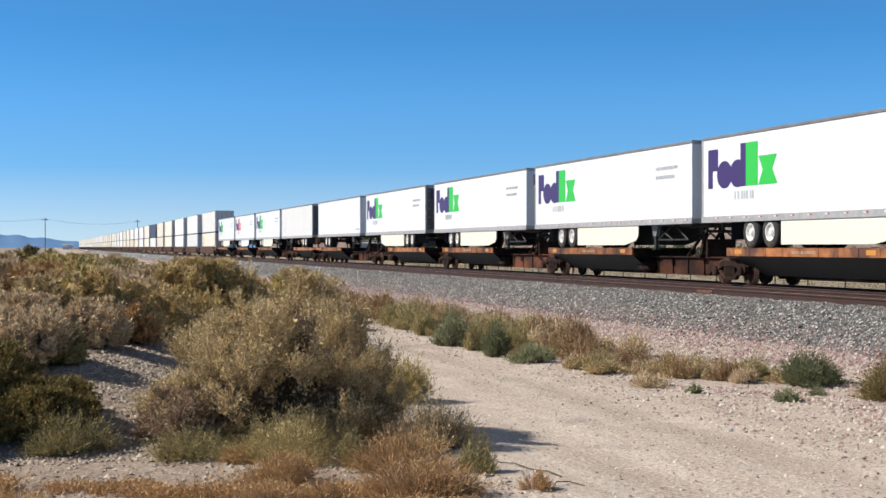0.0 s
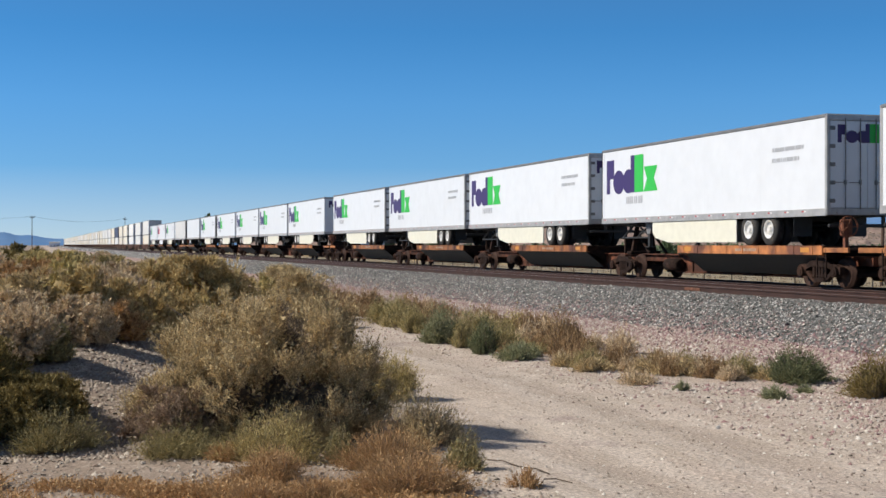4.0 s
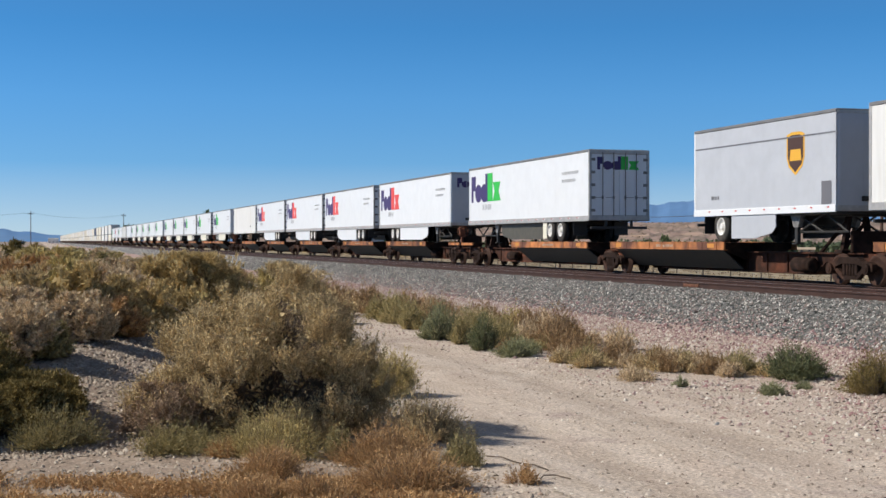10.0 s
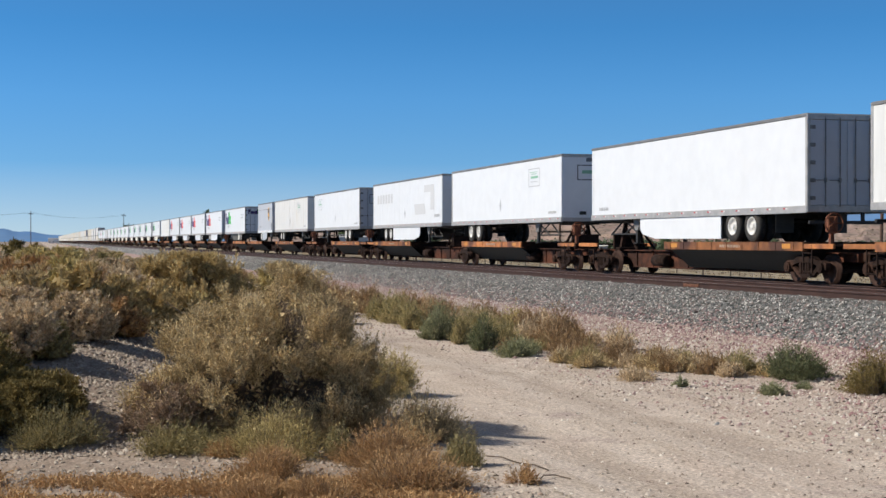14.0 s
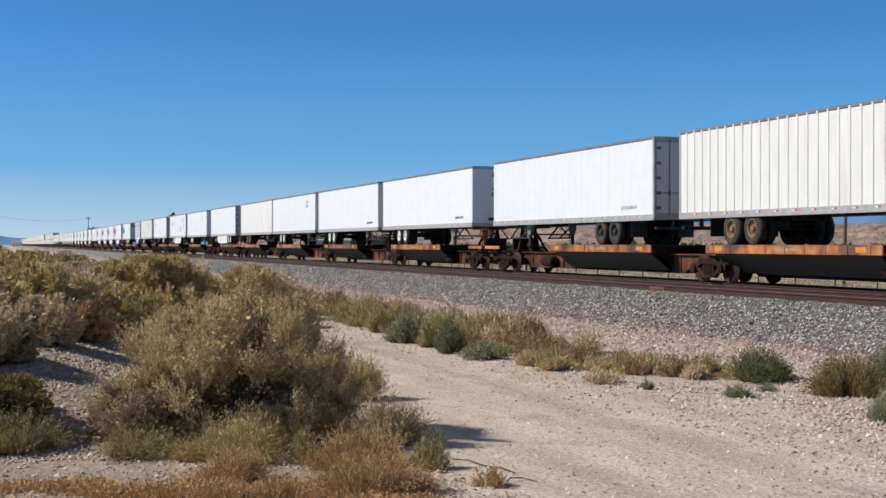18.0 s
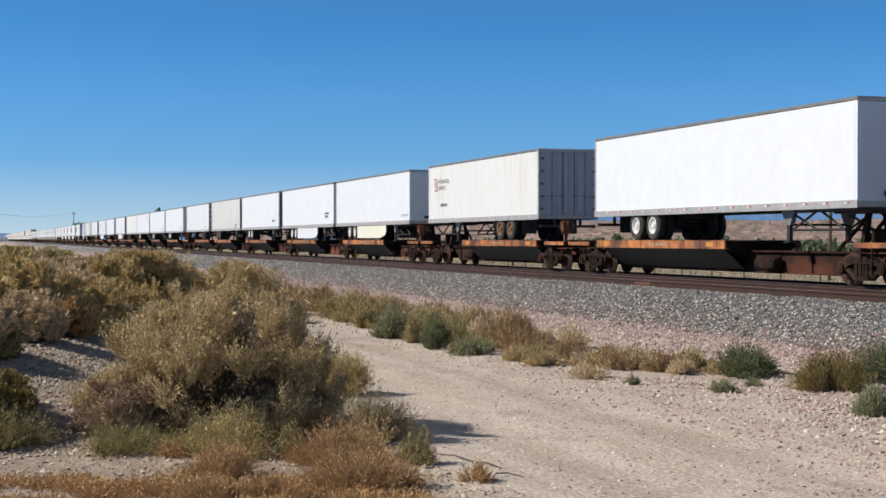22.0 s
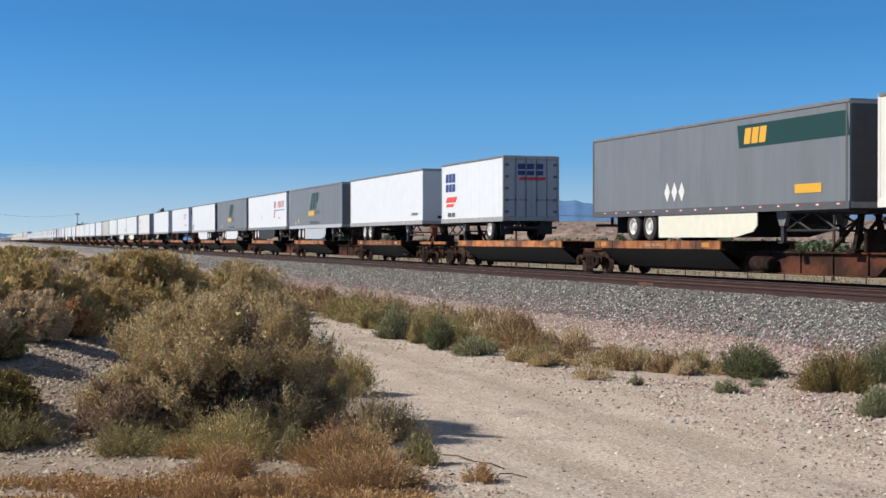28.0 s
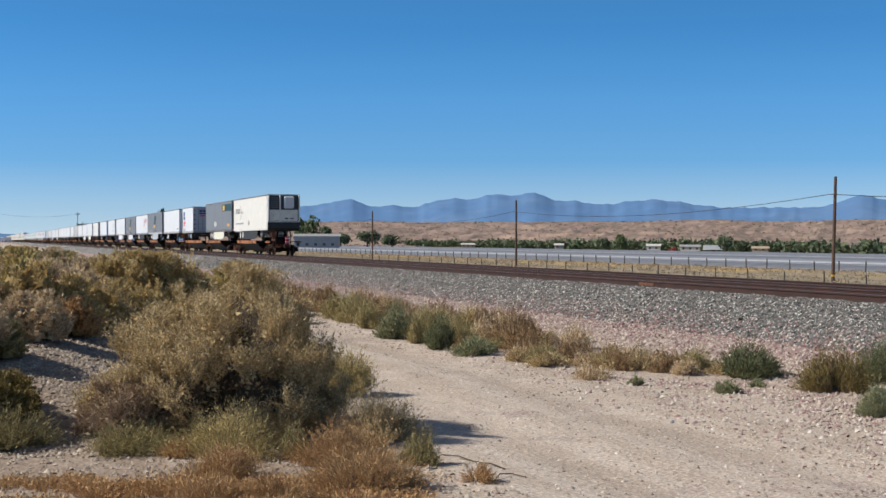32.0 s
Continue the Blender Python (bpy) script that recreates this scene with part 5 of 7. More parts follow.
def leafy(name, col, col2, island=0.22, rough=0.75):
    """Leaf surface: two tints mixed leaf by leaf, a little light passing through."""
    col, col2 = [c * k for c, k in zip(col, (1.12, 1.04, 0.88))], [c * k for c, k in zip(col2, (1.12, 1.04, 0.88))]
    m = bpy.data.materials.new(name)
    m.use_nodes = True
    n, l = m.node_tree.nodes, m.node_tree.links
    b = n["Principled BSDF"]
    b.inputs["Roughness"].default_value = rough
    b.inputs["Specular IOR Level"].default_value = 0.25
    g = n.new("ShaderNodeNewGeometry")
    tc = n.new("ShaderNodeTexCoord")
    nz = n.new("ShaderNodeTexNoise")
    nz.inputs["Scale"].default_value = 6.0
    nz.inputs["Detail"].default_value = 3
    l.new(tc.outputs["Object"], nz.inputs["Vector"])
    ad = n.new("ShaderNodeMath")
    ad.operation = "MULTIPLY_ADD"
    l.new(g.outputs["Random Per Island"], ad.inputs[0])
    ad.inputs[1].default_value = 0.7
    l.new(nz.outputs[0], ad.inputs[2])
    r = n.new("ShaderNodeMapRange")
    r.inputs[1].default_value, r.inputs[2].default_value = 0.5, 1.2
    l.new(ad.outputs[0], r.inputs[0])
    mx = n.new("ShaderNodeMix")
    mx.data_type = "RGBA"
    l.new(r.outputs[0], mx.inputs[0])
    mx.inputs[6].default_value, mx.inputs[7].default_value = (*col, 1), (*col2, 1)
    h = n.new("ShaderNodeHueSaturation")
    r2 = n.new("ShaderNodeMapRange")
    r2.inputs[3].default_value, r2.inputs[4].default_value = 1 - island, 1 + island
    l.new(g.outputs["Random Per Island"], r2.inputs[0])
    l.new(r2.outputs[0], h.inputs["Value"])
    l.new(mx.outputs[2], h.inputs["Color"])
    l.new(h.outputs[0], b.inputs["Base Color"])
    tr = n.new("ShaderNodeBsdfTranslucent")
    l.new(h.outputs[0], tr.inputs["Color"])
    ms = n.new("ShaderNodeMixShader")
    ms.inputs[0].default_value = 0.16
    l.new(b.outputs[0], ms.inputs[1])
    l.new(tr.outputs[0], ms.inputs[2])
    l.new(ms.outputs[0], n["Material Output"].inputs["Surface"])
    return m


SALT = leafy("olive_grey_leaves", (0.325, 0.27, 0.172), (0.60, 0.505, 0.335))
GOLDEN = leafy("golden_brown_leaves", (0.4, 0.325, 0.175), (0.52, 0.43, 0.25))
DRY_GREY = leafy("dry_grey_twigs", (0.47, 0.395, 0.295), (0.6, 0.51, 0.405))
OLIVE = leafy("olive_leaves", (0.27, 0.25, 0.14), (0.375, 0.335, 0.19))
LIME = leafy("yellow_green_leaves", (0.37, 0.325, 0.165), (0.52, 0.45, 0.24))
DEEP = leafy("deep_green_leaves", (0.13, 0.11, 0.045), (0.25, 0.205, 0.09))
BLUISH = leafy("blue_green_leaves", (0.19, 0.225, 0.15), (0.29, 0.31, 0.205))
DARK_LEAF = leafy("dark_blue_green_leaves", (0.105, 0.135, 0.08), (0.18, 0.2, 0.12))
RUSTY = leafy("rust_brown_stalks", (0.36, 0.235, 0.133), (0.49, 0.345, 0.2))
VERGE = leafy("dull_brown_weed", (0.265, 0.185, 0.115), (0.365, 0.27, 0.175))
STRAW = leafy("orange_straw", (0.37, 0.235, 0.13), (0.48, 0.34, 0.2))
BARE = leafy("bare_brown_twigs", (0.235, 0.18, 0.145), (0.35, 0.275, 0.225))
TWIG = mat("grey_brown_twigs", (0.165, 0.13, 0.105), 0.9, var=0.2, scale=8)
BARK = mat("bark", (0.10, 0.075, 0.055), 0.9, var=0.3, scale=5, bump=0.3)


def shrub_mesh(seed, w, h, total, leaf_size, plume_len, up, lobes, material, skirt=0.0, sub=6, slim=0.17, core=12):
    """Leaves and inner twigs of a shrub: lobes round an uneven, undercut dome, each a heap of clumps, each clump a crowd of upright plumes of narrow leaves facing outwards; base at z = 0."""
    g = np.random.default_rng(seed)
    i = np.arange(lobes) + 0.5
    up_z = 1 - i / lobes * 0.98
    turn = i * 2.39996 + seed
    flat = np.sqrt(1 - up_z ** 2)
    q = unit(np.stack([np.cos(turn) * flat, np.sin(turn) * flat, up_z], 1) + g.normal(0, 0.5 / math.sqrt(lobes), (lobes, 3)))
    q[:, 2] = np.abs(q[:, 2])
    rad = g.uniform(0.7, 1.2, lobes) * (0.60 / math.sqrt(lobes)) * (w * w * h) ** (1 / 3)
    tuck = 0.84 + 0.16 * smooth(0.0, 0.4, q[:, 2:3])
    k = np.where(g.uniform(0, 1, (lobes, 1)) < 0.6, g.uniform(0.92, 1.05, (lobes, 1)), g.uniform(0.74, 0.88, (lobes, 1))) * (1 + 0.08 * np.sin(3 * np.arctan2(q[:, 1:2], q[:, 0:1]) + seed))
    cen = q * k * tuck * (w / 2 - rad.mean(), w / 2 - rad.mean(), h * 0.9 - rad.mean())
    # clumps heaped on each lobe
    own = np.repeat(np.arange(lobes), sub)
    sd = unit(g.normal(0, 1, (lobes * sub, 3)) + q[own] * 0.9 + (0, 0, 0.25))
    sc = cen[own] + sd * rad[own][:, None] * g.uniform(0.55, 1.0, (lobes * sub, 1))
    sr = rad[own] * g.uniform(0.32, 0.54, lobes * sub)
    fork, each = 4, 10
    m = max(6, total // (fork * each))
    pick = g.choice(lobes * sub, m, p=sr ** 2 / (sr ** 2).sum())
    d = unit(g.normal(0, 1, (m, 3)) + sd[pick] * 0.9)
    base = sc[pick] + d * sr[pick][:, None] * g.uniform(0.35, 1.0, (m, 1))
    base[:, 2] = np.clip(base[:, 2], 0.02, None)
    axis = unit(d * (1 - up) + np.array([0, 0, 1.0]) * up + g.normal(0, 0.12, (m, 3)))
    ln = plume_len * g.uniform(0.45, 1.55, m)
    sp = unit(axis[:, None] + g.normal(0, 0.13, (m, fork, 3)))
    t = g.uniform(0.0, 1, (m, fork, each))
    out = unit(g.normal(0, 1, (m, fork, each, 3)))
    at = base[:, None, None] + sp[:, :, None] * (t * ln[:, None, None])[..., None] + out * leaf_size * 0.2
    z = h / np.quantile(at[..., 2], 0.985)
    at[..., 2] *= z
    over = np.clip(at[..., 2] - h * 0.95, 0, None)
    at[..., 2] -= over * 0.6
    base[:, 2] *= z
    cen = cen * (1, 1, z)
    along = (sp[:, :, None] + out * 0.45).reshape(-1, 3)
    face = unit(q[own][pick] * 0.35 + sd[pick] * 0.5 + d * 0.7)
    face = np.repeat(face, fork * each, 0) + out.reshape(-1, 3) * 0.6
    v, f = leaf_quads(g, at.reshape(-1, 3), along, leaf_size, slim, face, True)
    # twigs: from inside the dome to each plume, and dry ones low round the skirt
    root = cen[own][pick] * g.uniform(0.15, 0.75, (m, 1))
    if skirt:
        n = int(m * skirt)
        a, r = g.uniform(0, 6.283, n), g.uniform(0.25, 0.47, n) * w
        low = np.stack([np.cos(a) * r, np.sin(a) * r, g.uniform(0.02, 0.34, n) * h], 1)
        root = np.concatenate([root, low * (0.55, 0.55, 0.7)])
        base = np.concatenate([base, low + g.normal(0, 0.05, (n, 3))])
    s = unit(g.normal(0, 1, root.shape)) * leaf_size * 0.10
    tv = np.stack([root - s, root + s, base + (0, 0, leaf_size)], 1).reshape(-1, 3)
    # crowded inner leaves that fill each clump and the heart of each lobe
    heart = np.concatenate([np.repeat(sc * (1, 1, z), core, 0), np.repeat(cen, core * 5, 0), np.repeat(cen * (0.7, 0.7, 0.75), core * 3, 0)])
    size = np.concatenate([np.repeat(sr, core) * 0.8, np.repeat(rad, core * 8) * 0.8])[:, None]
    heart = heart + unit(g.normal(0, 1, heart.shape)) * size * g.uniform(0.2, 1.0, (len(heart), 1))
    a, b, c = (unit(g.normal(0, 1, heart.shape)) for _ in range(3))
    chips = np.stack([heart + k * leaf_size * 1.3 for k in (a, b, c)], 1).reshape(-1, 3)
    chips[:, 2] = np.clip(chips[:, 2], 0.0, h * 0.9)
    f = np.concatenate([f, np.arange(len(chips)).reshape(-1, 3) + len(v)])
    v = np.concatenate([v, chips])
    return fast_mesh("foliage", v, f, [material]), fast_mesh("twig_frame", tv, np.arange(len(tv)).reshape(-1, 3), [TWIG])


def stems_mesh(seed, w, h, n, material=None):
    g = np.random.default_rng(seed + 500)
    b = Mesh()
    for i in range(n):
        a, r = g.uniform(0, 6.283), g.uniform(0.1, 0.36) * w
        p0 = Vector((math.cos(a) * r * 0.15, math.sin(a) * r * 0.15, -0.05))
        p1 = Vector((math.cos(a) * r * 0.6, math.sin(a) * r * 0.6, h * g.uniform(0.25, 0.45)))
        p2 = p1 + Vector((math.cos(a + g.normal(0, 0.4)) * r * 0.5, math.sin(a) * r * 0.5, h * g.uniform(0.12, 0.28)))
        b.tube(p0, p1, 0.008 * w, 0.005 * w, 5)
        b.tube(p1, p2, 0.005 * w, 0.002 * w, 4)
        for q in range(3):
            e = p1.lerp(p2, g.uniform(0, 1))
            b.tube(e, e + Vector((g.normal(0, 0.12), g.normal(0, 0.12), g.uniform(0.05, 0.25))) * w * 0.6, 0.003 * w, 0.001 * w, 3)
    return b.done("stem_frame", material or TWIG)


def tuft_mesh(seed, w, h, blades, material, lean=0.5, width=0.0035):
    """A clump of thin bent blades."""
    g = np.random.default_rng(seed)
    a, r = g.uniform(0, 6.283, blades), np.sqrt(g.uniform(0, 1, blades)) * w * 0.5
    p0 = np.stack([np.cos(a) * r, np.sin(a) * r, np.full(blades, -0.01)], 1)
    k = h * g.uniform(0.45, 1.0, blades) * (1 - 0.45 * (r / (w * 0.5)) ** 2)
    dx = g.normal(0, lean, (blades, 2)) + np.stack([np.cos(a), np.sin(a)], 1) * lean * 0.6
    p1 = p0 + np.concatenate([dx * k[:, None] * 0.4, (k * 0.62)[:, None]], 1)
    p2 = p0 + np.concatenate([dx * k[:, None] * 1.0, k[:, None]], 1)
    s = unit(g.normal(0, 1, (blades, 3)) * (1, 1, 0.1)) * width
    v = np.stack([p0 - s, p0 + s, p1 + s * 0.8, p1 - s * 0.8, p2], 1).reshape(-1, 3)
    i = np.arange(blades) * 5
    f = np.concatenate([np.stack([i, i + 1, i + 2], 1), np.stack([i, i + 2, i + 3], 1), np.stack([i + 3, i + 2, i + 4], 1)])
    # seed heads and side leaves
    t = g.uniform(0.35, 1.0, (blades, 4))
    at = (p0[:, None] * (1 - t[..., None]) + p2[:, None] * t[..., None]).reshape(-1, 3) + g.normal(0, 0.012, (blades * 4, 3))
    v2, f2 = leaf_quads(g, at, np.repeat(unit(p2 - p0), 4, 0), 0.026, 0.2)
    f2 = np.concatenate([f2[:, [0, 1, 2]], f2[:, [0, 2, 3]]]) + len(v)
    return fast_mesh("turf", np.concatenate([v, v2]), np.concatenate([f, f2]), [material])


SHRUB_LABEL = {"bare_brown_twigs": "bare brown twiggy shrub on gravel", "olive_grey_leaves": "olive-grey saltbush on sandy ground", "golden_brown_leaves": "golden-brown desert shrub on a sandy bank", "dry_grey_twigs": "dry grey leafless desert shrub on sand",
               "olive_leaves": "olive-green desert shrub on sandy ground", "yellow_green_leaves": "yellow-green desert shrub on sandy ground", "deep_green_leaves": "dark green desert shrub on sandy ground",
               "blue_green_leaves": "blue-green desert shrub beside the dirt road", "rust_brown_stalks": "rust-brown dry weeds beside the road", "orange_straw": "tuft of orange dry grass"}


def shrub(x, y, w, h, material, dense=1.0, seed=None, z=None, up=0.52, lobes=None, skirt=0.25, most=70000, fine=0.0024):
    """A shrub of its own: foliage and stems; w across, h high."""
    s = seed if seed is not None else int(abs(x * 37 + y * 91)) % 1000
    area = w * h
    leaf = fine * max(math.hypot(x, y), 13)
    n = int(np.clip(1.9 * dense * math.pi * area / (0.17 * leaf * leaf), 1800, most))
    root = thing("shrub", pose(x, y, float(ground_z(x, y)) if z is None else z, 0, 0, s % 360), SHRUB_LABEL[material.name], "shrub", "desert shrubs")
    leaves, twigs = shrub_mesh(s, w, h, n, leaf, 0.13 * min(h, 1.2) + 0.05, up, lobes or int(14 + 8 * min(area, 4)), material, skirt)
    part("foliage", leaves, root)
    part("twig_frame", twigs, root, "bare grey-brown twigs")
    part("stem_frame", stems_mesh(s, w, h, 14), root, "grey-brown woody stems")
    return root


def weed_mesh(seed, w, h, stalks, leaves, leaf_size, material):
    """Leaves and stalks of a bushy weed: thin leafy stalks in bunches, fanning out from a narrow crowded base."""
    g = np.random.default_rng(seed)
    bunch = 9
    ba, br = g.uniform(0, 6.283, bunch), np.sqrt((np.arange(bunch) + 0.3) / bunch) * 0.78
    bh = g.uniform(0.72, 1.08, bunch)
    pick = g.integers(0, bunch, stalks)
    mid = np.stack([np.cos(ba) * br, np.sin(ba) * br], 1)[pick]
    a, r = g.uniform(0, 6.283, stalks), np.sqrt(g.uniform(0, 1, stalks)) * 0.36
    rim = mid + np.stack([np.cos(a) * r, np.sin(a) * r], 1)
    far = np.linalg.norm(rim, axis=1)
    p0 = np.concatenate([rim * 0.5 * w * 0.5, np.zeros((stalks, 1))], 1)
    tall = h * np.clip(1.0 - 0.72 * far ** 2, 0.12, 1) * bh[pick] * np.where(g.uniform(0, 1, stalks) < 0.12, g.uniform(1.0, 1.3, stalks), g.uniform(0.35, 1.04, stalks))
    p2 = np.concatenate([rim * w * 0.5 + g.normal(0, 0.05, (stalks, 2)) * w, tall[:, None]], 1)
    s = unit(g.normal(0, 1, (stalks, 3)) * (1, 1, 0.1)) * leaf_size * 0.06
    v = np.stack([p0 - s, p0 + s, p2], 1).reshape(-1, 3)
    t = g.uniform(0.12, 1.0, (stalks, leaves))[..., None]
    at = p0[:, None] * (1 - t) + p2[:, None] * t + g.normal(0, leaf_size * 0.3, (stalks, leaves, 3))
    d = np.repeat(unit(p2 - p0), leaves, 0) + (0, 0, 0.25)
    face = np.concatenate([rim + (rim - mid) * 1.6, np.full((stalks, 1), 0.35)], 1)
    v2, f2 = leaf_quads(g, at.reshape(-1, 3), d, leaf_size, 0.13, np.repeat(unit(face), leaves, 0), True)
    return fast_mesh("foliage", v2, f2, [material]), fast_mesh("stalk_frame", v, np.arange(stalks * 3).reshape(stalks, 3), [TWIG])


def weed(x, y, w, h, material, dense=1.0):
    """A low feathery plant of its own."""
    s = int(abs(x * 41 + y * 87)) % 1000
    leaf = 0.0019 * max(math.hypot(x, y), 13)
    w, h = w * 1.3, h * 1.02
    n = int(np.clip(1.5 * dense * math.pi * w * h / (0.15 * leaf * leaf) / 12, 60, 1700))
    root = thing("weed", pose(x, y, float(ground_z(x, y)) - 0.01, 0, 0, s % 360), WEED_LABEL[material.name], "weed", "weeds and low plants")
    leaves, stalks = weed_mesh(s, w, h, n, 12, leaf, material)
    part("foliage", leaves, root)
    part("stalk_frame", stalks, root)
    return root


WEED_LABEL = {"dark_blue_green_leaves": "dense dark green rounded weed beside the road", "olive_leaves": "low feathery olive-green weed on sand", "yellow_green_leaves": "low yellow-green leafy weed on sand", "blue_green_leaves": "low rounded blue-green weed beside the road",
              "deep_green_leaves": "dense dark green rounded weed beside the road", "rust_brown_stalks": "dry rust-brown feathery weed on sand", "dry_grey_twigs": "sparse dry grey weed on sand",
              "olive_grey_leaves": "olive-grey leafy weed beside the road", "dull_brown_weed": "dull brown dry weed along the road", "orange_straw": "dry orange feathery weed on sand", "golden_brown_leaves": "golden-brown feathery weed on sand"}


def grass_tuft(x, y, w, h, material, blades=260, seed=None, lean=0.5):
    s = seed if seed is not None else int(abs(x * 53 + y * 77)) % 1000
    root = thing("grass_tuft", pose(x, y, float(ground_z(x, y)), 0, 0, s % 360), SHRUB_LABEL[material.name], "grass", "grass tufts")
    part("turf", shared(("tuft", round(w, 1), round(h, 1), blades, material.name, s % 4), lambda: tuft_mesh(s, w, h, blades * 3, material, lean)), root)
    return root

# the big saltbush beside the road, the brush behind it, and the dark shrub with its shadow
shrub(2.42, 15.35, 2.95, 1.80, SALT, 2.6, seed=423, lobes=54, skirt=1.0, most=260000, fine=0.0018, up=0.62)
shrub(1.45, 15.00, 1.15, 0.58, BARE, 1.4, fine=0.0019, up=0.35)
shrub(2.89, 27.07, 2.70, 1.62, GOLDEN, 1.5)
shrub(2.72, 32.01, 2.41, 1.39, GOLDEN, 1.2)
shrub(6.57, 38.89, 1.89, 1.42, LIME, 1.2)
shrub(6.64, 35.46, 1.16, 1.08, OLIVE, 1.0)
shrub(1.74, 32.11, 2.52, 1.07, DRY_GREY, 1.0)
shrub(0.57, 24.16, 1.79, 0.89, DRY_GREY, 1.0)
shrub(-0.06, 23.53, 1.82, 0.91, GOLDEN, 1.0)
shrub(-0.32, 18.46, 1.14, 0.75, DRY_GREY, 1.1)
shrub(1.08, 21.39, 1.01, 0.59, RUSTY, 0.8)
shrub(0.30, 34.67, 2.55, 1.07, LIME, 1.0)
shrub(-0.72, 53.32, 3.28, 1.23, DEEP, 1.0)
shrub(-0.80, 16.40, 1.70, 0.86, DEEP, 2.4)
shrub(0.00, 15.95, 1.15, 0.56, DEEP, 2.6)
shrub(-0.12, 15.35, 1.05, 0.58, DEEP, 2.2)
shrub(-1.45, 15.60, 1.60, 1.10, DEEP, 1.8)
weed(0.19, 14.95, 0.91, 0.43, OLIVE, 1.5)
weed(1.26, 14.42, 1.20, 0.32, OLIVE, 1.3)
weed(2.23, 13.60, 0.95, 0.50, LIME, 1.5)
weed(1.73, 13.73, 0.34, 0.18, STRAW, 1.2)
weed(2.77, 13.21, 0.30, 0.34, OLIVE, 1.2)
weed(3.11, 12.73, 0.85, 0.44, RUSTY, 1.3)
weed(3.80, 14.06, 0.95, 0.58, SALT, 1.6)
weed(3.82, 12.53, 0.36, 0.31, OLIVE, 1.2)
weed(2.99, 11.35, 0.95, 0.38, RUSTY, 1.3)
weed(1.96, 12.30, 0.75, 0.30, RUSTY, 1.2)
weed(2.15, 10.99, 0.53, 0.25, RUSTY, 1.1)
weed(1.64, 11.08, 0.63, 0.25, RUSTY, 1.1)
weed(4.66, 18.49, 0.72, 0.61, LIME, 1.6)
weed(9.52, 40.57, 0.72, 0.72, VERGE, 1.2)
weed(9.02, 36.11, 0.60, 0.67, OLIVE, 1.3)
weed(8.44, 31.87, 0.66, 0.64, OLIVE, 1.3)
weed(8.19, 28.44, 0.72, 0.80, BLUISH, 1.5)
weed(8.31, 27.33, 0.47, 0.57, OLIVE, 1.3)
weed(8.21, 25.65, 0.56, 0.68, DARK_LEAF, 1.5)
weed(8.34, 23.99, 0.84, 0.32, BLUISH, 1.5)
weed(8.96, 26.79, 0.73, 0.45, OLIVE, 1.4)
weed(10.10, 28.78, 0.94, 0.64, VERGE, 1.4)
weed(10.13, 26.70, 0.94, 0.69, VERGE, 1.5)
weed(10.34, 32.22, 0.98, 0.52, VERGE, 1.2)
weed(8.67, 22.59, 0.45, 0.27, DRY_GREY, 1.1)
weed(8.83, 21.83, 0.51, 0.38, OLIVE, 1.1)
weed(9.48, 22.05, 0.66, 0.44, VERGE, 1.2)
weed(8.63, 19.55, 0.65, 0.23, DRY_GREY, 0.7)
weed(8.90, 19.73, 0.41, 0.18, DRY_GREY, 0.7)
weed(9.95, 21.60, 0.53, 0.36, VERGE, 1.2)
weed(10.32, 21.33, 0.49, 0.36, OLIVE, 1.2)
weed(10.54, 20.98, 0.44, 0.34, VERGE, 1.2)
weed(10.84, 20.36, 0.77, 0.39, OLIVE, 1.4)
weed(11.20, 19.34, 0.90, 0.53, DARK_LEAF, 1.7)
weed(9.70, 17.33, 0.44, 0.19, BLUISH, 1.2)
weed(10.57, 18.01, 0.31, 0.12, BLUISH, 0.9)
weed(8.93, 18.56, 0.20, 0.16, BLUISH, 0.7)
weed(11.16, 16.81, 0.92, 0.64, DEEP, 1.9)
weed(12.29, 17.38, 0.80, 0.58, DARK_LEAF, 1.6)
weed(10.07, 14.23, 0.51, 0.40, BLUISH, 1.5)
weed(10.36, 55.33, 1.51, 0.71, VERGE, 1.0)
weed(9.61, 46.65, 1.71, 0.80, VERGE, 1.0)
weed(9.31, 41.02, 1.51, 0.78, VERGE, 1.0)
weed(9.16, 36.92, 1.37, 0.77, OLIVE, 0.9)
weed(9.75, 32.02, 1.66, 0.49, DRY_GREY, 0.8)
weed(9.30, 29.60, 1.20, 0.66, OLIVE, 1.0)
weed(9.70, 34.20, 1.30, 0.70, VERGE, 1.0)
weed(8.90, 34.60, 1.10, 0.62, OLIVE, 1.0)
weed(10.20, 38.80, 1.30, 0.72, VERGE, 1.0)
# small weeds that fill the gaps along the verge
fill = np.random.default_rng(23)
for i in range(46):
    k = fill.uniform(0, 1)
    if i % 2:
        x, y = 8.75 + 2.4 * k + fill.normal(0, 0.16), 22.3 - 2.5 * k + fill.normal(0, 0.45)
    else:
        x, y = 8.5 + 2.2 * fill.uniform(0, 1), 24.3 + 16 * k ** 1.3
        x = max(x, 8.35 + 0.055 * (y - 24))
    weed(x, y, fill.uniform(0.35, 0.75), fill.uniform(0.18, 0.36) + 0.012 * max(y - 23, 0), (VERGE, DRY_GREY, OLIVE, VERGE, OLIVE, SALT)[i % 6], 1.0)
weed(4.02, 11.45, 0.26, 0.20, STRAW, 0.8)


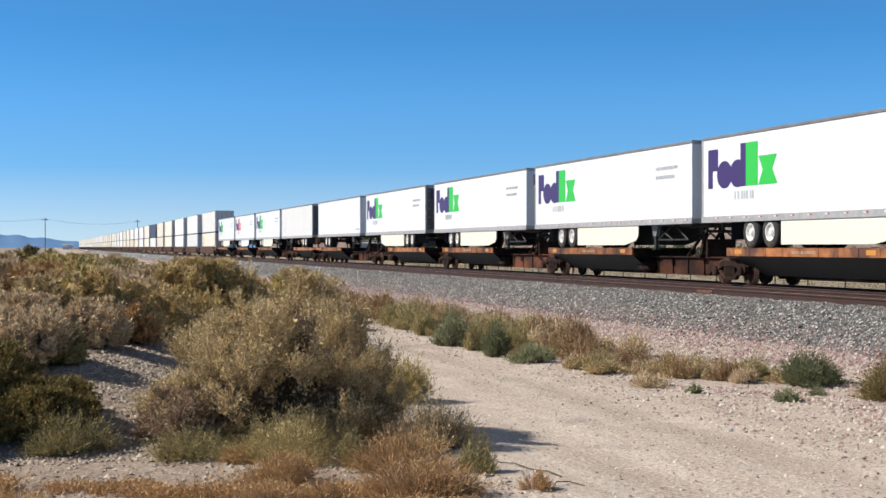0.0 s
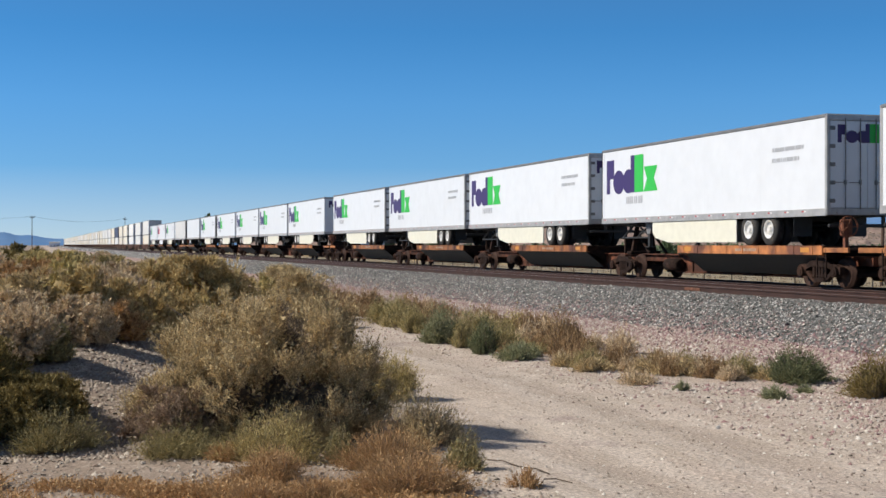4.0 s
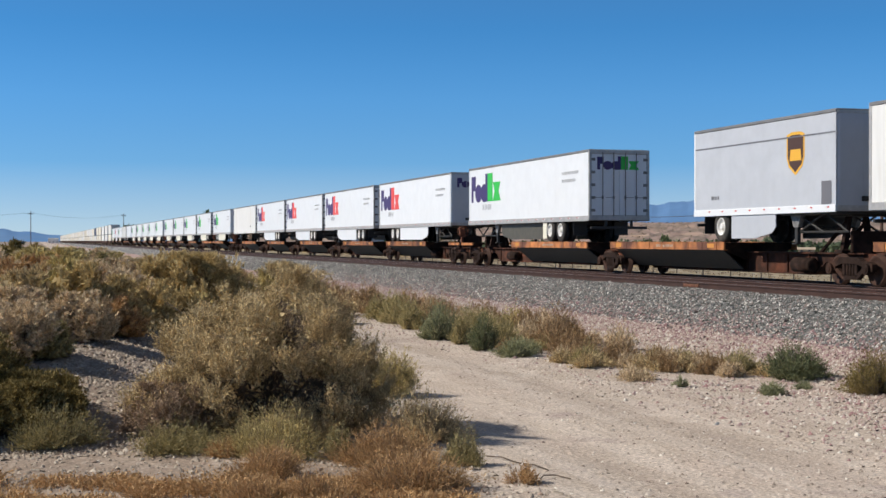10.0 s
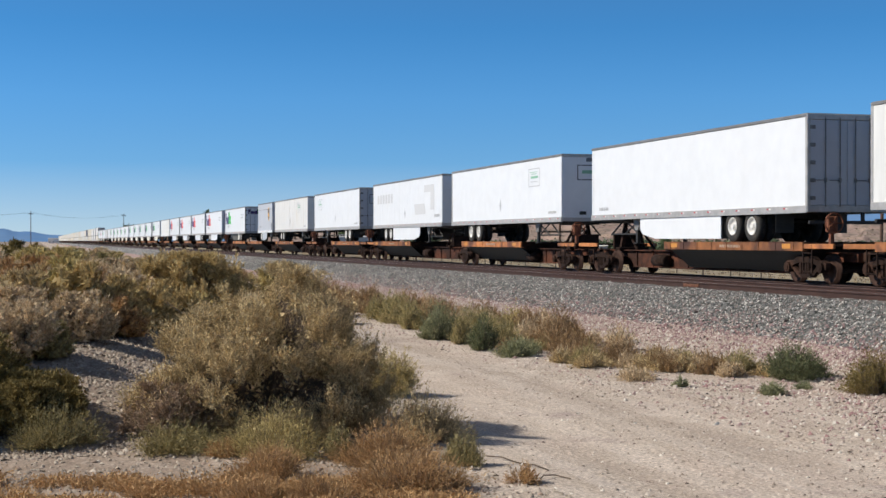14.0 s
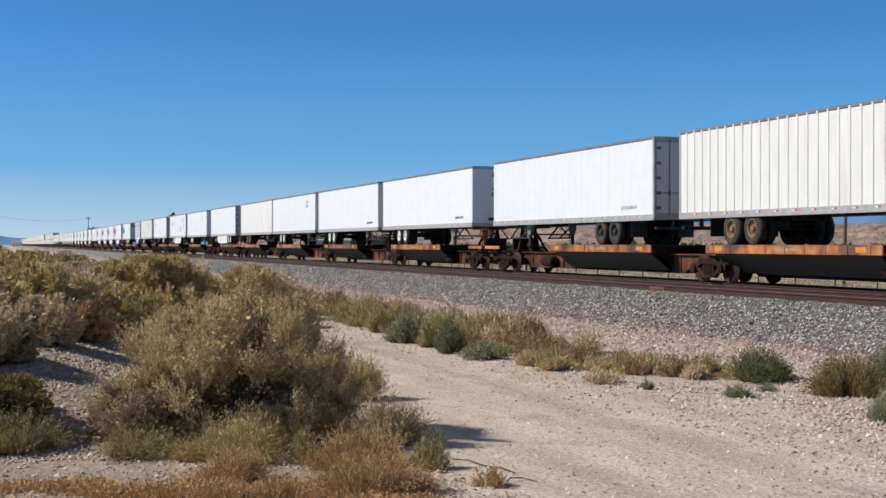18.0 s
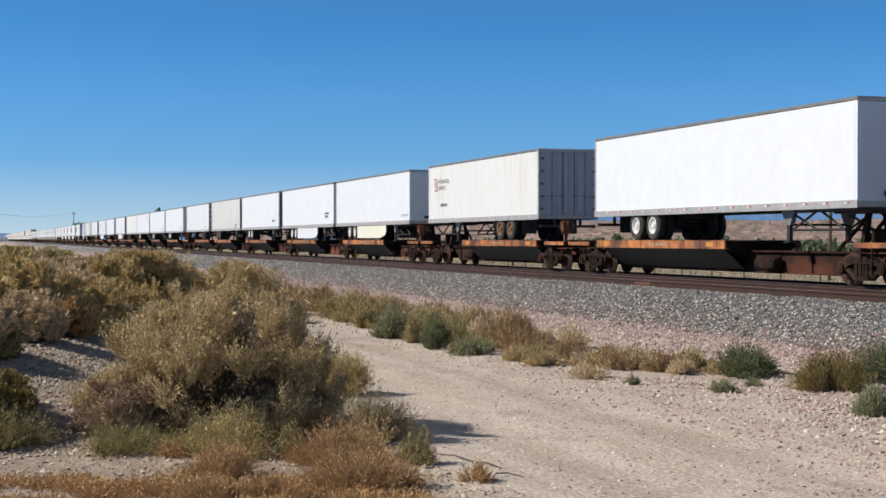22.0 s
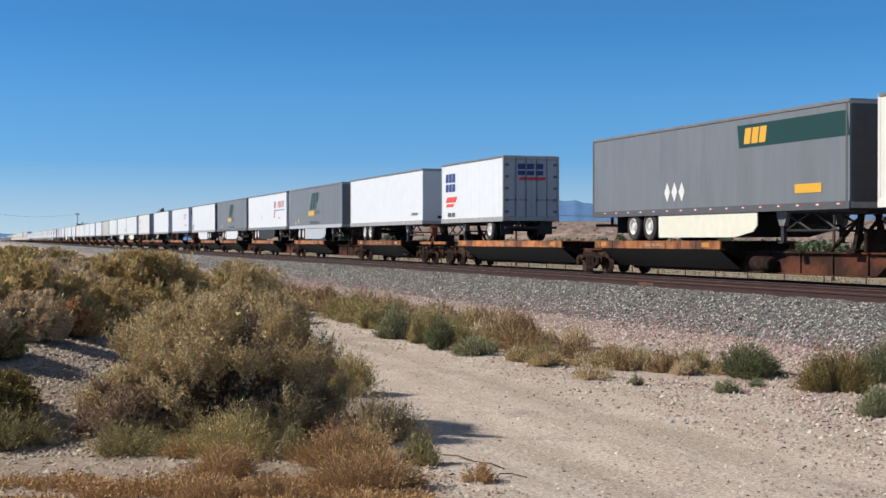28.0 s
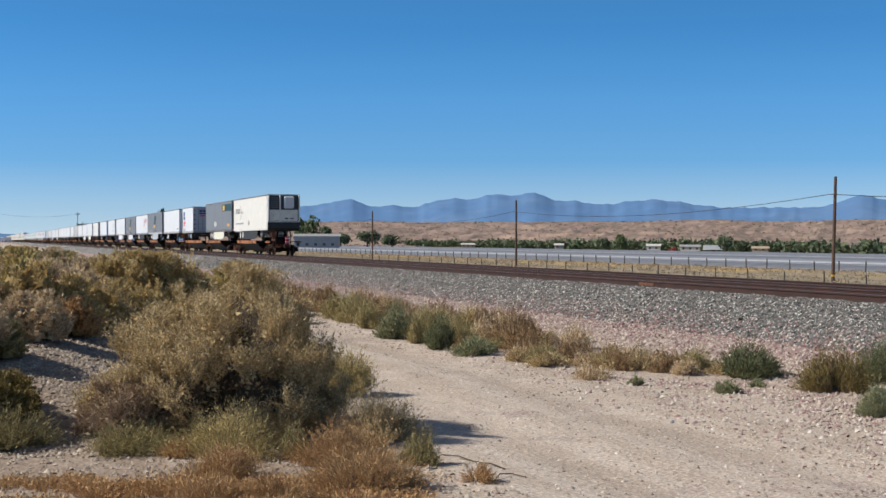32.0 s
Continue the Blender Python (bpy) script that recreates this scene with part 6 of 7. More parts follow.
def stick(points, r):
    """A fallen crooked stick lying on the road."""
    ob = thing("fallen_stick", (0, 0, 0), "dry brown stick lying on the dirt road", "stick", "fallen sticks")
    b = Mesh()
    b.path([(x, y, float(ground_z(x, y)) + r + z) for x, y, z in points], r, 6)
    part("twig", b.done("twig", BARK), ob)
    return ob


stick([(4.20, 13.02, 0.0), (4.27, 12.76, 0.02), (4.33, 12.50, 0.0), (4.42, 12.25, 0.015), (4.48, 12.05, 0.0)], 0.007)
stick([(4.17, 11.45, 0.0), (4.26, 11.58, 0.03), (4.42, 11.70, 0.01), (4.50, 11.54, 0.0)], 0.006)
# low rust-red mats of dry grass over the near ground
mats = np.random.default_rng(61)
for i in range(150):
    x, y = mats.uniform(-1.1, 3.3), 10.2 + 3.0 * mats.uniform(0, 1) ** 1.2
    if y > 12.9 - 0.35 * x or float(wave(x, y, 0.9, 47)) < -0.1:
        continue
    k = mats.uniform(0, 1)
    grass_tuft(x, y, 0.3 + 0.1 * int(k * 4), 0.1 if k < 0.75 else 0.2, STRAW if k < 0.6 else RUSTY, 60 + 20 * int(k * 4), seed=i % 4, lean=0.8)
shrub(-0.40, 20.40, 1.30, 0.72, DRY_GREY, 1.0)
shrub(0.02, 18.70, 0.90, 0.46, OLIVE, 1.0)
shrub(0.50, 20.30, 1.10, 0.66, DRY_GREY, 1.0)
shrub(0.98, 21.90, 1.20, 0.70, GOLDEN, 1.0)
shrub(1.45, 22.70, 1.30, 0.72, GOLDEN, 1.0)
shrub(0.74, 24.30, 1.50, 0.86, RUSTY, 1.0)
shrub(-0.10, 25.40, 1.60, 0.86, DRY_GREY, 1.0)
shrub(0.10, 21.90, 1.10, 0.62, RUSTY, 1.0)
shrub(2.05, 23.60, 1.30, 0.85, GOLDEN, 1.1)
shrub(-0.75, 22.60, 1.40, 0.80, DRY_GREY, 1.0)
shrub(1.25, 27.60, 1.70, 0.95, DRY_GREY, 1.0)
shrub(0.30, 29.20, 1.60, 0.95, OLIVE, 1.0)

# brush on the rise beyond the gravel, thinning into the distance
g = np.random.default_rng(77)
FILL = [shrub_mesh(900 + i, 1.5, 1.0, 5600, 0.072, 0.16, 0.6, 20, m, 0.3, core=7) for i, m in enumerate((GOLDEN, DRY_GREY, OLIVE, SALT, LIME, DEEP, RUSTY))]
FILL_NAME = [m[0].materials[0].name for m in FILL]
FILL_STEM = stems_mesh(900, 1.5, 1.0, 12)
ROW = [weed_mesh(700 + i, 1.6, 1.0, 240, 12, 0.115, m) for i, m in enumerate((GOLDEN, DRY_GREY, OLIVE, SALT, LIME, BLUISH, VERGE))]
ROW_NAME = [m[0].materials[0].name for m in ROW]
made = 0
while made < 150:
    y = 19 + 75 * g.uniform(0, 1) ** 1.5
    x = y * math.tan(radians(g.uniform(-4.5, 11.0)))
    if x > 4.3 + 0.012 * y - 0.6 or (y < 24 and x > 1.6) or (y < 21.5 and x > 0.3):
        continue
    i = int(g.choice(7, p=(0.10, 0.42, 0.14, 0.10, 0.14, 0.04, 0.06)))
    k = g.uniform(0.55, 1.0)
    top = min(1.15 * k, 2.12 - float(ground_z(x, y)) - g.uniform(0.02, 0.4))
    ob = thing("shrub", Matrix.LocRotScale((x, y, float(ground_z(x, y)) - 0.02), Euler((0, 0, g.uniform(0, 6.28))), (k * 1.1, k * 1.1, max(top, 0.3))),
               SHRUB_LABEL[FILL_NAME[i]], "shrub", "desert shrubs")
    part("foliage", FILL[i][0], ob)
    part("twig_frame", FILL[i][1], ob, "bare grey-brown twigs")
    part("stem_frame", FILL_STEM, ob)
    made += 1
# weeds along the foot of the ballast, far down the road
for i in range(74):
    y = 24 + 120 * g.uniform(0, 1) ** 1.4
    x = 9.9 + g.normal(0, 0.75) + 0.01 * y
    if x < 8.9:
        continue
    j = int(g.choice(7, p=(0.1, 0.15, 0.2, 0.0, 0.05, 0.05, 0.45)))
    k = g.uniform(0.4, 0.75)
    ob = thing("weed", Matrix.LocRotScale((x, y, float(ground_z(x, y)) - 0.02), Euler((0, 0, g.uniform(0, 6.28))), (k, k, k * 0.8)), WEED_LABEL[ROW_NAME[j]], "weed", "weeds along the road")
    part("foliage", ROW[j][0], ob)
    part("stalk_frame", ROW[j][1], ob)


FIELD_STRAW = leafy("yellow_field_straw", (0.26, 0.225, 0.185), (0.36, 0.30, 0.24))


# ---- loose stone ----
STONE_GRAVEL = island_stone_material("pale_gravel_stone", [(0.43, 0.35, 0.30), (0.54, 0.46, 0.40), (0.36, 0.25, 0.235), (0.33, 0.195, 0.19), (0.72, 0.67, 0.60)])
STONE_ROAD = island_stone_material("road_pebble_stone", [(0.27, 0.22, 0.18), (0.40, 0.335, 0.28), (0.60, 0.53, 0.46), (0.24, 0.18, 0.155), (0.72, 0.67, 0.60)])
STONE_BEIGE = island_stone_material("beige_rock_stone", [(0.42, 0.35, 0.29), (0.50, 0.43, 0.36), (0.36, 0.27, 0.24), (0.40, 0.28, 0.26), (0.62, 0.56, 0.49)])
STONE_BANK = island_stone_material("loose_bank_stone", [(0.30, 0.25, 0.20), (0.38, 0.32, 0.26), (0.45, 0.385, 0.31), (0.30, 0.225, 0.18), (0.56, 0.49, 0.41)])


def stones_mesh(name, at, size, material, seed):
    """Loose angular stones, all in one mesh: squashed, tilted lumps half sunk in the ground."""
    g = np.random.default_rng(seed)
    n = len(at)
    base = np.array([(1, 0, -0.35), (-1, 0, -0.35), (0, 1, -0.35), (0, -1, -0.35), (0, 0, 1)], float)
    v = base[None] * g.uniform(0.55, 1.25, (n, 5, 1)) * (size[:, None, None] * g.uniform(0.6, 1.2, (n, 1, 3)) * (1, 1, 0.75))
    ang = g.uniform(0, 6.283, n)
    c, s = np.cos(ang)[:, None], np.sin(ang)[:, None]
    x, y, z = v[..., 0], v[..., 1], v[..., 2]
    x, y = x * c - y * s, x * s + y * c
    t = g.normal(0, 0.4, n)
    c, s = np.cos(t)[:, None], np.sin(t)[:, None]
    y, z = y * c - z * s, y * s + z * c
    v = np.stack([x, y, z], -1) + at[:, None]
    f = np.array([(0, 2, 4), (2, 1, 4), (1, 3, 4), (3, 0, 4), ])
    return fast_mesh(name, v.reshape(-1, 3), (f[None] + np.arange(n)[:, None, None] * 5).reshape(-1, 3), [material])


def scatter(n, xa, xb, ya, yb, seed, bias=1.8):
    g = np.random.default_rng(seed)
    return g.uniform(xa, xb, n), ya + (yb - ya) * g.uniform(0, 1, n) ** bias, g


x, y, g = scatter(80000, 14.3, 16.5, 18, 110, 31)
thing("ballast_stones", (0, 0, 0), "loose grey crushed stones on the ballast slope", "gravel", kind="stuff",
      mesh=stones_mesh("ballast_stones", np.stack([x, y, ballast_z(x, y) + 0.010], 1), g.uniform(0.017, 0.038, len(x)), STONE_GREY, 1))
x, y, g = scatter(60000, 11.6, 15.2, 16, 90, 32)
keep = g.uniform(0, 1, len(x)) < np.exp(-((x - 13.8) / 0.95) ** 2)
x, y = x[keep], y[keep]
thing("pink_stones", (0, 0, 0), "pinkish stones along the foot of the ballast", "gravel", kind="stuff",
      mesh=stones_mesh("pink_stones", np.stack([x, y, np.maximum(ballast_z(x, y), ground_z(x, y)) + 0.012], 1), g.uniform(0.02, 0.05, len(x)), STONE_PINK, 2))
x, y, g = scatter(72000, 7.5, 14.0, 10, 50, 33, 1.5)
keep = g.uniform(0, 1, len(x)) < 0.12 + 0.88 * (wave(x, y, 3.5, 44) > -0.1) * smooth(8, 10.5, x)
x, y = x[keep], y[keep]
thing("pale_gravel", (0, 0, 0), "pale gravel scattered beside the road", "gravel", kind="stuff",
      mesh=stones_mesh("pale_gravel", np.stack([x, y, ground_z(x, y) + 0.006], 1), 0.012 + 0.042 * g.uniform(0, 1, len(x)) ** 2.5, STONE_GRAVEL, 3))
x, y, g = scatter(17000, 11.0, 14.2, 15, 60, 38, 1.5)
thing("beige_rocks", (0, 0, 0), "beige rocks below the ballast", "gravel", kind="stuff",
      mesh=stones_mesh("beige_rocks", np.stack([x, y, np.maximum(ballast_z(x, y), ground_z(x, y)) + 0.012], 1), g.uniform(0.018, 0.055, len(x)), STONE_BEIGE, 6))
x, y, g = scatter(60000, -3.0, 4.2, 10.5, 28, 34, 1.2)
keep = g.uniform(0, 1, len(x)) < 0.2 + 0.8 * (y > 14.2) * (x < 3.2)
x, y = x[keep], y[keep]
thing("bank_gravel", (0, 0, 0), "grey-brown gravel on the bank among the shrubs", "gravel", kind="stuff",
      mesh=stones_mesh("bank_gravel", np.stack([x, y, ground_z(x, y) + 0.006], 1), 0.012 + 0.032 * g.uniform(0, 1, len(x)) ** 2, STONE_BANK, 4))
x, y, g = scatter(34000, 3.0, 13.0, 10.0, 42, 35, 1.5)
keep = g.uniform(0, 1, len(x)) < 0.25 + 0.75 * smooth(5, 9, x) * (wave(x, y, 2.2, 45) > -0.3)
x, y = x[keep], y[keep]
thing("road_pebbles", (0, 0, 0), "small pebbles on the dirt road", "gravel", kind="stuff",
      mesh=stones_mesh("road_pebbles", np.stack([x, y, ground_z(x, y) + 0.003], 1), 0.007 + 0.022 * g.uniform(0, 1, len(x)) ** 2.5, STONE_ROAD, 5))
x, y, g = scatter(5200, 28.5, 62, 28, 260, 36, 1.5)
h = g.uniform(0.05, 0.17, len(x)) * (0.6 + 0.5 * (wave(x, y, 14, 66) > 0.1))
k = 9
px, py = np.repeat(x, k) + g.normal(0, 0.16, len(x) * k), np.repeat(y, k) + g.normal(0, 0.16, len(x) * k)
at = np.stack([px, py, FIELD + field_drop(px) + np.repeat(h, k) * g.uniform(0, 0.5, len(px))], 1)
v, f = leaf_quads(g, at, np.tile((0, 0, 1.0), (len(px), 1)), 0.13, 0.2)
thing("field_grass", (0, 0, 0), "dry yellow grass on the field beyond the track", "grass", kind="stuff", mesh=fast_mesh("field_grass", v, f, [FIELD_STRAW]))


# ---- beyond the track: poles, fences, panels, trees, hills ----
def pole_mesh(h, r):
    b = Mesh()
    b.tube((0, 0, -0.4), (0, 0, h * 0.5), r, r * 0.9, 10)
    b.tube((0, 0, h * 0.5), (0, 0, h), r * 0.9, r * 0.78, 10)
    return b.done("pole_shaft", POLE_WOOD)


def wire_between(name, p, q, sag, r, parent_pose):
    b = Mesh()
    p, q = Vector(p), Vector(q)
    n = 14
    pts = [p.lerp(q, i / n) - Vector((0, 0, sag * 4 * (i / n) * (1 - i / n))) for i in range(n + 1)]
    b.path(pts, r, 4)
    return b.done(name, WIRE)


POLE_X, POLE_H = 42.9, 5.7
pole_y = [65.1 + 47.5 * k for k in range(-2, 7)]
shaft = pole_mesh(POLE_H, 0.10)
for k, y in enumerate(pole_y):
    h = 0.06 if k == 2 else 0.0
    p = thing("line_pole", pose(POLE_X, y, FIELD, 0, 1.6 if k == 2 else 0, 0), "weathered brown wooden line pole in dry grass", "utility pole", "line poles along the track")
    part("pole_shaft", shaft, p)
    if k == 2:
        part("pole_band", Mesh().tube((0, 0, 0.35), (0, 0, 0.45), 0.106, n=10).done("pole_band", GOLD), p, "yellow band")
    w = Mesh().tube((-0.2, 0, POLE_H - 0.95), (0, 0, POLE_H - 0.95), 0.035, n=6)
    part("bracket", w.done("bracket", HINGE), p)
for a, b_ in zip(pole_y, pole_y[1:]):
    wire = wire_between("wire", (0, 0, 0), (0, b_ - a, 0), 0.75, 0.018, None)
    thing("overhead_wire", (POLE_X - 0.2, a, FIELD + POLE_H - 0.95), "dark sagging wire between the line poles", "wire", "line wires", mesh=wire)


def fence(x, ya, yb, step, h, r, label):
    f = thing("wire_fence", (x, ya, float(FIELD + field_drop(x))), label, "fence", "field fences")
    post = Mesh().tube((0, 0, -0.2), (0, 0, h), r, r * 0.9, 6).done("post", POST)
    n = int((yb - ya) / step)
    rnd = random.Random(int(x))
    for i in range(n + 1):
        part("post", post, f, at=pose(rnd.uniform(-0.05, 0.05), i * step, rnd.uniform(-0.08, 0.05), rnd.uniform(-2, 2), rnd.uniform(-2, 2), 0))
    for z in (0.45, 0.8, 1.1):
        if z < h:
            part("fence_wire", Mesh().tube((0, 0, z), (0, n * step, z), 0.006, n=4).done("fence_wire", WIRE), f)


fence(39.0, 24, 150, 3.6, 0.75, 0.04, "low wire fence with thin posts in dry grass")
fence(60.5, 40, 470, 3.4, 0.8, 0.055, "wire fence with dark wooden posts")

COVER = mat("grey_crop_cover", (0.235, 0.24, 0.255), 0.55, var=0.15, scale=0.4, per=0.34)


COVER_PALE = mat("pale_crop_cover", (0.52, 0.52, 0.515), 0.5, var=0.12, scale=0.4, per=0.15)


def cover_row_mesh(n, w, step, skin):
    """A long low tunnel of grey sheet over hoops, pulled tight between them."""
    b = Mesh()
    ring = [(-w / 2 * math.cos(a), 0.38 * math.sin(a)) for a in np.linspace(0, math.pi, 7)]
    v, f = [], []
    k = int(n / step) * 2
    for i in range(k + 1):
        y, q = i * step / 2, 1.0 if i % 2 == 0 else 0.86
        v += [(x * (0.985 + 0.015 * q), y, z * q) for x, z in ring]
    for i in range(k):
        f += [(i * 7 + t, i * 7 + t + 1, i * 7 + t + 8, i * 7 + t + 7) for t in range(6)]
    return b.add(v, f).done("cover_sheet", skin)


row_a = cover_row_mesh(1100, 7.6, 5.0, COVER)
row_b = cover_row_mesh(1100, 7.6, 5.0, COVER_PALE)
for i in range(26):
    x = 66.5 + i * 9.0
    z = float(FIELD + field_drop(x))
    thing("crop_cover_row", (x, 60 + i * 6, z), "long low row of grey crop cover in the valley field", "crop cover", "crop cover rows", mesh=row_b if i in (2, 9) else row_a)


def tree_parts(seed, w, h):
    """Trunk and crown of a small broad tree; the crown is many leaf clumps on a forked frame."""
    g = np.random.default_rng(seed)
    b = Mesh()
    b.tube((0, 0, -0.3), (0.05, 0, h * 0.35), 0.045 * h, 0.03 * h, 8)
    cen = []
    for i in range(9):
        a, r = g.uniform(0, 6.283), g.uniform(0.1, 0.36) * w
        e = Vector((math.cos(a) * r, math.sin(a) * r, h * g.uniform(0.42, 0.86)))
        b.tube((0.05, 0, h * g.uniform(0.2, 0.36)), e, 0.02 * h, 0.006 * h, 5)
        cen.append(e)
    trunk = b.done("trunk", BARK)
    n = 800
    pick = g.choice(9, n)
    c = np.array([tuple(e) for e in cen])[pick]
    d = unit(g.normal(0, 1, (n, 3)))
    at = c + d * (g.uniform(0.45, 1.0, (n, 1)) ** 0.5) * g.uniform(0.16, 0.24, 9)[pick][:, None] * w * np.array([1.0, 1.0, 0.8])
    at[:, 2] = np.clip(at[:, 2] - 0.12 * h, h * 0.06, h)
    v, f = leaf_quads(g, at, unit(g.normal(0, 1, d.shape)), 0.07 * h + 0.14, 0.5, d)
    return trunk, fast_mesh("crown", v, f, [random.choice(TREE_GREENS)])


TREE_GREENS = [leafy("tree_leaves_dark", (0.05, 0.082, 0.048), (0.085, 0.12, 0.068)), leafy("tree_leaves", (0.075, 0.115, 0.06), (0.12, 0.16, 0.085)),
               leafy("tree_leaves_grey", (0.070, 0.105, 0.072), (0.118, 0.155, 0.102))]
KINDS = [tree_parts(300 + i, 6.0, 5.0) for i in range(5)]
g = np.random.default_rng(15)


def tree(x, y, s, sz, label="green broadleaf tree at the edge of the fields", group="valley trees"):
    k = KINDS[int(g.integers(0, 5))]
    t = thing("tree", Matrix.LocRotScale((x, y, float(FIELD + field_drop(x))), Euler((0, 0, g.uniform(0, 6.28))), (s, s, sz)), label, "tree", group)
    part("trunk", k[0], t)
    part("crown", k[1], t)
    return t


y = 330.0
while y < 1250:
    tree(311 + g.uniform(-6, 8), y, g.uniform(0.8, 1.5), g.uniform(0.75, 1.25))
    y += g.uniform(8, 16)
for az, d, s, sz in ((12.3, 560, 1.9, 2.7), (12.9, 600, 1.6, 2.0), (13.7, 820, 2.3, 1.7), (14.8, 820, 3.0, 2.1), (15.8, 850, 2.8, 1.8), (25.1, 690, 1.3, 1.95), (24.4, 700, 1.2, 1.4), (29.2, 600, 1.5, 1.55)):
    tree(d * math.sin(radians(az)), d * math.cos(radians(az)), s, sz, "tall dark green tree standing above the others")
for az, d, s, sz in ((6.75, 320, 1.0, 1.95), (6.1, 330, 1.4, 1.75), (3.6, 420, 1.5, 1.6)):
    tree(d * math.sin(radians(az)), d * math.cos(radians(az)), s, sz, "tall dark green tree beyond the railway")
# a low belt of woods behind, too dense to count
n, each = 700, 86
x, yy = 306 + 84 * g.uniform(0, 1, n) ** 1.6, 270 + 1800 * g.uniform(0, 1, n) ** 1.3
ww, hh = g.uniform(5.5, 10.5, n), g.uniform(3.4, 6.0, n) * (0.45 + 0.55 * smooth(300, 560, yy))
d = unit(g.normal(0, 1, (n, each, 3)) * (1, 1, 0.9))
rr = g.uniform(0.7, 1.05, (n, each, 1)) * (1 + 0.18 * np.sin(4 * d[..., :1] + 5 * d[..., 1:2] + np.arange(n)[:, None, None]))
at = np.stack([x, yy, FIELD + field_drop(x) + hh * 0.5], 1)[:, None] + d * rr * np.stack([ww, ww, hh], 1)[:, None] * 0.5
at, d = at.reshape(-1, 3), d.reshape(-1, 3)
v, f = leaf_quads(g, at, unit(g.normal(0, 1, d.shape)), 1.5, 0.5, d)
thing("woods", (0, 0, 0), "dense belt of green trees along the valley", "woods", kind="stuff", mesh=fast_mesh("woods", v, f, [TREE_GREENS[2]]))


def hill_material():
    """Tan and pink eroded earth, dotted with dark scrub, with paler scars."""
    m = mat("desert_hill", (0.31, 0.222, 0.186), 0.95, var=0.12, scale=0.03, col2=(0.21, 0.165, 0.13), col2_at=(0.45, 0.60), scale2=0.10)
    n, l = m.node_tree.nodes, m.node_tree.links
    b = n["Principled BSDF"]
    src = b.inputs["Base Color"].links[0].from_socket
    tc = n.new("ShaderNodeTexCoord")
    mp = n.new("ShaderNodeMapping")
    mp.inputs["Scale"].default_value = (0.012, 0.012, 0.16)
    l.new(tc.outputs["Object"], mp.inputs["Vector"])
    nz = n.new("ShaderNodeTexNoise")
    nz.inputs["Scale"].default_value, nz.inputs["Detail"].default_value = 1.0, 5
    l.new(mp.outputs[0], nz.inputs["Vector"])
    r = n.new("ShaderNodeMapRange")
    r.inputs[1].default_value, r.inputs[2].default_value, r.inputs[4].default_value = 0.56, 0.70, 0.7
    l.new(nz.outputs[0], r.inputs[0])
    mx = n.new("ShaderNodeMix")
    mx.data_type = "RGBA"
    l.new(r.outputs[0], mx.inputs[0])
    l.new(src, mx.inputs[6])
    mx.inputs[7].default_value = (0.46, 0.33, 0.25, 1)
    l.new(mx.outputs[2], b.inputs["Base Color"])
    return m


def terrain(name, label, a0, a1, na, r0, r1, nr, zfun, material):
    """A relief sheet in a fan round the eye's place: azimuths in degrees, distances in metres."""
    az, rr = np.meshgrid(np.radians(np.linspace(a0, a1, na)), np.linspace(r0, r1, nr))
    x, y = rr * np.sin(az), rr * np.cos(az)
    z = zfun(x, y, np.degrees(az), (rr - r0) / (r1 - r0))
    v = np.stack([x, y, z], -1).reshape(-1, 3)
    i = (np.arange(nr - 1)[:, None] * na + np.arange(na - 1)[None]).reshape(-1)
    me = fast_mesh(name, v, np.stack([i, i + 1, i + 1 + na, i + na], 1), [material])
    me.polygons.foreach_set("use_smooth", [True] * len(me.polygons))
    return thing(name, (0, 0, 0), label, "hills", kind="structure", mesh=me)


def hill_z(x, y, az, t):
    gully = np.abs(wave(x, y, 80, 71)) * 4.0 + np.abs(wave(x, y, 30, 72)) * 2.2 + np.abs(wave(x, y, 14, 74)) * 1.0
    crest = 21.5 + 0.5 * wave(az * 30, 0 * az, 130, 73) + 1.2 * np.exp(-((az - 29) / 3.0) ** 2) + 1.0 * np.exp(-((az - 36) / 3.0) ** 2)
    return -4 + (crest + 3.5) * smooth(0.0, 0.75, t) - gully * smooth(0.05, 0.4, t) * (1 - smooth(0.6, 0.9, t))


terrain("desert_hills", "low eroded tan and pink desert hills", 8, 60, 700, 1000, 1560, 90, hill_z, hill_material())

HILL_SCRUB = leafy("hill_scrub_leaves", (0.155, 0.135, 0.10), (0.21, 0.18, 0.14))
# dark scrub dotted over the hills
n = 24000
az, t = g.uniform(8, 60, n), g.uniform(0.02, 0.85, n)
rr = 1000 + 560 * t
x, y = rr * np.sin(np.radians(az)), rr * np.cos(np.radians(az))
keep = g.uniform(0, 1, n) < 0.25 + 0.75 * (wave(x, y, 70, 91) > -0.1)
x, y, az, t = x[keep], y[keep], az[keep], t[keep]
v, f = leaf_quads(g, np.stack([x, y, hill_z(x, y, az, t) - 0.2], 1), np.tile((0, 0, 1.0), (len(x), 1)), 0.85, 0.8)
thing("hill_scrub", (0, 0, 0), "dark scrub dotted over the tan hills", "scrub", kind="stuff", mesh=fast_mesh("hill_scrub", v, f, [HILL_SCRUB]))

# haze over the far ranges is put into this blue colour and its glow
HAZE_BLUE = mat("hazy_far_mountain", (0.074, 0.142, 0.262), 1.0, var=0.05, scale=0.008, col2=(0.085, 0.15, 0.26), col2_at=(0.48, 0.62), scale2=0.005, emit=0.75, spec=0.0)


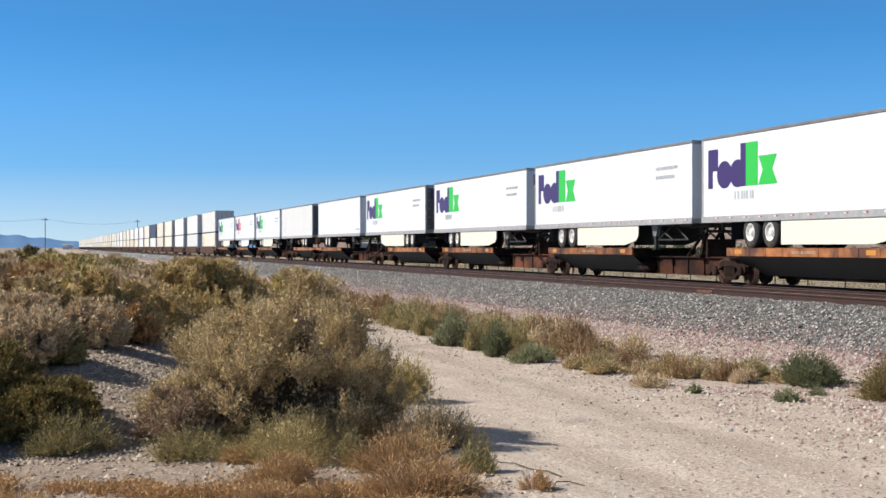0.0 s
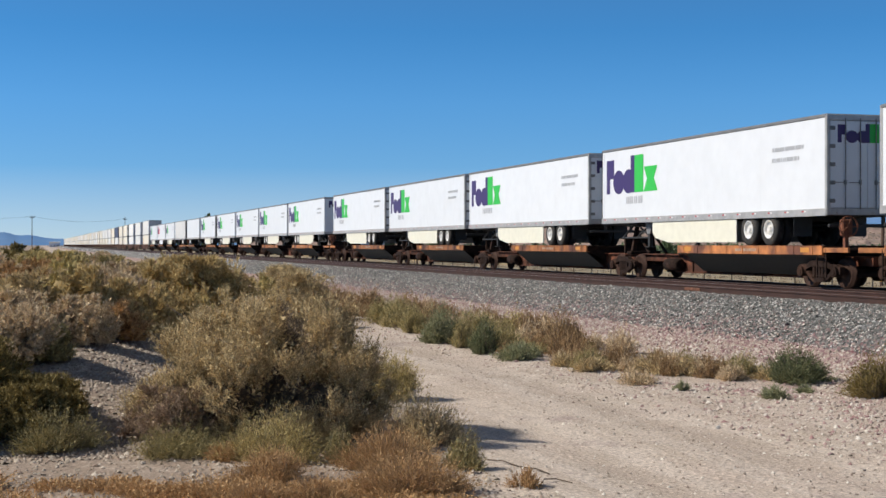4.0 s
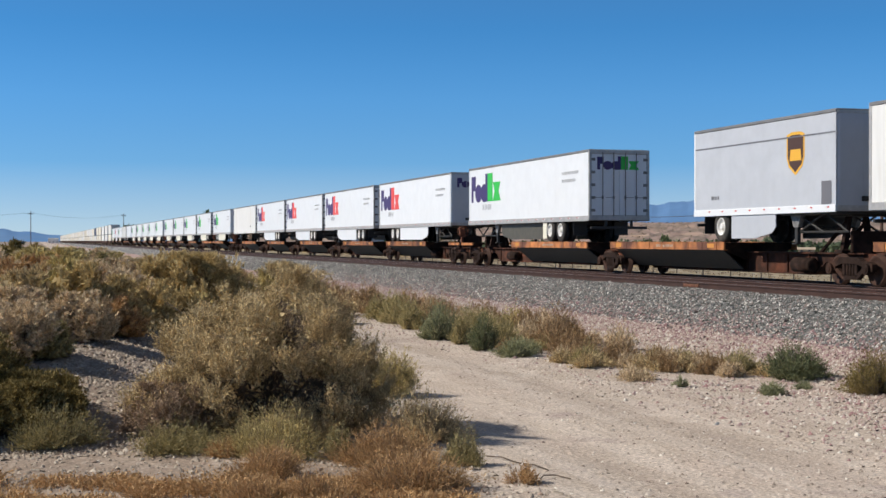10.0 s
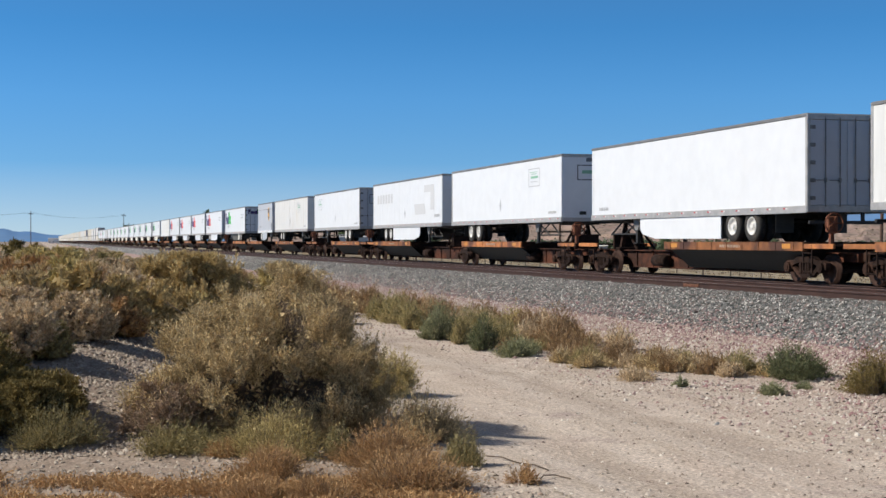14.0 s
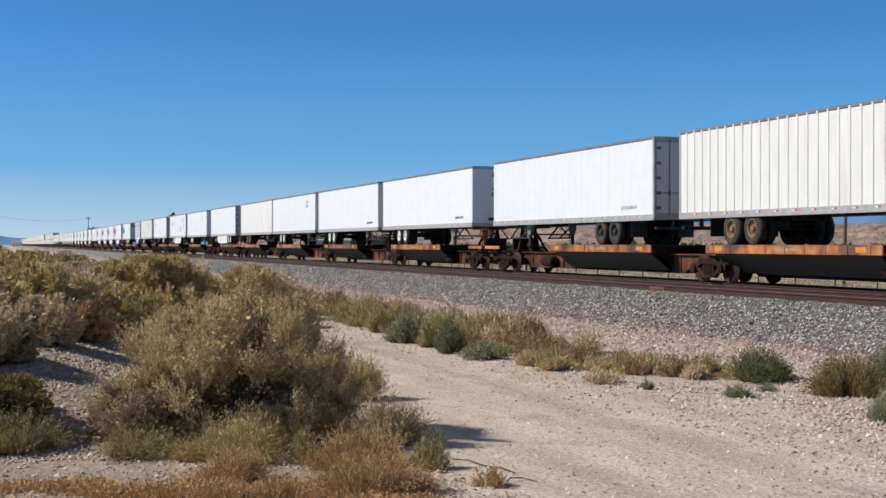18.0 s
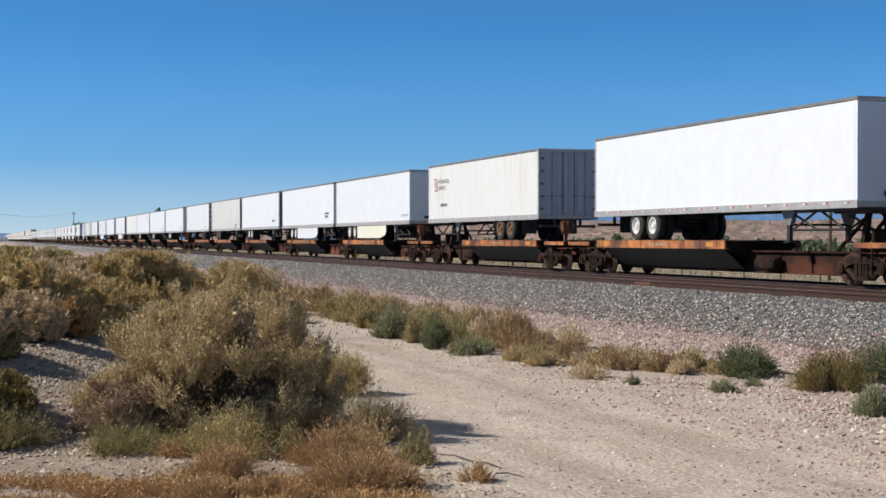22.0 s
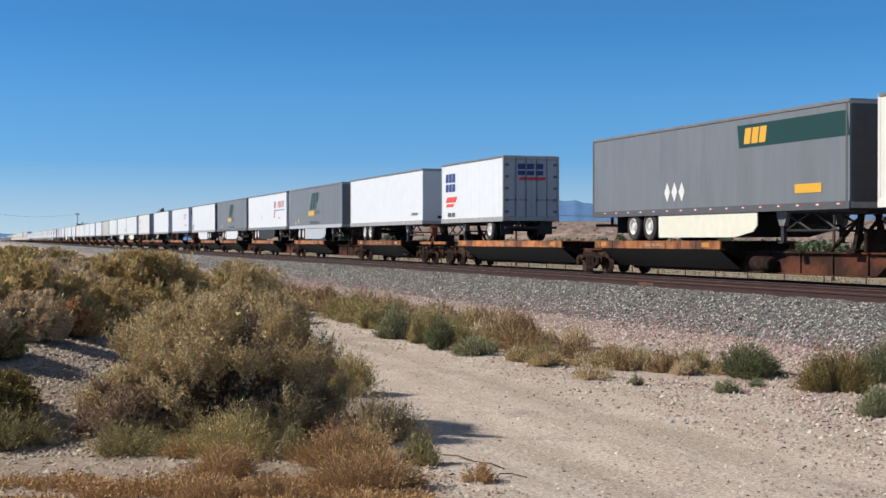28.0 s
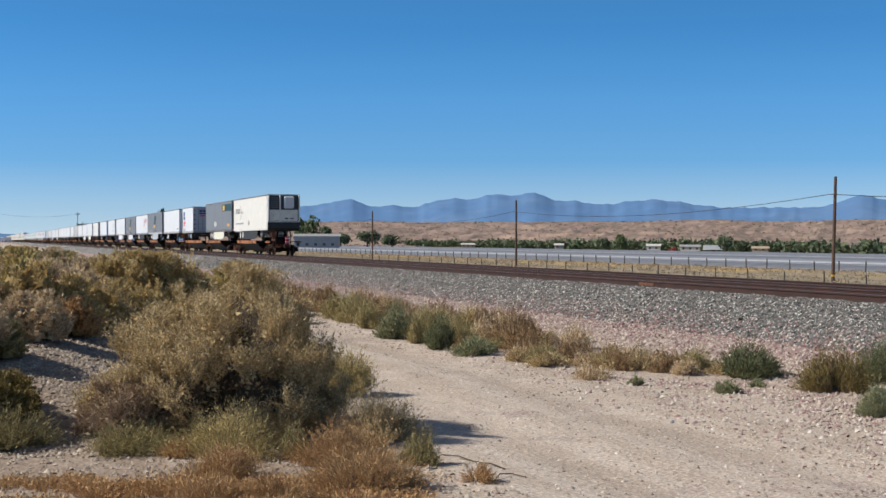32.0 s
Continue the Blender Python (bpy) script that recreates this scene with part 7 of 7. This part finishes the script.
def mountain_z(x, y, az, t):
    peaks = [(13.3, 14, 1.2), (14.1, 19, 0.7), (15.8, 12, 0.4), (18.2, 30, 1.2), (20.05, 42, 0.9), (21.55, 46, 0.8), (23.1, 22, 0.9), (26.3, 27, 1.8), (34.5, 34, 1.0), (39.0, 40, 2.5)]
    crest = 103 * smooth(2, 12, az) + sum(h * np.exp(-((az - a) / w) ** 2) for a, h, w in peaks)
    crest = crest + 2.2 * wave(az * 10, 0 * az, 9, 81) + 1.2 * wave(az * 10, 0 * az, 3.1, 82)
    spur = np.abs(wave(x, y, 420, 83)) * 6 + np.abs(wave(x, y, 160, 84)) * 3
    return -10 + (crest + 10) * smooth(0, 1, t) - spur * smooth(0.05, 0.5, t) * (1 - smooth(0.7, 1.0, t))


terrain("far_mountains", "distant hazy blue mountain range", 2, 62, 500, 3300, 4500, 50, mountain_z, HAZE_BLUE)


def low_range_z(x, y, az, t):
    return -10 + (62 - 5.5 * np.abs(az + 5.0) ** 1.15 + 4 * wave(az * 10, 0 * az, 12, 85) + 10) * smooth(0, 1, t)


terrain("low_range", "low hazy blue range far off", -30, 1.5, 160, 3900, 4500, 20, low_range_z, HAZE_BLUE)


# ---- buildings by the trees ----
def house(x, y, rz, w, d, h, wall, roof_mat, label, flat=False):
    hs = thing("farm_building", pose(x, y, float(FIELD + field_drop(x)), 0, 0, rz), label, "building", "farm buildings")
    b = Mesh()
    b.box(-w / 2, w / 2, -d / 2, d / 2, 0, h, 0.02)
    part("wall", b.done("wall", wall), hs)
    rb = Mesh()
    e = 0.25 if flat else 0.9
    rb.prism([(-d / 2 - 0.4, h - 0.02), (d / 2 + 0.4, h - 0.02), (d / 2 + 0.4, h + 0.12), (0, h + e + 0.12), (-d / 2 - 0.4, h + 0.12)], "x", -w / 2 - 0.4, w / 2 + 0.4)
    part("roof", rb.done("roof", roof_mat), hs)
    win = Mesh().box(-0.5, 0.5, -0.03, 0.03, 0, 0.9).done("window", DARK_TRIM)
    for i in range(max(1, int(w / 3))):
        part("window", win, hs, "dark window", at=(-w / 2 + 1.5 + i * 3.0, -d / 2 - 0.02, 1.0))
    return hs


def from_eye(az, d):
    return d * math.sin(radians(az)), d * math.cos(radians(az))


PALE_WALL = mat("pale_wall", (0.62, 0.60, 0.55), 0.7, var=0.08, scale=1)
GREY_ROOF = mat("grey_roof", (0.36, 0.36, 0.36), 0.6, var=0.1, scale=1)
TAN_WALL = mat("tan_wall", (0.42, 0.34, 0.25), 0.8, var=0.1, scale=1)
for az, w, dd, h, wall, rf, label in ((26.4, 6.5, 5, 2.4, PALE_WALL, PALE_WALL, "pale low house by the trees"), (27.85, 9, 5, 2.2, PALE_WALL, GREY_ROOF, "open shed with a grey roof"),
                                      (30.6, 6.5, 4, 1.7, TAN_WALL, TAN_WALL, "small tan shed by the trees"), (22.6, 5, 4, 2.4, GREY_ROOF, PALE_WALL, "grey shed by the trees"),
                                      (18.9, 9, 5, 2.2, TAN_WALL, PALE_WALL, "low tan house by the trees"), (12.75, 16, 9, 4.2, GREY_ROOF, GREY_ROOF, "grey metal barn beside a tall tree")):
    d = 302 / math.sin(radians(az)) if az > 15 else 500
    x, y = from_eye(az, d)
    house(x, y, -az, w, dd, h, wall, rf, label)
x, y = from_eye(28.75, 302 / math.sin(radians(28.75)))
van = thing("parked_box_trailer", pose(x, y, float(FIELD + field_drop(x)), 0, 0, -30), "white box trailer parked by the trees", "trailer")
part("box_body", Mesh().box(-4.2, 4.2, -1.2, 1.2, 0.9, 3.0, 0.05).done("box_body", WHITE), van)
for xx in (-3.0, 2.6, 3.4):
    part("wheel", Mesh().tube((xx, -1.1, 0.45), (xx, -0.8, 0.45), 0.45, n=12).done("wheel", RUBBER), van)
x, y = from_eye(27.2, 302 / math.sin(radians(27.2)))
pick = thing("parked_pickup", pose(x, y, float(FIELD + field_drop(x)), 0, 0, -25), "red parked pickup truck by the trees", "car")
part("body", Mesh().box(-2.6, 2.6, -0.95, 0.95, 0.45, 1.1, 0.08).box(-0.9, 1.2, -0.85, 0.85, 1.1, 1.8, 0.12).done("body", CRIMSON), pick)
for xx in (-1.7, 1.7):
    part("wheel", Mesh().tube((xx, -1.0, 0.38), (xx, -0.75, 0.38), 0.38, n=12).done("wheel", RUBBER), pick)

# ---- utility poles down the line, with crossarms ----
tall = pole_mesh(12.5, 0.14)


def big_pole(x, y, h):
    p = thing("utility_pole", Matrix.LocRotScale((x, y, -0.2), None, (1, 1, h / 12.5)), "tall dark utility pole with a crossarm", "utility pole", "utility poles")
    part("pole_shaft", tall, p)
    part("crossarm", Mesh().box(-0.9, 0.9, -0.06, 0.06, 11.6, 11.78).done("crossarm", POLE_WOOD), p)
    for xx in (-0.8, -0.3, 0.3, 0.8):
        part("insulator", Mesh().tube((xx, 0, 11.85), (xx, 0, 12.1), 0.06, 0.04, 6).done("insulator", HINGE), p)
    return p


xa, ya = from_eye(-0.25, 480)
xb, yb = from_eye(3.3, 590)
big_pole(xa, ya, 12.0)
big_pole(xb, yb, 13.6)
xc, yc = from_eye(-6.5, 400)
big_pole(xc, yc, 12.0)
for (x0, y0, z0), (x1, y1, z1) in (((xc, yc, 11.4), (xa, ya, 11.4)), ((xa, ya, 11.4), (xb, yb, 12.9))):
    for o in (-0.8, 0.3, 0.8):
        thing("overhead_wire", (0, 0, 0), "thin utility wire between tall poles", "wire", "utility wires", mesh=wire_between("wire", (x0 + o, y0, z0), (x1 + o, y1, z1), 1.6, 0.010, None))
# a white shed on the far left horizon
for az, d, w in ((0.6, 1300, 9),):
    x, y = from_eye(az, d)
    house(x, y, -az, w, 8, 4.5, WHITE, PALE_WALL, "distant white shed on the plain", flat=True)


# ---- what moves ----
def motions():
    """The train rolls along the far track at about 24 metres a second, gaining a little speed."""
    for ob, c, x, z in MOVERS:
        walk(ob, [(t, pose(x, c + START_SPEED * t + PICK_UP * t * t, z)) for t in (0, 8, 16, 24, 32)])


motions()
